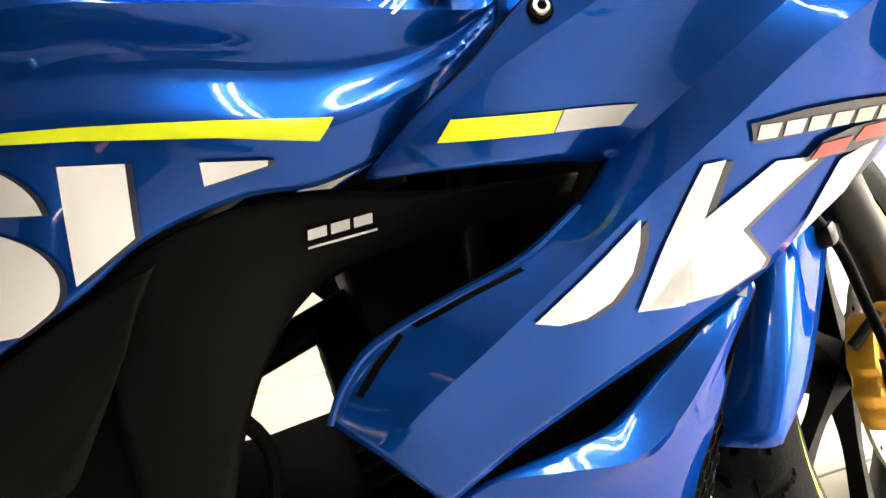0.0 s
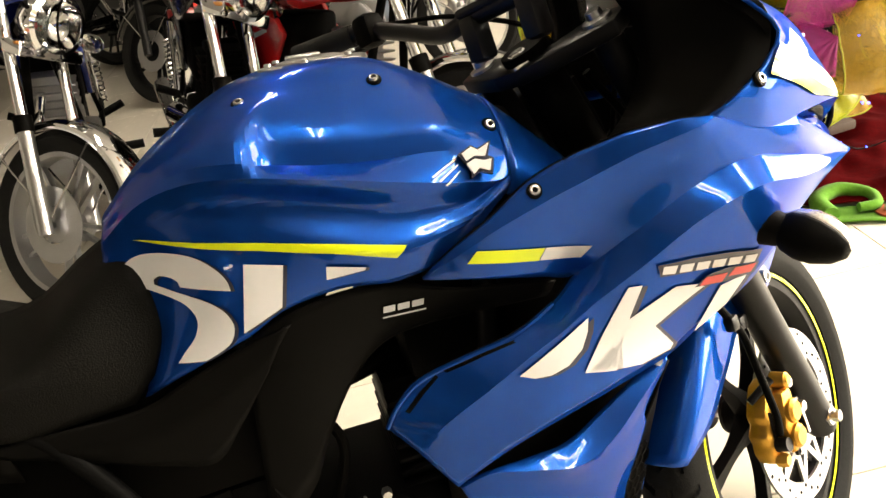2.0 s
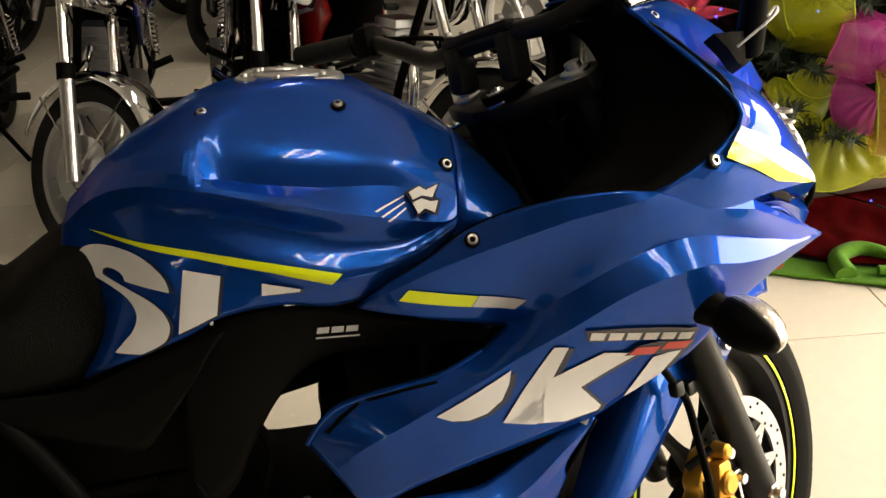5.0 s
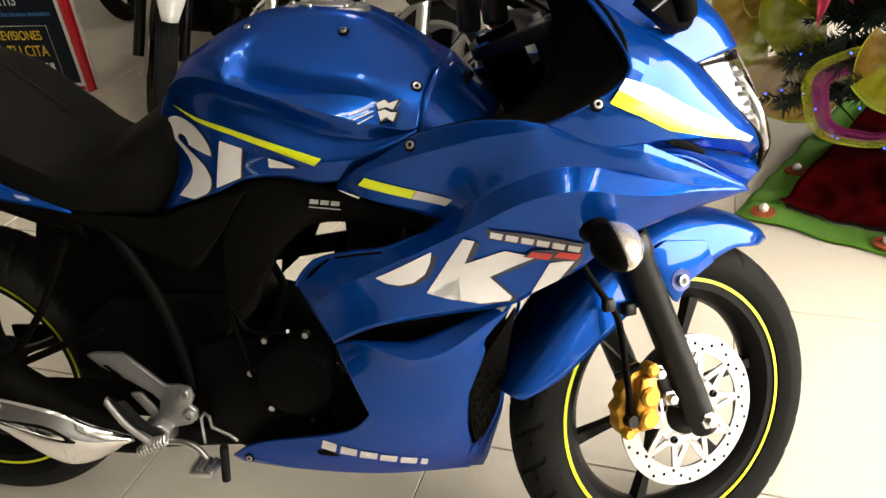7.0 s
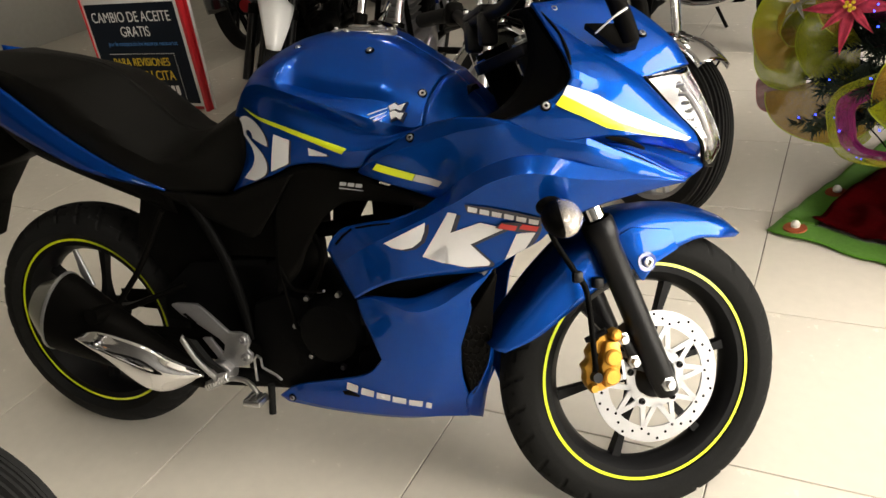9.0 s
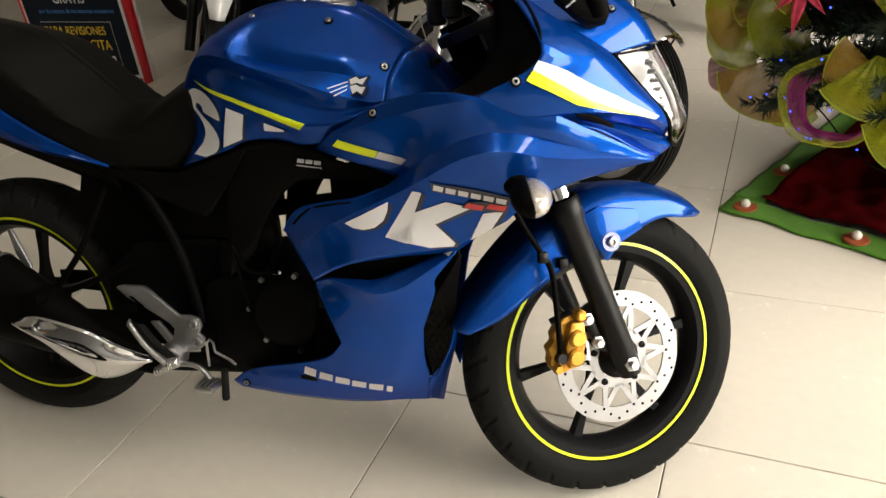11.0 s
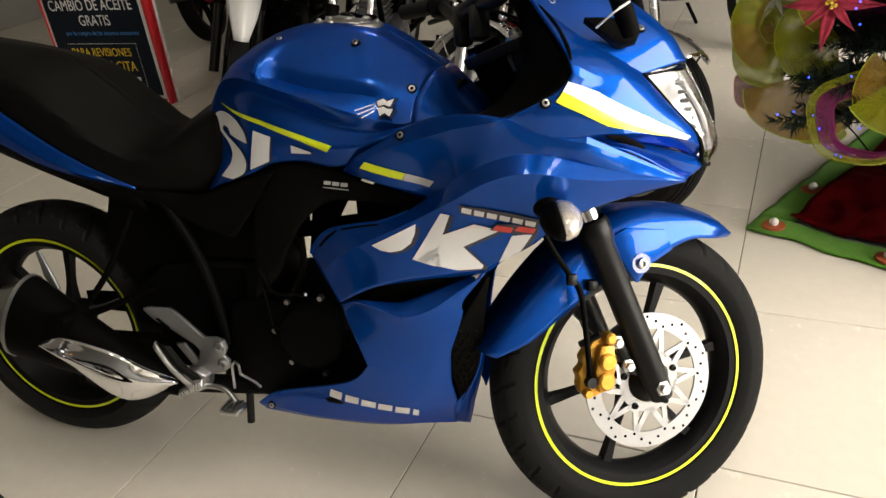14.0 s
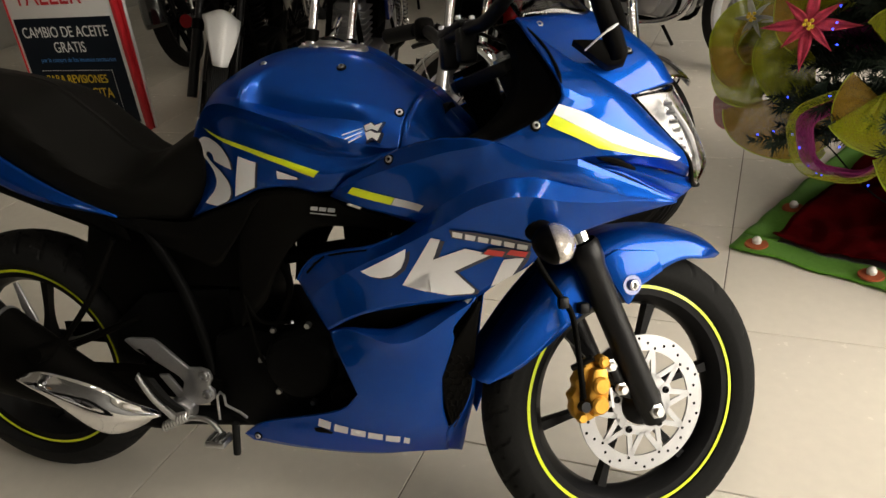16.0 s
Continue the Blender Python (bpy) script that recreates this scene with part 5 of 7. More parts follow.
for s in (-1, 1):
    part("frame_tube", tube([(-0.30, s * 0.115, 0.69), (-0.255, s * 0.124, 0.66), (-0.205, s * 0.118, 0.555), (-0.175, s * 0.118, 0.46), (-0.160, s * 0.112, 0.33)], 0.012, 12, 24), ENGINE, bike, "black frame tube")
    part("frame_tube", tube([(0.30, s * 0.05, 0.78), (0.26, s * 0.09, 0.62), (0.24, s * 0.10, 0.45), (0.16, s * 0.09, 0.22)], 0.016, 12, 24), FORKBLACK, bike, "black down tube")
    part("subframe_tube", tube([(-0.28, s * 0.10, 0.66), (-0.50, s * 0.105, 0.72), (-0.78, s * 0.09, 0.86)], 0.012, 10, 16), ENGINE, bike, "black subframe tube")
    part("swingarm", loft([[(-0.13, 0.10 * -s, 0.33), (-0.40, 0.105 * -s, 0.335), (-0.71, 0.105 * -s, 0.325)], [(-0.13, 0.13 * -s, 0.32), (-0.40, 0.125 * -s, 0.325), (-0.71, 0.12 * -s, 0.32)], [(-0.13, 0.13 * -s, 0.27), (-0.40, 0.125 * -s, 0.275), (-0.71, 0.12 * -s, 0.28)], [(-0.13, 0.10 * -s, 0.26), (-0.40, 0.105 * -s, 0.265), (-0.71, 0.105 * -s, 0.275)], [(-0.13, 0.10 * -s, 0.33), (-0.40, 0.105 * -s, 0.335), (-0.71, 0.105 * -s, 0.325)]], 12, 2, sharp=(1, 2, 3), mirror=True), BLACK, bike, "black swingarm")
part("passenger_hanger", tube([(-0.33, -0.125, 0.63), (-0.40, -0.15, 0.50), (-0.47, -0.17, 0.41), (-0.46, -0.165, 0.40), (-0.30, -0.13, 0.46)], 0.007, 10, 30), BLACK, bike, "black passenger peg hanger")
part("passenger_peg", tube([(-0.47, -0.17, 0.405), (-0.47, -0.25, 0.42)], 0.018, 14), BLACK, bike, "black folded passenger peg")
part("peg_guard", slab([(-0.555, 0.545), (-0.545, 0.548), (-0.515, 0.46), (-0.53, 0.455), (-0.548, 0.49)], -0.176, -0.168, 0.003), ALU, bike, "silver hanger tip")
hug = [(-0.665 + 0.318 * math.cos(radians(a)), 0.30 + 0.318 * math.sin(radians(a))) for a in range(48, -1, -6)]
part("inner_fender", slab([(-0.40, 0.70)] + hug + [(-0.15, 0.30), (-0.14, 0.62), (-0.28, 0.68)], -0.085, 0.085, 0.006), BLACK, bike, "black inner rear fender")
part("rear_shock", tube([(-0.24, 0, 0.60), (-0.33, 0, 0.36)], 0.035, 16), BLACK, bike, "black rear shock")

# -- engine --
part("crankcase", slab([(-0.16, 0.30), (-0.14, 0.23), (-0.02, 0.19), (0.14, 0.20), (0.20, 0.26), (0.20, 0.38), (0.14, 0.425), (0.02, 0.43), (-0.06, 0.45), (-0.14, 0.42)], -0.125, 0.125, 0.015), ENGINE, bike, "black engine crankcase")
part("clutch_cover", knob(pose(0.055, -0.125, 0.375), [(0.0001, -0.032), (0.05, -0.032), (0.066, -0.026), (0.074, -0.012), (0.078, 0.01)], 40), ENGINE, bike, "round black clutch cover")
for i in range(7):
    a = 0.4 + 2 * math.pi * i / 7
    part("case_bolt", knob(pose(0.055 + 0.088 * math.cos(a), -0.128, 0.375 + 0.088 * math.sin(a)), [(0.0001, -0.008), (0.006, -0.008), (0.007, 0.004)], 6), STEEL, bike)
part("starter_cover", knob(pose(0.145, -0.122, 0.31), [(0.0001, -0.022), (0.028, -0.020), (0.036, -0.008), (0.038, 0.01)], 28), ENGINE, bike, "black generator cover")
for i in range(8):
    z = 0.40 + 0.021 * i
    part("cylinder_fin", block(0.104 + 0.001 * i, 0.245 + 0.004 * i, -0.085, 0.085, z, z + 0.007, 0.002), ENGINE, bike)
part("cylinder", block(0.110, 0.235, -0.066, 0.066, 0.40, 0.575, 0.01), ENGINE, bike, "black finned cylinder")
part("cylinder_head", block(0.152, 0.28, -0.085, 0.085, 0.57, 0.66, 0.012), ENGINE, bike, "black cylinder head")
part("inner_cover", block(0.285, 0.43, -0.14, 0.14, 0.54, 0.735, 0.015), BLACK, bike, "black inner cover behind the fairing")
part("breather_hose", tube([(0.02, -0.11, 0.60), (0.045, -0.115, 0.545), (0.03, -0.12, 0.49), (0.00, -0.125, 0.44)], 0.007, 8, 20), BLACK, bike, "black breather hose")
part("radiator", block(0.29, 0.325, -0.13, 0.13, 0.36, 0.58, 0.006), ENGINE, bike, "black radiator core")
part("airbox", block(-0.22, -0.035, -0.11, 0.11, 0.52, 0.70, 0.02), BLACK, bike, "black airbox")
part("throttle_body", tube([(-0.04, 0.0, 0.552), (0.17, 0.0, 0.588)], 0.017, 16), ENGINE, bike, "black throttle body")
part("gearbox_rear", block(-0.20, -0.05, -0.10, 0.10, 0.22, 0.52, 0.02), ENGINE, bike, "black gearbox housing")
part("sensor_plug", tube([(0.030, -0.128, 0.462), (0.052, -0.140, 0.470)], 0.0035, 10), ALU, bike, "bright cable fitting")
part("clutch_cable", tube([(0.05, -0.14, 0.47), (-0.02, -0.14, 0.47), (-0.045, -0.138, 0.52), (-0.03, -0.14, 0.40), (-0.01, -0.14, 0.36)], 0.004, 8, 24), BLACK, bike, "black cable")
part("exhaust_pipe", tube([(0.24, 0.0, 0.58), (0.33, -0.03, 0.48), (0.30, -0.07, 0.28), (0.15, -0.07, 0.225), (-0.10, -0.10, 0.225), (-0.24, -0.15, 0.245)], 0.021, 14, 40), ENGINE, bike, "black exhaust pipe")

part("pivot_plate", slab([(-0.40, 0.355), (-0.385, 0.43), (-0.30, 0.50), (-0.10, 0.52), (-0.09, 0.30), (-0.16, 0.325), (-0.28, 0.340)], -0.10, -0.088, 0.004), ENGINE, bike, "black frame plate at the swingarm pivot")

# -- muffler --
muf = new("muffler")
muf.parent, muf["label"] = bike, "short black muffler with silver end and chrome shield"
CAN = [(-0.25, -0.165, 0.243, 0.022, 0.022), (-0.30, -0.178, 0.266, 0.045, 0.055), (-0.36, -0.188, 0.293, 0.056, 0.080), (-0.45, -0.194, 0.334, 0.060, 0.093), (-0.550, -0.196, 0.379, 0.062, 0.095), (-0.602, -0.197, 0.4017, 0.062, 0.0945)]


def can(stations, n=20, seg=32):
    cx = spline([s[:3] for s in stations], n)
    ra = spline([(s[3], s[4], 0) for s in stations], n)
    rows = []
    for p, r in zip(cx, ra):
        rows.append([p + Vector((0.4 * r.y * math.sin(a), r.x * math.cos(a), r.y * math.sin(a))) for a in (2 * math.pi * k / seg for k in range(seg))])
    b = bmesh.new()
    grid_faces(b, rows, closed=True, caps=True)
    bmesh.ops.recalc_face_normals(b, faces=b.faces)
    return b


part("muffler_can", can(CAN), BLACK, muf, "satin black muffler can")
part("end_cap", can([(-0.603, -0.197, 0.402, 0.0635, 0.096), (-0.620, -0.198, 0.408, 0.062, 0.089), (-0.636, -0.199, 0.414, 0.057, 0.079), (-0.648, -0.200, 0.419, 0.049, 0.065), (-0.656, -0.201, 0.423, 0.038, 0.048)], 18), CAPSTEEL, muf, "brushed silver end cap")
part("cap_band", can([(-0.600, -0.197, 0.4008, 0.0642, 0.0967), (-0.607, -0.1972, 0.404, 0.0643, 0.0962)], 4), ALU, muf, "thin silver band round the can")
part("outlet", tube([(-0.652, -0.201, 0.421), (-0.666, -0.202, 0.428)], 0.022, 18), BLACK, muf, "dark exhaust outlet")
SH = [[(-0.513, 0.250, 0.377), (-0.45, 0.257, 0.390), (-0.35, 0.245, 0.360), (-0.30, 0.222, 0.318), (-0.248, 0.190, 0.275)], [(-0.512, 0.266, 0.372), (-0.45, 0.278, 0.360), (-0.36, 0.265, 0.322), (-0.30, 0.238, 0.285), (-0.246, 0.195, 0.268)], [(-0.507, 0.260, 0.366), (-0.43, 0.266, 0.325), (-0.365, 0.248, 0.258), (-0.32, 0.224, 0.240), (-0.255, 0.188, 0.262)]]
part("heat_shield", loft(SH, 30, 6), CHROME, muf, "chrome leaf-shaped heat shield", solid=0.003)

# -- footrest, pedal, stand --
rest = new("footrest_hanger")
rest.parent, rest["label"] = bike, "cast aluminium footrest hanger with heel plate"
part("heel_plate", slab([(-0.321, 0.424), (-0.306, 0.429), (-0.254, 0.430), (-0.239, 0.420), (-0.182, 0.368), (-0.155, 0.370), (-0.136, 0.364), (-0.131, 0.346), (-0.141, 0.328), (-0.130, 0.318), (-0.132, 0.301), (-0.147, 0.289), (-0.172, 0.283), (-0.199, 0.273), (-0.224, 0.240), (-0.246, 0.238), (-0.256, 0.254), (-0.229, 0.288), (-0.205, 0.311), (-0.197, 0.336), (-0.208, 0.349), (-0.251, 0.376), (-0.298, 0.401)], -0.168, -0.158, 0.003), ALU, rest, "cast aluminium plate")
part("plate_brace", slab([(-0.255, 0.347), (-0.234, 0.349), (-0.200, 0.303), (-0.216, 0.291)], -0.166, -0.158, 0.002), ALU, rest, "thin cast brace")
# slot's shade as a thin black plate on the casting
part("plate_slot_shade", slab([(-0.292, 0.405), (-0.284, 0.407), (-0.258, 0.385), (-0.266, 0.384)], -0.1690, -0.1682), BLACK, rest)
for x, z in ((-0.147, 0.353), (-0.146, 0.309)):
    part("hanger_bolt", bolt((x, -0.169, z), SIDE, 0.013, 0.006), ALU, rest, "socket bolt")
part("peg_bracket", slab([(-0.235, 0.292), (-0.200, 0.300), (-0.178, 0.285), (-0.185, 0.255), (-0.215, 0.245), (-0.232, 0.262)], -0.19, -0.150, 0.005), ALU, rest, "aluminium peg bracket")
part("foot_peg", loft([[(-0.238, 0.252, 0.397), (-0.222, 0.232, 0.338), (-0.208, 0.195, 0.278)], [(-0.212, 0.258, 0.393), (-0.196, 0.237, 0.335), (-0.185, 0.195, 0.285)], [(-0.218, 0.230, 0.377), (-0.203, 0.209, 0.321), (-0.192, 0.175, 0.272)], [(-0.242, 0.230, 0.381), (-0.227, 0.209, 0.323), (-0.214, 0.175, 0.268)], [(-0.238, 0.252, 0.397), (-0.222, 0.232, 0.338), (-0.208, 0.195, 0.278)]], 12, 2, sharp=(1, 2, 3)), RUBBER, rest, "black rubber foot peg")
part("peg_plate", loft([[(-0.240, 0.252, 0.387), (-0.226, 0.235, 0.325), (-0.214, 0.20, 0.262)], [(-0.232, 0.256, 0.399), (-0.219, 0.237, 0.339), (-0.207, 0.20, 0.276)]], 10, 2), ALU, rest, "aluminium peg edge", solid=0.008)
spring = [(-0.250 + 0.062 * t / 60 * 1.0, -0.185 + 0.011 * math.cos(t * 0.9), 0.236 + 0.032 * t / 60 + 0.011 * math.sin(t * 0.9)) for t in range(61)]
part("return_spring", tube(spring, 0.0022, 6), STEEL, rest, "small coil spring")
part("brake_rod", tube([(-0.112, -0.19, 0.268), (-0.111, -0.19, 0.300), (-0.110, -0.19, 0.321), (-0.102, -0.19, 0.331), (-0.094, -0.19, 0.325), (-0.093, -0.19, 0.303), (-0.063, -0.188, 0.286), (-0.052, -0.186, 0.274)], 0.0028, 8), STEEL, rest, "bent steel rod")
part("brake_pedal", tube([(-0.200, -0.185, 0.262), (-0.15, -0.19, 0.266), (-0.125, -0.195, 0.258), (-0.108, -0.20, 0.238)], 0.006, 10, 16), STEEL, rest, "steel brake pedal arm")
part("pedal_pad", block(-0.128, -0.085, -0.235, -0.195, 0.228, 0.242, 0.003, m=None), STEEL, rest, "ribbed steel pedal pad")
for i in range(4):
    part("pad_rib", block(-0.124 + 0.010 * i, -0.120 + 0.010 * i, -0.233, -0.197, 0.242, 0.246), STEEL, rest)
part("pedal_stop", tube([(-0.078, -0.19, 0.262), (-0.086, -0.19, 0.190)], 0.008, 10), RUBBER, rest, "black rubber stop")
part("side_stand", tube([(-0.02, 0.10, 0.22), (-0.05, 0.20, 0.10), (-0.07, 0.255, -0.006)], 0.012, 12, 10), FORKBLACK, bike, "black side stand")
part("stand_foot", block(-0.10, -0.04, 0.235, 0.285, -0.016, -0.002, 0.004), FORKBLACK, bike)
# ---- lettered sign board ----
SIGN = Matrix.Translation((-1.98, 2.36, 0)) @ pose(0, 0, 0, 0, 0, -5)   # local x runs to the viewer's right, y away
sign = thing("sign_board", "white and navy workshop notice on a red A-frame stand", "sign", SIGN)
NAVYPRINT = material("navy_print", (0.004, 0.008, 0.016), 0.5, vary=0.05, spec=0.15)
SIGNWHITE = material("white_print", (0.75, 0.75, 0.74), 0.4, vary=0.02)
SIGNRED = material("red_print", (0.55, 0.02, 0.03), 0.4, vary=0.04)
SIGNYELLOW = material("yellow_print", (0.75, 0.52, 0.03), 0.4)
SIGNBLUE = material("blue_print", (0.03, 0.16, 0.42), 0.4)
part("board", block(-0.69, 0.0, 0.0, 0.02, 0.03, 1.02, 0.003), SIGNWHITE, sign, "white printed board")
part("printed_panel", block(-0.672, -0.018, -0.003, 0.0, 0.05, 0.63, 0.0), NAVYPRINT, sign, "navy printed panel")
for x0, x1 in ((-0.70, -0.69), (0.006, 0.030)):
    part("frame_leg", block(x0, x1, -0.006, 0.03, 0.0, 1.04, 0.004), SIGNRED, sign, "red metal frame leg")
part("board_edge", block(0.0, 0.006, -0.004, 0.02, 0.0, 1.02), SIGNWHITE, sign, "thin white board edge")
part("back_panel", slab([(-0.69, 0.0), (0.036, 0.0), (0.064, 1.04), (-0.69, 1.04)], 0.034, 0.050), SIGNRED, sign, "red rear panel")
part("panel_trim", slab([(0.036, 0.0), (0.041, 0.0), (0.069, 1.04), (0.064, 1.04)], 0.032, 0.051), SIGNWHITE, sign, "thin white edge")


def words(text, x, z, size, mat, parent, y=-0.0045, wide=1.0, align="RIGHT"):
    cu = bpy.data.curves.new("t", "FONT")
    cu.body, cu.size, cu.align_x, cu.extrude = text, size, align, 0.0006
    ob = bpy.data.objects.new("t", cu)
    scene.collection.objects.link(ob)
    bpy.context.view_layer.update()
    me = bpy.data.meshes.new_from_object(ob.evaluated_get(bpy.context.evaluated_depsgraph_get()))
    bpy.data.objects.remove(ob)
    me.materials.append(mat)
    t = new("lettering", me)
    t.parent = parent
    t.matrix_basis = Matrix.Translation((x, y, z)) @ pose(0, 0, 0, 90, 0, 0) @ Matrix.Diagonal((wide, 1, 1, 1))
    t["label"] = "printed words " + text.lower()
    return t


words("TALLER", -0.17, 0.70, 0.17, SIGNRED, sign, wide=0.80)
words("CAMBIO DE ACEITE", -0.06, 0.528, 0.082, SIGNWHITE, sign, wide=0.80)
words("GRATIS", -0.235, 0.445, 0.082, SIGNWHITE, sign, wide=0.80)
words("por la compra de los insumos necesarios", -0.06, 0.392, 0.036, SIGNBLUE, sign, wide=0.86)
words("PARA REVISIONES", -0.155, 0.274, 0.066, SIGNYELLOW, sign, wide=0.80)
words("A TU CITA", -0.145, 0.190, 0.080, SIGNYELLOW, sign, wide=0.80)
for i in range(4):
    part("number_bar", block(-0.268 + 0.034 * i, -0.244 + 0.034 * i, -0.005, -0.003, 0.100, 0.155), SIGNWHITE, sign, "plain white bar in place of a number")
for i in range(18):
    part("dash", block(-0.110, -0.107, -0.005, -0.003, 0.075 + 0.0150 * i, 0.081 + 0.0150 * i), SIGNWHITE, sign)
for i in range(28):
    part("dash", block(-0.115 - 0.0175 * i, -0.107 - 0.0175 * i, -0.005, -0.003, 0.342, 0.3455), SIGNWHITE, sign)

# ---- cloth under the tree ----
RED_CLOTH = material("red_velvet", (0.050, 0.0006, 0.0012), 0.95, vary=0.25, scale=14, bump=0.5, bump_scale=160, spec=0.02)
GREEN_CLOTH = material("green_felt", (0.085, 0.23, 0.022), 0.9, vary=0.2, scale=20, bump=0.5, bump_scale=250, sheen=0.1, spec=0.1)
PEARL = material("white_bead", (0.75, 0.72, 0.66), 0.35, coat=0.4)
BROWN_FELT = material("rust_felt", (0.30, 0.06, 0.015), 0.9, vary=0.2)
SKIRT = Matrix.Translation((0.992, 1.118, 0)) @ pose(0, 0, 0, 0, 0, -31)   # corner; x along the near hem, y along the side hem
skirt = thing("tree_skirt", "red velvet tree skirt with green hem and white beads", "cloth", SKIRT)


def cloth(x0, x1, y0, y1, z, rough, nx, ny, edge=False):
    bm = bmesh.new()
    rows = []
    for i in range(nx + 1):
        row = []
        for j in range(ny + 1):
            x, y = x0 + (x1 - x0) * i / nx, y0 + (y1 - y0) * j / ny
            h = rough * (0.5 + noise.noise(Vector((x * 5, y * 5, 3)))) + 0.4 * rough * noise.noise(Vector((x * 16, y * 16, 1)))
            row.append((x + (0.010 * noise.noise(Vector((y * 9, 0, 5))) if edge else 0), y + (0.014 * noise.noise(Vector((x * 9, 0, 9))) if edge else 0), z + max(h, 0.0)))
        rows.append(row)
    grid_faces(bm, rows)
    bmesh.ops.recalc_face_normals(bm, faces=bm.faces)
    return bm


part("hem", cloth(0, 1.5, 0, 0.105, 0.003, 0.012, 60, 8, True), GREEN_CLOTH, skirt, "green felt hem", solid=0.004)
part("hem", cloth(0, 0.115, 0.10, 1.5, 0.004, 0.012, 8, 60, True), GREEN_CLOTH, skirt, "green felt hem", solid=0.004)
part("panel", cloth(0.10, 1.6, 0.095, 1.6, 0.010, 0.035, 80, 80, True), RED_CLOTH, skirt, "creased red velvet panel", solid=0.004)
for x, y in ((0.07, -0.0 + 0.05), (0.06, 0.36), (0.06, 0.68), (0.42, 0.05), (0.78, 0.05), (1.14, 0.05)):
    part("felt_disc", revolve([(0.0001, 0.006), (0.036, 0.005), (0.038, 0.0)], 20, axis="Z"), BROWN_FELT, skirt, "rust felt disc", m=pose(x, y, 0.014))
    part("bead", revolve([(0.0001, 0.030), (0.009, 0.027), (0.015, 0.018), (0.014, 0.008), (0.008, 0.003)], 16, axis="Z"), PEARL, skirt, "white bead", m=pose(x, y, 0.014))
part("curl", tube([(0.62, 0.02, 0.02), (0.60, 0.10, 0.03), (0.66, 0.16, 0.035), (0.74, 0.14, 0.03), (0.75, 0.07, 0.03), (0.70, 0.05, 0.03)], (0.03, 0.014), 10, 30), GREEN_CLOTH, skirt, "stuffed green felt curl")

# ---- decorated tree ----
TREE = Matrix.Translation((1.78, 1.42, 0))
NEEDLE = material("fir_needle", (0.007, 0.022, 0.009), 0.7, vary=0.4, scale=30)
BARK = material("tree_stem", (0.05, 0.03, 0.02), 0.8, vary=0.2, bump=0.4)
tree = thing("christmas_tree", "green artificial fir tree with mesh ribbons and blue lights", "tree", TREE)
part("trunk", tube([(0, 0, 0.0), (0, 0, 2.0)], (0.035, 0.012), 12), BARK, tree, "dark stem")
part("tree_stand", block(-0.2, 0.2, -0.2, 0.2, 0.045, 0.08, 0.01), BARK, tree, "dark tree foot")
rng = random.Random(4)
verts, faces = [], []


def sprig(p, d, length):
    """A twig with short flat needles on all sides."""
    n = int(length / 0.012)
    side = d.cross(Vector((0, 0, 1))).normalized()
    up = side.cross(d)
    for i in range(n):
        q = p + d * (length * i / n)
        for k in range(6):
            a = rng.uniform(0, 2 * math.pi)
            o = (side * math.cos(a) + up * math.sin(a)) * 0.038 + d * 0.025
            wv = d.cross(o).normalized() * 0.0042
            b = len(verts)
            verts.extend([q - wv, q + wv, q + o])
            faces.append((b, b + 1, b + 2))


limbs = bmesh.new()
for k in range(230):
    z = 0.26 + 1.58 * (k / 230)
    rad = 0.78 * (1 - z / 2.2)
    a = k * 2.399 + rng.uniform(-0.2, 0.2)
    d = Vector((math.cos(a), math.sin(a), rng.uniform(-0.12, 0.12))).normalized()
    p0 = Vector((0, 0, z + 0.05))
    limbs = join(limbs, tube([p0, p0 + d * rad], (0.008, 0.003), 5))
    for t in range(6):
        f = 0.35 + 0.11 * t
        for s in (-1, 1):
            dd = (d + Vector((-d.y, d.x, 0)) * s * rng.uniform(0.5, 0.9) + Vector((0, 0, rng.uniform(-0.3, 0.2)))).normalized()
            sprig(p0 + d * rad * f, dd, 0.10 + 0.06 * rng.random())
    sprig(p0 + d * rad * 0.4, d, rad * 0.62)
part("branches", limbs, BARK, tree, "dark wire branches")["kind"] = "stuff"
nm = bpy.data.meshes.new("needles")
nm.from_pydata([tuple(v) for v in verts], [], faces)
nm.materials.append(NEEDLE)
no = new("needles", nm)
no.parent = tree
tagged(no, "dense short dark green needles", kind="stuff")

NET = {"lime": netting("lime_mesh_ribbon", (0.36, 0.40, 0.010), 0.34, 420), "gold": netting("gold_mesh_ribbon", (0.42, 0.25, 0.025), 0.38, 420),
       "magenta": netting("magenta_mesh_ribbon", (0.42, 0.03, 0.24), 0.5, 420), "pink": netting("pink_mesh_ribbon", (0.36, 0.13, 0.15), 0.45, 420)}


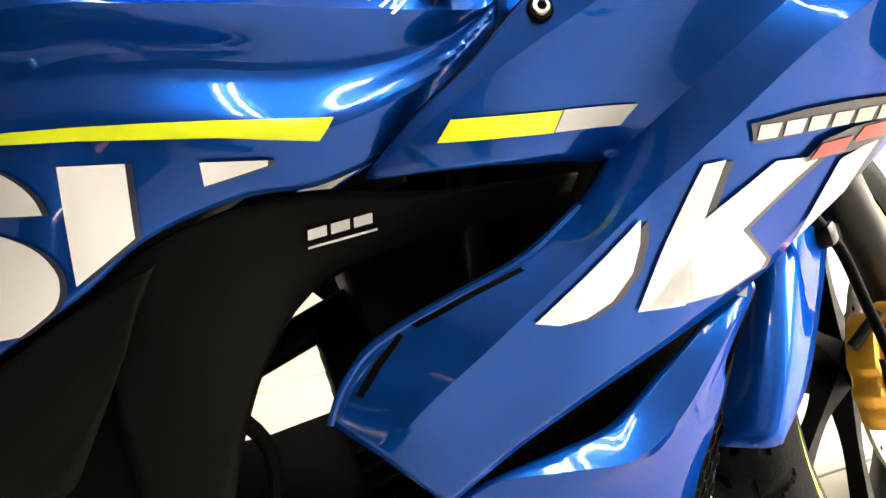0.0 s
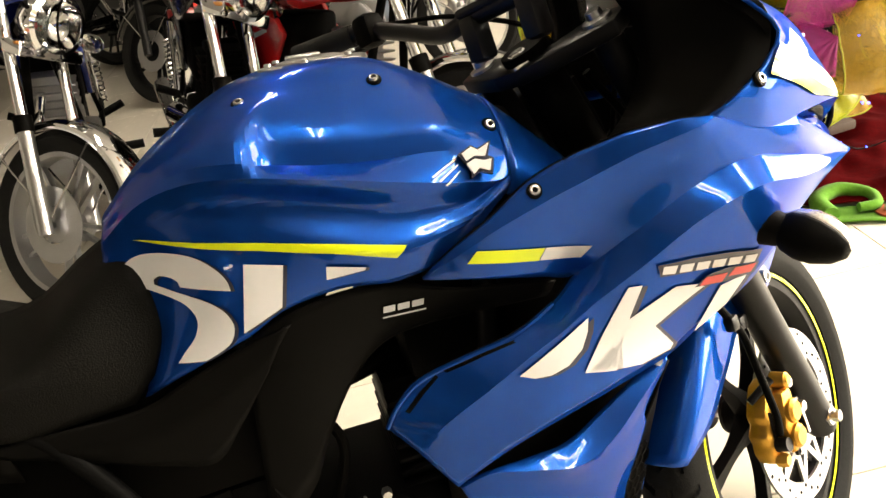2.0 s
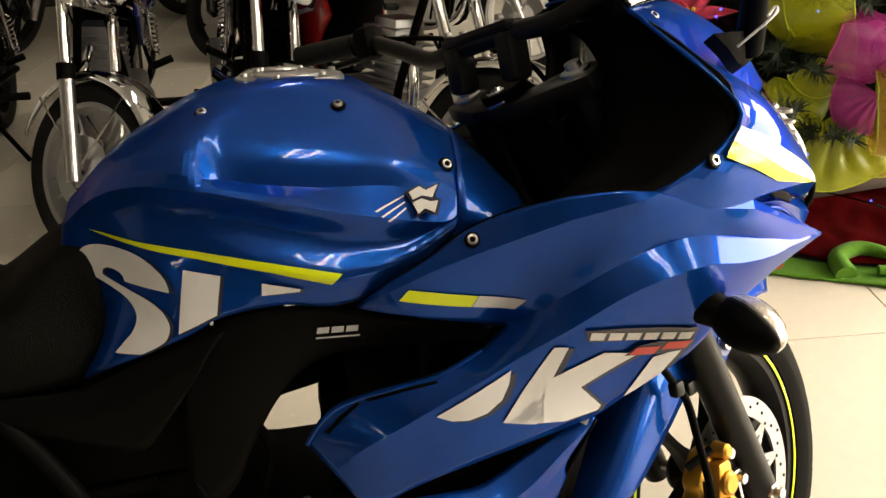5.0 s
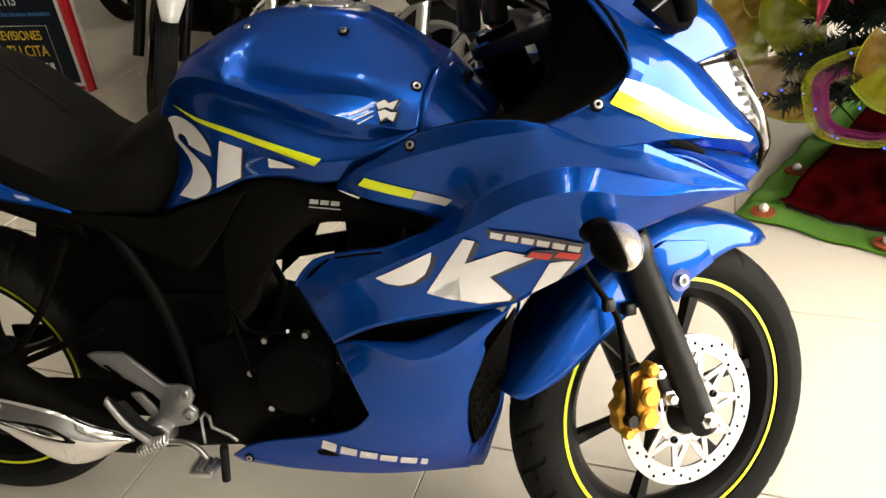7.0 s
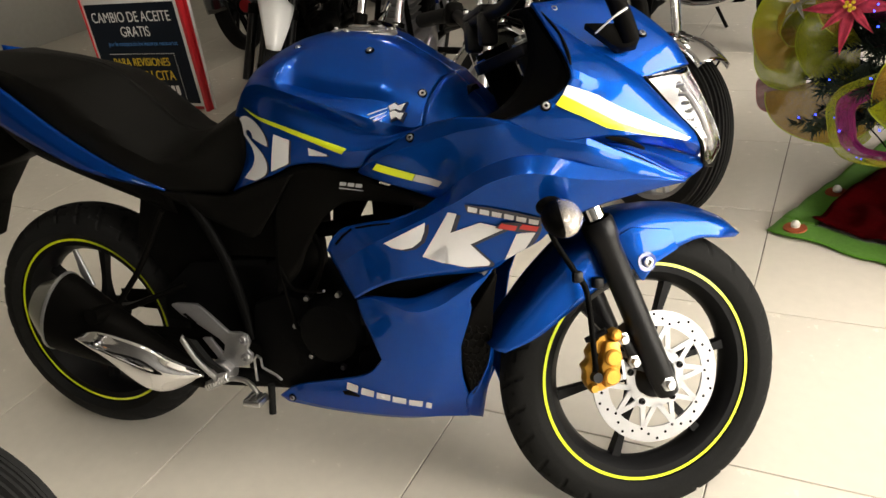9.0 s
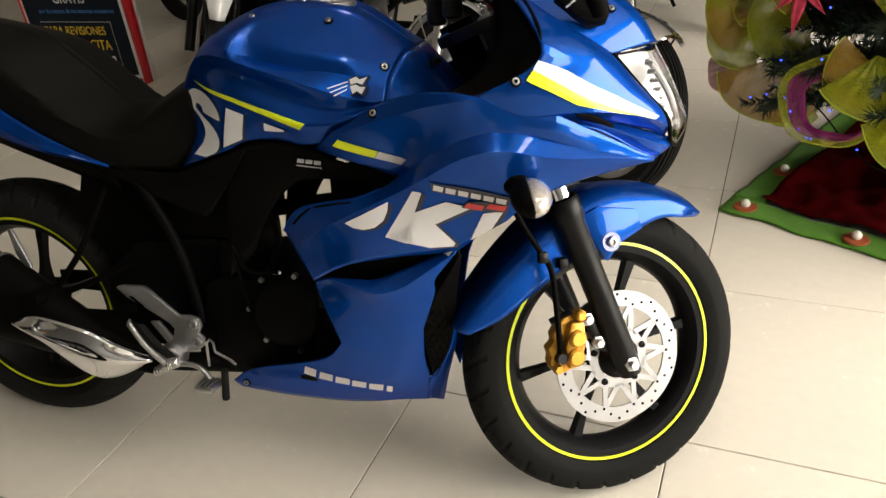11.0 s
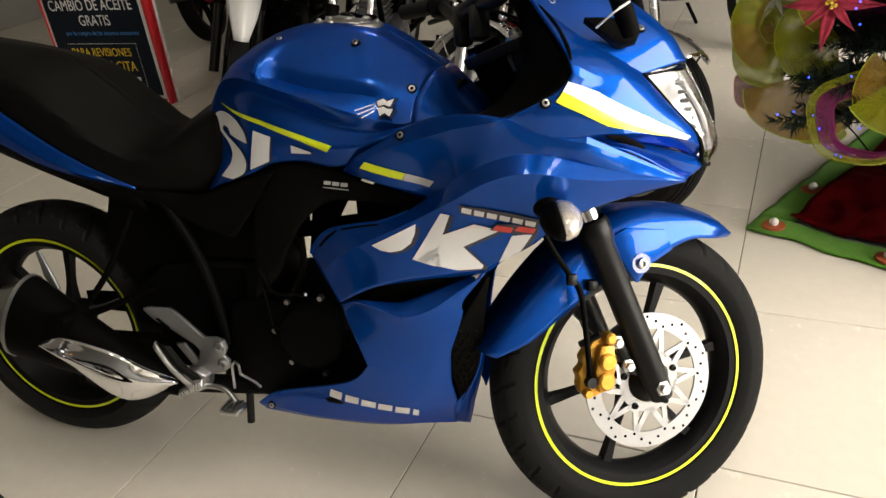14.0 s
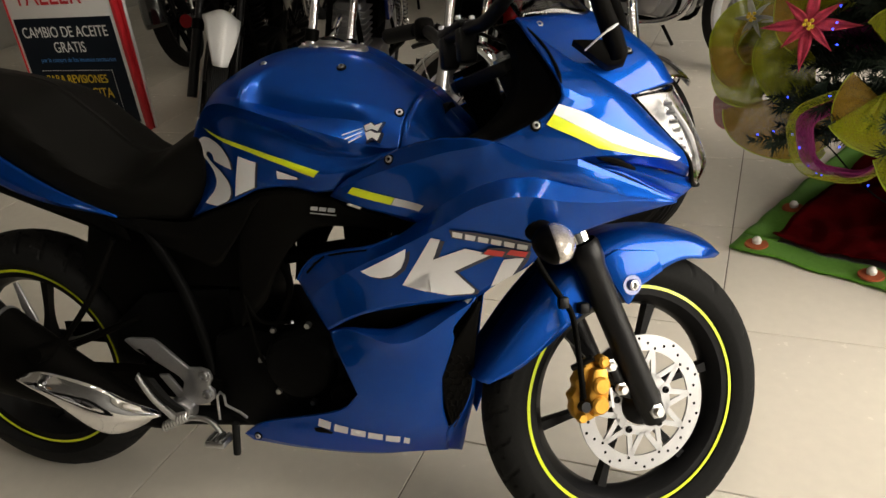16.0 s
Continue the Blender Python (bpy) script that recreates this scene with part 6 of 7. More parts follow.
def ribbon(at, out, size, width, colour, twist=0.0):
    """A puffed loop of mesh ribbon standing out from the tree, with a rolled rim."""
    out = Vector(out).normalized()
    side = out.cross(Vector((0, 0, 1))).normalized()
    up = side.cross(out)
    r = Matrix.Rotation(twist, 3, out)
    side, up = r @ side, r @ up
    nu, nv = 28, 8
    rows = []
    for i in range(nu + 1):
        a = -math.pi + 2 * math.pi * i / nu
        rad = size * (0.50 + 0.06 * math.sin(3 * a + size * 40))
        base = Vector(at) + out * (size * 0.55 + math.cos(a) * rad * 0.95) + up * math.sin(a) * rad * (0.9 + 0.1 * math.cos(2 * a))
        row = []
        for j in range(nv + 1):
            v = j / nv - 0.5
            puff = (0.25 - v * v) * size * 0.35
            pinch = 0.35 + 0.65 * (0.5 + 0.5 * math.cos(a)) ** 0.5
            row.append(base + side * v * width * pinch + (out * math.cos(a) + up * math.sin(a)) * puff + up * 0.006 * math.sin(9 * a + 7 * v))
        rows.append(row)
    bm = bmesh.new()
    vs = grid_faces(bm, rows)
    bmesh.ops.recalc_face_normals(bm, faces=bm.faces)
    ob = part("ribbon_loop", bm, NET[colour], tree, colour + " mesh ribbon loop")
    for j in (0, nv):
        part("ribbon_rim", tube([r0[j] for r0 in rows], 0.0022, 5), NET_RIM[colour], ob)
    return ob


NET_RIM = {k: material(k + "_ribbon_rim", c, 0.4) for k, c in {"lime": (0.34, 0.42, 0.02), "gold": (0.30, 0.34, 0.03), "magenta": (0.45, 0.04, 0.22), "pink": (0.4, 0.14, 0.16)}.items()}
LOOPS = [
    # place on the tree (height, bearing, reach), size, colour
    (0.60, 196, 0.58, 0.20, "lime"), (0.50, 203, 0.60, 0.20, "gold"), (0.46, 188, 0.60, 0.16, "pink"), (0.44, 213, 0.58, 0.24, "gold"), (0.56, 216, 0.56, 0.20, "lime"),
    (0.66, 207, 0.50, 0.18, "gold"), (0.36, 232, 0.56, 0.26, "lime"), (0.38, 230, 0.62, 0.15, "magenta"), (0.47, 240, 0.56, 0.20, "lime"), (0.52, 252, 0.54, 0.22, "gold"),
    (0.64, 243, 0.48, 0.17, "magenta"), (0.74, 232, 0.46, 0.18, "lime"), (0.78, 205, 0.46, 0.20, "gold"), (0.82, 190, 0.46, 0.20, "lime"), (0.72, 182, 0.50, 0.20, "lime"),
    (0.90, 215, 0.42, 0.20, "magenta"), (0.95, 198, 0.40, 0.22, "lime"), (0.98, 235, 0.38, 0.20, "gold"), (0.86, 250, 0.44, 0.20, "lime"), (0.60, 265, 0.52, 0.20, "lime"),
    (0.48, 274, 0.58, 0.22, "gold"), (0.78, 272, 0.46, 0.20, "magenta"), (1.08, 180, 0.36, 0.22, "gold"), (1.12, 222, 0.34, 0.22, "lime"), (1.05, 258, 0.36, 0.20, "pink"),
    (0.62, 172, 0.56, 0.20, "gold"), (0.52, 160, 0.60, 0.20, "lime"), (0.90, 165, 0.42, 0.20, "pink"), (1.25, 200, 0.30, 0.20, "lime"), (1.25, 240, 0.30, 0.20, "gold"),
]
LOOPS = [q for q in LOOPS if q[0] > 0.80 or (q[1] > 228 and q[0] > 0.50) or q[1] < 175]


def lobe(pinch, tip, spread, colour, layers=2):
    """A gathered fan of mesh ribbon, puffed between a front and a back layer, with a bright rolled rim."""
    pinch, tip = Vector(pinch) - TREE.translation, Vector(tip) - TREE.translation
    d = tip - pinch
    L = d.length
    d.normalize()
    n = Vector((-0.25, -0.90, 0.35))
    n = (n - d * n.dot(d)).normalized()
    side = d.cross(n)
    nu, nv = 40, 12
    bm = bmesh.new()
    rim = []
    for sgn in ((1, -0.6) if layers == 2 else (1,)):
        rows = []
        for i in range(nu + 1):
            u = 2 * i / nu - 1
            th = radians(spread) * u * 1.5
            row = []
            for j in range(nv + 1):
                v = j / nv
                r = v * L * (1.02 - 0.10 * u * u + 0.03 * math.sin(5 * u + spread))
                puff = sgn * L * 0.30 * (v ** 0.7) * (1.001 - v) ** 0.5 * (1 - u * u) ** 0.5
                crease = L * 0.022 * math.sin(17 * u + 3 * v + spread) * (1 - v) * v * 4 + L * 0.012 * noise.noise(Vector((u * 6, v * 5, spread)))
                row.append(pinch + (d * math.cos(th) + side * math.sin(th)) * r + n * (puff + crease))
            rows.append(row)
            if sgn == 1:
                rim.append(row[-1])
        grid_faces(bm, rows)
    bmesh.ops.recalc_face_normals(bm, faces=bm.faces)
    ob = part("ribbon_loop", bm, NET[colour], tree, colour + " mesh ribbon loop")
    part("ribbon_rim", tube(rim, 0.0020, 5), NET_RIM["lime" if colour == "gold" else colour], ob)
    return ob


for pinch, tip, spread, colour in (
        ((1.054, 1.504, 0.587), (0.943, 1.529, 0.645), 55, "lime"), ((1.082, 1.508, 0.559), (0.927, 1.490, 0.522), 42, "gold"), ((1.094, 1.490, 0.515), (0.953, 1.470, 0.427), 40, "lime"),
        ((1.240, 1.400, 0.545), (1.066, 1.390, 0.492), 50, "lime"), ((1.056, 1.480, 0.373), (0.955, 1.470, 0.325), 28, "pink"), ((1.163, 1.420, 0.420), (1.140, 1.340, 0.225), 48, "gold"),
        ((1.241, 1.518, 0.310), (1.233, 1.461, 0.160), 24, "lime"), ((1.360, 1.005, 0.520), (1.245, 1.000, 0.443), 52, "gold"), ((1.30, 1.45, 0.568), (1.37, 1.44, 0.70), 50, "magenta"),
        ((1.177, 1.500, 0.610), (1.084, 1.520, 0.710), 50, "lime"), ((1.25, 1.30, 0.72), (1.10, 1.30, 0.80), 50, "gold"), ((1.33, 1.20, 0.80), (1.24, 1.12, 0.93), 50, "lime"), ((1.40, 1.05, 0.62), (1.44, 0.96, 0.76), 48, "lime"),
        ((1.350, 1.001, 0.563), (1.358, 0.930, 0.404), 40, "lime"), ((1.448, 0.969, 0.608), (1.451, 0.933, 0.516), 45, "lime"), ((1.479, 0.901, 0.475), (1.443, 0.834, 0.292), 38, "lime"), ((1.546, 0.846, 0.533), (1.457, 0.889, 0.482), 40, "magenta"), ((1.591, 0.851, 0.419), (1.536, 0.841, 0.318), 38, "gold")):
    lobe(pinch, tip, spread, colour)

# the big open loop: a magenta band with wide lime edges
hoop = Matrix.Translation(Vector((1.275, 1.060, 0.405)) - TREE.translation) @ Vector((-0.45, -0.80, 0.40)).to_track_quat("Z", "Y").to_matrix().to_4x4()


def band(r0, r1, z0, z1):
    rows = []
    for i in range(61):
        a = 2 * math.pi * i / 60
        row = []
        for j in range(9):
            v = j / 8
            r = r0 + (r1 - r0) * v + 0.012 * math.sin(math.pi * v) + 0.004 * math.sin(5 * a) + 0.003 * noise.noise(Vector((a * 3, v * 4, 2)))
            row.append(hoop @ Vector((r * 1.15 * math.cos(a), r * math.sin(a), z0 + (z1 - z0) * v + 0.006 * math.sin(3 * a))))
        rows.append(row)
    bm = bmesh.new()
    grid_faces(bm, rows)
    return bm


ring = part("ribbon_loop", band(0.092, 0.112, -0.05, 0.035), NET["magenta"], tree, "large open magenta mesh ribbon loop")
part("ribbon_edge", band(0.112, 0.128, 0.030, 0.045), NET["lime"], ring, "lime edge of the loop")
part("ribbon_edge", band(0.088, 0.096, -0.055, -0.045), NET_RIM["magenta"], ring, "rolled magenta edge")
for z, b, reach, size, colour in LOOPS:
    a = radians(b)
    ribbon((reach * math.cos(a), reach * math.sin(a), z), (math.cos(a), math.sin(a), rng.uniform(-0.25, 0.15)), size, size * rng.uniform(0.75, 1.0), colour, rng.uniform(-0.7, 0.7))

GLITTER = material("red_glitter", (0.55, 0.05, 0.10), 0.32, 0.5, vary=0.6, scale=260, bump=0.8, bump_scale=700)
SILVERLEAF = material("silver_glitter", (0.42, 0.43, 0.38), 0.4, 0.4, vary=0.4, scale=200, bump=0.6, bump_scale=600)


def flower(at, face, size, mat, label, petals=8):
    fl = thing("poinsettia", label, "flower", Matrix.Translation(at) @ Vector(face).to_track_quat("Z", "Y").to_matrix().to_4x4(), group="tree flowers")
    for i in range(petals):
        L = size * (1.0 if i % 2 == 0 else 0.72)
        rows = []
        for k in range(9):
            t = k / 8
            w = 0.15 * L * math.sin(math.pi * (0.08 + 0.92 * t) ** 0.8) * (1 - 0.35 * t)
            zc = 0.05 * size + L * 0.28 * t * (1 - t) - L * 0.18 * t * t
            rows.append([(L * t, -w, zc + 0.02 * size), (L * t, -w * 0.5, zc + 0.003), (L * t, 0, zc - 0.006), (L * t, w * 0.5, zc + 0.003), (L * t, w, zc + 0.02 * size)])
        b = bmesh.new()
        grid_faces(b, rows)
        part("petal", b, mat, fl, m=pose(0, 0, 0.01 * (i % 2), 0, 0, 360 / petals * i + 6 * math.sin(i * 5)), solid=0.002)
    for i in range(6):
        a = i * 2.4
        part("flower_bud", knob(pose(0.012 * math.cos(a) * (i > 0), 0.012 * math.sin(a) * (i > 0), 0.035, -90, 0, 0), [(0.0001, -0.010), (0.005, -0.008), (0.006, 0.0), (0.003, 0.006)], 8), SIGNYELLOW, fl)
    return fl


flower((1.164, 1.150, 0.715), (-0.25, -0.85, 0.25), 0.135, GLITTER, "red glitter poinsettia flower on the tree")
flower((1.55, 0.98, 0.82), (-0.2, -0.9, 0.3), 0.14, GLITTER, "red glitter poinsettia flower on the tree")
flower((1.055, 1.46, 0.665), (-0.4, -0.8, 0.4), 0.09, SILVERLEAF, "silver grey glitter leaf spray on the tree", 6)
flower((1.40, 1.08, 1.05), (-0.4, -0.8, 0.3), 0.14, GLITTER, "red glitter poinsettia flower on the tree")
LED = glow("blue_led", (0.02, 0.05, 1.0), 7.0)
bulb = bmesh.new()
bmesh.ops.create_icosphere(bulb, subdivisions=1, radius=0.0032)
led_mesh = bpy.data.meshes.new("led")
bulb.to_mesh(led_mesh)
bulb.free()
led_mesh.materials.append(LED)
for x, y, z in ((1.217, 1.076, 0.735), (1.211, 1.085, 0.715), (1.223, 1.066, 0.677), (1.223, 1.066, 0.531), (1.122, 1.310, 0.335), (1.256, 1.018, 0.395), (1.199, 1.107, 0.299), (1.218, 1.074, 0.289), (1.228, 1.059, 0.289)):
    o = new("led_bulb", led_mesh)
    o.parent, o.matrix_basis = tree, pose(x - 1.78, y - 1.42, z)
for k in range(14):
    z = rng.uniform(0.34, 1.1)
    a = radians(rng.uniform(170, 285))
    rad = 0.80 * (1 - z / 2.2) + rng.uniform(-0.04, 0.06)
    o = new("led_bulb", led_mesh)
    o.parent, o.matrix_basis = tree, pose(rad * math.cos(a), rad * math.sin(a), z)
wire = [(-0.62 + 0.10 * i, -0.16 - 0.05 * i + 0.06 * math.sin(i * 2.1), 0.34 - 0.05 * min(i, 4) + 0.03 * math.sin(i * 1.7)) for i in range(8)]
part("light_cord", tube(wire, 0.0025, 6, 60), BLACK, tree, "dark twisted light cord")
for i in range(7):
    o = new("led_bulb", led_mesh)
    o.parent, o.matrix_basis = tree, pose(wire[i][0] + 0.01, wire[i][1] - 0.01, wire[i][2] + 0.006)
# ---- the other motorcycles ----
def small_wheel(name, parent, m, R, half, rim_mat, spokes, label):
    wh = new(name)
    wh.parent, wh.matrix_basis, wh["label"] = parent, m, label
    rr = R - 0.075
    prof = [(rr, -half * 0.75), (rr + 0.02, -half), (R - 0.030, -half * 1.02)]
    for k in range(-4, 5):
        y = half * 0.21 * k
        lift = R - 0.022 * (abs(k) / 4) ** 2.2
        prof += [(lift - 0.004, y - half * 0.085), (lift, y - half * 0.07), (lift, y + half * 0.07), (lift - 0.004, y + half * 0.085)]
    prof += [(R - 0.030, half * 1.02), (rr + 0.02, half), (rr, half * 0.75)]
    part("tyre", revolve(prof, 64), OLD_RUBBER, wh, "black ribbed tyre")
    part("rim", revolve([(rr + 0.006, -half * 0.8), (rr - 0.012, -half * 0.7), (rr - 0.02, 0), (rr - 0.012, half * 0.7), (rr + 0.006, half * 0.8), (rr - 0.004, 0)], 56, close=True), rim_mat, wh, "bright rim")
    part("hub", revolve([(0.01, -0.06), (0.055, -0.055), (0.06, -0.03), (0.04, -0.01), (0.04, 0.03), (0.06, 0.05), (0.01, 0.055)], 24), rim_mat, wh, "hub")
    for i in range(spokes):
        a = 360 / spokes * i
        for s in (-1, 1):
            part("spoke", loft([[(0.04, -0.012, s * 0.012 + 0.006), (rr - 0.012, -0.010, s * 0.035 + 0.005)], [(0.04, 0.012, s * 0.012 + 0.006), (rr - 0.012, 0.010, s * 0.035 + 0.005)], [(0.04, 0.012, s * 0.012 - 0.006), (rr - 0.012, 0.010, s * 0.035 - 0.005)], [(0.04, -0.012, s * 0.012 - 0.006), (rr - 0.012, -0.010, s * 0.035 - 0.005)], [(0.04, -0.012, s * 0.012 + 0.006), (rr - 0.012, -0.010, s * 0.035 + 0.005)]], 3, 1, sharp=(1, 2, 3)), rim_mat, wh, m=pose(0, 0, 0, 0, -a, 0))
    return wh


def commuter(label, m, paint, guard_mat, rim_mat, headlight=True, high_guard=False, steer=42.0, fork_mat=None, engine_mat=None, guard_from=28):
    """A roadster: fork and front wheel turned left on the side stand; x ahead, the front axle over the origin."""
    fork_mat, engine_mat = fork_mat or CHROME, engine_mat or ALU
    b = thing("motorcycle", label, "motorcycle", m @ pose(0, 0, 0, -9, 0, 0), group="parked motorcycles")
    R = 0.30
    ax = Vector((-math.sin(radians(26)), 0, math.cos(radians(26))))
    st = Matrix.Translation((0, 0, R)) @ Matrix.Rotation(radians(steer), 4, ax)
    small_wheel("front_wheel", b, st, R, 0.045, rim_mat, 5, "front wheel")
    small_wheel("rear_wheel", b, pose(-1.27, 0, R), R, 0.055, rim_mat, 5, "rear wheel")
    f = new("front_fork")
    f.parent, f.matrix_basis, f["label"] = b, st, "telescopic front fork"
    for s in (-1, 1):
        y = s * 0.095
        p = lambda d: Vector((0.0, y, 0)) + ax * d
        part("fork_slider", tube([p(-0.03), p(0.30)], 0.024, 14), STEEL if fork_mat is CHROME else FORKBLACK, f, "fork slider")
        part("dust_boot", tube([p(0.29), p(0.34)], 0.029, 14), BLACK, f, "black dust boot")
        part("fork_tube", tube([p(0.34), p(0.74)], 0.018, 14), fork_mat, f, "bright fork tube")
        ind = tube([p(0.62) + Vector((0.02, s * 0.02, 0)), p(0.62) + Vector((0.03, s * 0.09, 0))], 0.009, 8)
        part("indicator_arm", ind, CHROME, f)
        part("indicator", knob(Matrix.Translation(p(0.62) + Vector((0.035, s * 0.11, 0))) @ pose(0, 0, 0, 0, 0, 90), [(0.0001, -0.045), (0.02, -0.04), (0.030, -0.02), (0.032, 0.01), (0.02, 0.03), (0.0001, 0.035)], 16), ORANGE if s < 0 else CLEAR, f, "indicator lens")
    c = ax * 0.56
    part("lower_yoke", block(-0.03, 0.05, -0.12, 0.12, -0.02, 0.025, 0.008), CHROME if fork_mat is CHROME else BLACK, f, "front yoke cover", m=Matrix.Translation(c + Vector((0.03, 0, 0))))
    part("top_yoke", block(-0.03, 0.03, -0.12, 0.12, -0.012, 0.012, 0.006), BLACK, f, m=Matrix.Translation(ax * 0.74))
    part("handlebar", tube([ax * 0.78 + Vector((-0.16, -0.36, 0.06)), ax * 0.78 + Vector((-0.06, -0.24, 0.09)), ax * 0.76 + Vector((0, -0.08, 0.0)), ax * 0.76 + Vector((0, 0.08, 0.0)), ax * 0.78 + Vector((-0.06, 0.24, 0.09)), ax * 0.78 + Vector((-0.16, 0.36, 0.06))], 0.011, 10, 40), CHROME if fork_mat is CHROME else FORKBLACK, f, "handlebar")
    for s in (-1, 1):
        part("grip", tube([ax * 0.78 + Vector((-0.11, s * 0.29, 0.08)), ax * 0.78 + Vector((-0.17, s * 0.385, 0.055))], 0.017, 12), OLD_RUBBER, f, "black grip")
        part("mirror_stalk", tube([ax * 0.78 + Vector((-0.07, s * 0.24, 0.09)), ax * 0.78 + Vector((-0.08, s * 0.30, 0.24))], 0.006, 8), BLACK, f)
        part("mirror_head", slab([(-0.06, -0.035), (0.06, -0.035), (0.07, 0.0), (0.05, 0.04), (-0.05, 0.04), (-0.07, 0.0)], -0.012, 0.012, 0.008), BLACK, f, "black mirror", m=Matrix.Translation(ax * 0.78 + Vector((-0.08, s * 0.32, 0.27))) @ pose(0, 0, 0, 0, 0, 90))
    if headlight:
        hl = new("headlight")
        hl.parent, hl.matrix_basis, hl["label"] = f, Matrix.Translation(ax * 0.66 + Vector((0.10, 0, 0.0))), "round chrome headlight"
        part("bucket", knob(pose(0, 0, 0, 0, 0, -90), [(0.0001, -0.09), (0.05, -0.085), (0.085, -0.05), (0.095, 0.0), (0.098, 0.02)], 32), CHROME, hl, "chrome bucket")
        part("bezel", knob(pose(0, 0, 0, 0, 0, -90), [(0.088, 0.02), (0.100, 0.016), (0.102, 0.030), (0.088, 0.036)], 32), CHROME, hl, "chrome bezel ring")
        part("reflector", knob(pose(0, 0, 0, 0, 0, -90), [(0.0001, -0.03), (0.05, -0.015), (0.087, 0.02)], 32), CHROME, hl)
        part("lens", knob(pose(0, 0, 0, 0, 0, -90), [(0.088, 0.030), (0.06, 0.042), (0.0001, 0.048)], 32), CLEAR, hl, "clear lens")
    else:
        part("headlight_cowl", loft([[(0.0, 0.09, 0.10), (0.10, 0.07, 0.06), (0.13, 0.0, 0.05)], [(0.02, 0.11, 0.0), (0.12, 0.08, -0.01), (0.16, 0.0, -0.02)], [(0.02, 0.08, -0.10), (0.08, 0.05, -0.13), (0.10, 0.0, -0.14)]], 12, 4), paint, f, "headlight cowl", m=Matrix.Translation(ax * 0.70), solid=0.01)
        part("headlight_cowl", loft([[(0.0, 0.09, 0.10), (0.10, 0.07, 0.06), (0.13, 0.0, 0.05)], [(0.02, 0.11, 0.0), (0.12, 0.08, -0.01), (0.16, 0.0, -0.02)], [(0.02, 0.08, -0.10), (0.08, 0.05, -0.13), (0.10, 0.0, -0.14)]], 12, 4, mirror=True), paint, f, "headlight cowl", m=Matrix.Translation(ax * 0.70), solid=0.01)
    if high_guard:
        part("front_mudguard", loft([[(0.30, 0.03, 0.24), (0.24, 0.060, 0.33), (0.10, 0.080, 0.375), (-0.04, 0.085, 0.355), (-0.18, 0.06, 0.27)], [(0.325, 0.0, 0.245), (0.26, 0.0, 0.355), (0.11, 0.0, 0.415), (-0.04, 0.0, 0.395), (-0.20, 0.0, 0.30)], [(0.30, -0.03, 0.24), (0.24, -0.060, 0.33), (0.10, -0.080, 0.375), (-0.04, -0.085, 0.355), (-0.18, -0.06, 0.27)]], 24, 5), guard_mat, f, "drooping white beak mudguard", solid=0.006)
    elif guard_mat:
        g = revolve([(R - 0.005, -0.060), (R + 0.012, -0.057), (R + 0.024, -0.040), (R + 0.030, 0.0), (R + 0.024, 0.040), (R + 0.012, 0.057), (R - 0.005, 0.060)], 40, arc=(radians(guard_from), radians(178)))
        part("front_mudguard", g, guard_mat, f, "curved front mudguard", solid=0.003)
        for s in (-1, 1):
            part("guard_stay", tube([(0, s * 0.075, 0.02), (0.10, s * 0.072, R - 0.02)], 0.004, 6), CHROME, f)
            part("guard_stay", tube([(0, s * 0.075, 0.02), (-0.26, s * 0.072, 0.16)], 0.004, 6), CHROME, f)
    T = [[(-0.78, 0.09, 0.74), (-0.62, 0.13, 0.745), (-0.42, 0.12, 0.78), (-0.30, 0.07, 0.86)], [(-0.78, 0.10, 0.80), (-0.62, 0.145, 0.85), (-0.42, 0.135, 0.88), (-0.30, 0.08, 0.92)], [(-0.78, 0.06, 0.85), (-0.62, 0.09, 0.93), (-0.42, 0.08, 0.955), (-0.30, 0.05, 0.94)], [(-0.78, 0.0, 0.855), (-0.62, 0.0, 0.945), (-0.42, 0.0, 0.965), (-0.30, 0.0, 0.95)]]
    part("fuel_tank", join(loft(T, 20, 4), loft(T, 20, 4, mirror=True)), paint, b, "painted fuel tank", solid=0.004)
    S = [[(-1.50, 0.10, 0.80), (-1.15, 0.12, 0.74), (-0.76, 0.09, 0.76)], [(-1.50, 0.12, 0.85), (-1.15, 0.14, 0.79), (-0.76, 0.10, 0.80)], [(-1.50, 0.08, 0.88), (-1.15, 0.10, 0.83), (-0.76, 0.06, 0.84)], [(-1.50, 0.0, 0.885), (-1.15, 0.0, 0.835), (-0.76, 0.0, 0.85)]]
    part("seat", join(loft(S, 20, 4), loft(S, 20, 4, mirror=True)), LEATHER, b, "black seat", solid=0.006)
    part("rear_mudguard", revolve([(R + 0.02, -0.075), (R + 0.04, -0.05), (R + 0.045, 0), (R + 0.04, 0.05), (R + 0.02, 0.075)], 30, arc=(radians(40), radians(180))), (guard_mat or BLACK) if not high_guard else BLACK, b, "rear mudguard", m=pose(-1.27, 0, R + 0.05), solid=0.003)
    for s in (-1, 1):
        part("side_panel", slab([(-1.05, 0.70), (-0.80, 0.74), (-0.74, 0.66), (-0.84, 0.52), (-0.98, 0.55)], s * 0.11 - 0.012, s * 0.11 + 0.012, 0.008), paint, b, "painted side panel")
        part("panel_bar", slab([(-0.97, 0.64), (-0.83, 0.68), (-0.83, 0.665), (-0.97, 0.625)], s * 0.1235 - 0.0006, s * 0.1235 + 0.0006), SILVER_VINYL, b)
        part("rear_shock", tube([(-1.22, s * 0.13, 0.36), (-1.10, s * 0.12, 0.68)], 0.012, 10), CHROME, b, "chrome rear shock")
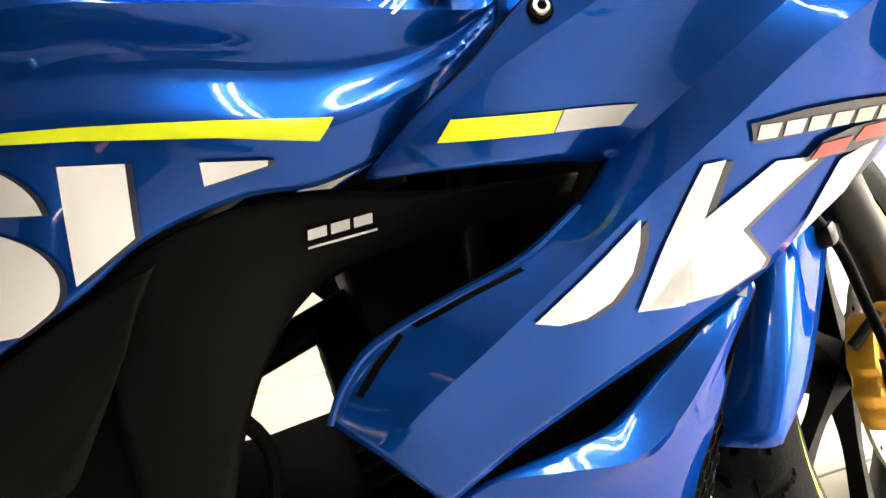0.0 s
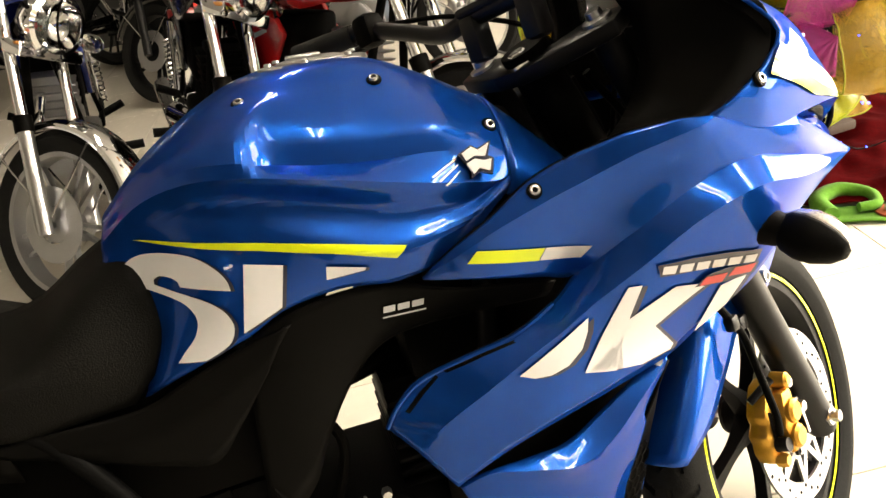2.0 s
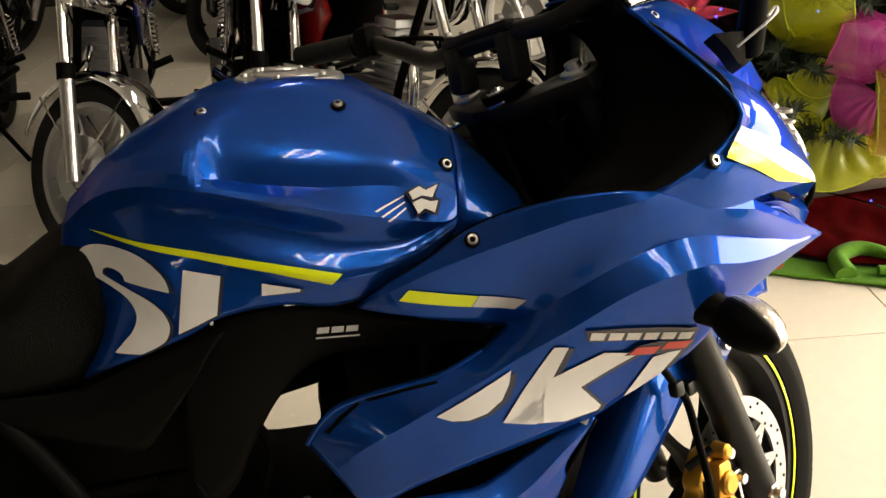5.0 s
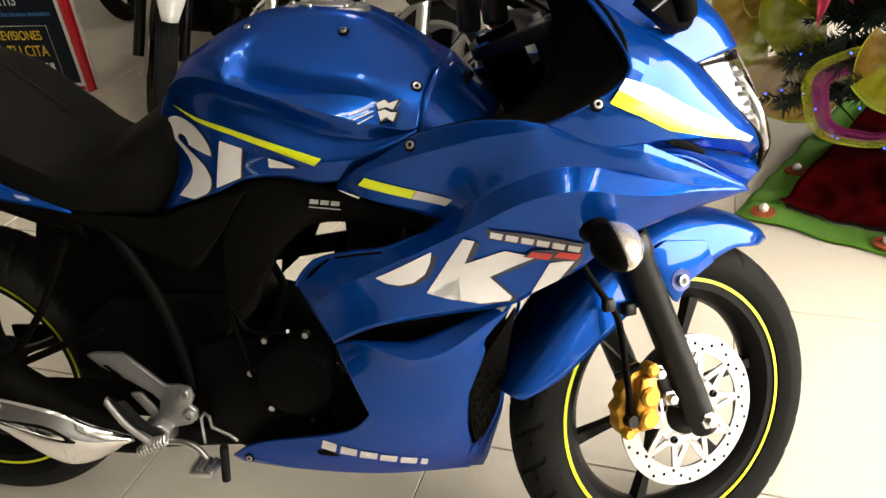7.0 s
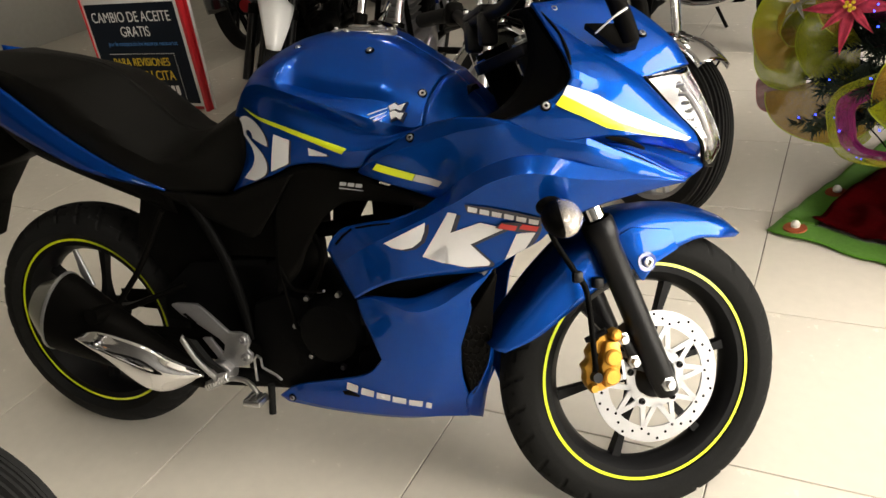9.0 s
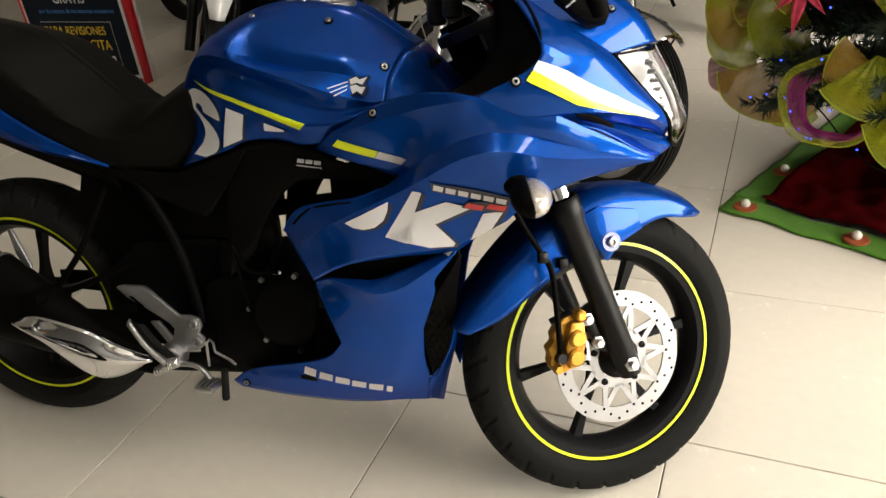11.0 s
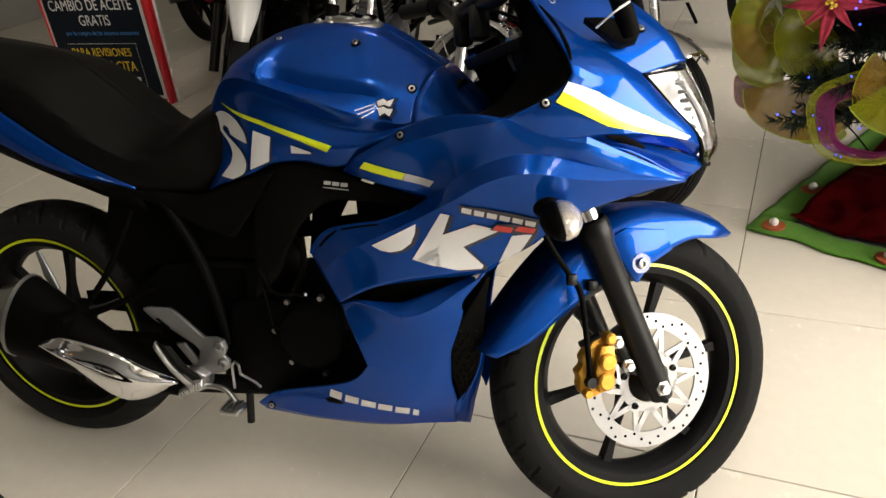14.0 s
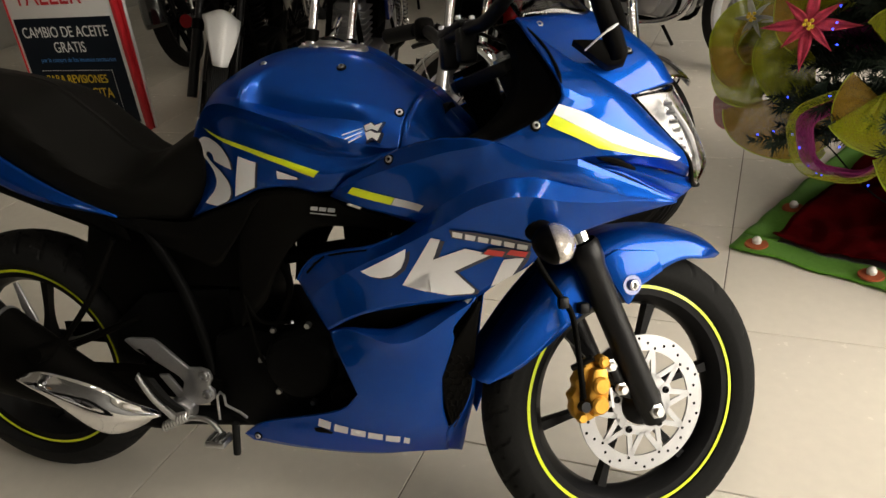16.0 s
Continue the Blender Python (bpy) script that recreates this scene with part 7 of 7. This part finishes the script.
        coil = [(-1.205 + 0.075 * k / 90, s * 0.128 + 0.030 * math.cos(k * 0.62), 0.40 + 0.20 * k / 90 + 0.030 * math.sin(k * 0.62) * 0.35) for k in range(91)]
        part("shock_spring", tube(coil, 0.004, 5), CHROME, b, "chrome coil spring")
        part("swingarm", tube([(-0.80, s * 0.10, 0.34), (-1.30, s * 0.11, 0.30)], 0.018, 10), BLACK, b)
        part("foot_peg", tube([(-0.72, s * 0.14, 0.32), (-0.71, s * 0.27, 0.33)], 0.018, 12), RUBBER, b, "black foot peg")
        part("frame_tube", tube([(-0.30, s * 0.03, 0.84), (-0.38, s * 0.08, 0.50), (-0.45, s * 0.10, 0.24), (-0.85, s * 0.10, 0.24)], 0.014, 10, 20), BLACK, b, "black frame tube")
        part("passenger_peg", tube([(-0.98, s * 0.13, 0.40), (-0.98, s * 0.22, 0.44)], 0.016, 10), RUBBER, b)
        part("peg_arm", tube([(-0.92, s * 0.11, 0.52), (-0.98, s * 0.13, 0.40)], 0.009, 8), BLACK, b)
    part("crankcase", slab([(-0.78, 0.24), (-0.48, 0.24), (-0.42, 0.32), (-0.46, 0.44), (-0.74, 0.46), (-0.82, 0.36)], -0.13, 0.13, 0.02), engine_mat, b, "cast engine case")
    for s in (-1, 1):
        part("engine_cover", knob(pose(-0.58, s * 0.13, 0.345, 0, 0, 0 if s < 0 else 180), [(0.0001, -0.03), (0.06, -0.028), (0.085, -0.012), (0.09, 0.01)], 32), engine_mat, b, "round engine cover")
    part("cylinder", block(-0.56, -0.44, -0.06, 0.06, 0.44, 0.68, 0.01), engine_mat, b, "finned cylinder")
    for i in range(8):
        part("cylinder_fin", block(-0.585, -0.415, -0.085, 0.085, 0.455 + 0.027 * i, 0.462 + 0.027 * i, 0.002), engine_mat, b)
    part("airbox", block(-0.95, -0.70, -0.09, 0.09, 0.50, 0.72, 0.02), BLACK, b, "black airbox")
    part("exhaust_pipe", tube([(-0.44, -0.03, 0.62), (-0.34, -0.06, 0.50), (-0.36, -0.10, 0.28), (-0.60, -0.15, 0.20), (-0.90, -0.16, 0.24)], 0.019, 12, 30), CHROME, b, "chrome exhaust pipe")
    part("muffler", tube([(-0.86, -0.16, 0.235), (-1.50, -0.17, 0.33)], (0.036, 0.045), 18, 8), CHROME, b, "chrome muffler")
    part("brake_disc", revolve([(0.06, -0.062), (0.12, -0.062), (0.12, -0.058), (0.06, -0.058)], 32, close=True), DISC, f, "steel brake disc")
    part("side_stand", tube([(-0.70, 0.10, 0.24), (-0.66, 0.24, 0.045)], 0.011, 8), BLACK, b)
    part("chain_guard", block(-1.20, -0.85, 0.12, 0.14, 0.38, 0.42, 0.006), BLACK, b)
    part("control_cable", tube([ax * 0.78 + Vector((-0.05, 0.24, 0.38)), ax * 0.7 + Vector((0.12, 0.1, 0.30)), Vector((-0.28, 0.05, 0.72))], 0.004, 6, 20), BLACK, b, "black cable")
    part("control_cable", tube([ax * 0.78 + Vector((-0.05, -0.24, 0.38)), ax * 0.7 + Vector((0.10, -0.1, 0.32)), Vector((-0.28, -0.05, 0.70))], 0.004, 6, 20), BLACK, b, "black cable")
    part("tail_light", block(-1.66, -1.60, -0.05, 0.05, 0.66, 0.72, 0.01), RED_VINYL, b, "red tail light")
    part("tail_bracket", block(-1.61, -1.50, -0.02, 0.02, 0.66, 0.70), BLACK, b)
    return b


HEAD = -84.0
commuter("blue roadster motorcycle with chrome fork, round headlight and chrome mudguard", pose(-0.64, 1.66, 0, 0, 0, HEAD), DEEPBLUE, CHROME, ALU, steer=47)
commuter("black roadster motorcycle with chrome fork and round chrome headlight", pose(-0.035, 1.51, 0, 0, 0, HEAD), BLACKPAINT, CHROME, ALU, steer=48, engine_mat=ENGINE)
commuter("black trail motorcycle with a high white front mudguard and black wheels", pose(-1.36, 2.03, 0, 0, 0, HEAD), BLACKPAINT, WHITEPAINT, HUBBLACK, headlight=False, high_guard=True, steer=25, fork_mat=FORKBLACK, engine_mat=ENGINE)
commuter("red roadster motorcycle with chrome fork, chrome front mudguard and ribbed tyre", pose(0.605, 1.235, 0, 0, 0, -60), REDPAINT, CHROME, ALU, steer=14, guard_from=60)
commuter("red roadster motorcycle with bright fork tubes in the rear row", pose(0.35, 4.25, 0, 0, 0, HEAD), REDPAINT, CHROME, CHROME)
commuter("black street motorcycle with white cast wheels parked by the window", pose(1.22, 3.07, 0, 0, 0, -40), BLACKPAINT, BLACKPAINT, WHITEPAINT, headlight=False, steer=0)
commuter("black street motorcycle with black wheels in the rear row", pose(-1.80, 4.95, 0, 0, 0, -143), BLACKPAINT, BLACKPAINT, HUBBLACK, headlight=False)
commuter("black roadster motorcycle with a dark fork in the rear row", pose(-0.42, 4.15, 0, 0, 0, HEAD), BLACKPAINT, BLACKPAINT, HUBBLACK, headlight=False, fork_mat=FORKBLACK, engine_mat=ENGINE)
commuter("black roadster motorcycle on its side stand behind the sign", pose(-2.65, 4.95, 0, 0, 0, 100), BLACKPAINT, BLACKPAINT, HUBBLACK, headlight=False, fork_mat=FORKBLACK, engine_mat=ENGINE)
commuter("black street motorcycle parked near the camera with a treaded tyre", pose(-0.46, -0.81, 0, 0, 0, 8), BLACKPAINT, None, HUBBLACK, headlight=False, steer=8)
# ---- ceiling lamps ----
TUBE = glow("lamp_tube", (1.0, 0.96, 0.90), 44.0)
LAMPWHITE = material("lamp_tray", (0.75, 0.75, 0.74), 0.4)


def tube_lamp(m):
    l = thing("ceiling_lamp", "white ceiling tray with two lit fluorescent tubes", "lamp", m, group="ceiling lamps")
    part("tray", join(block(-0.62, 0.62, -0.15, 0.15, -0.03, 0.0, 0.004), block(-0.62, 0.62, -0.155, -0.145, -0.06, 0.0), block(-0.62, 0.62, 0.145, 0.155, -0.06, 0.0)), LAMPWHITE, l, "white metal tray")
    for y in (-0.07, 0.07):
        part("lamp_tube", tube([(-0.59, y, -0.05), (0.59, y, -0.05)], 0.014, 10), TUBE, l, "lit fluorescent tube")
    return l


lamp = tube_lamp(ROOM @ pose(-0.9, 0.6, HIGH, 0, 0, 90))
for u, v in ((1.2, -2.2), (-0.2, -2.8)):
    copy_thing(lamp, ROOM @ pose(u, v, HIGH, 0, 0, 90))
# ---- floor tiles ----
tile_mesh = bpy.data.meshes.new("tile")
tb = block(0.0015, T0 - 0.0015, 0.0015, T0 - 0.0015, -0.010, 0.0, 0.0012, 1)
tb.to_mesh(tile_mesh)
tb.free()
tile_mesh.materials.append(TILE)
for i in range(-10, 6):
    for j in range(-8, 7):
        o = new("tile", tile_mesh)
        o.parent = floor
        o.matrix_basis = pose(i * T0, j * T0, 0)
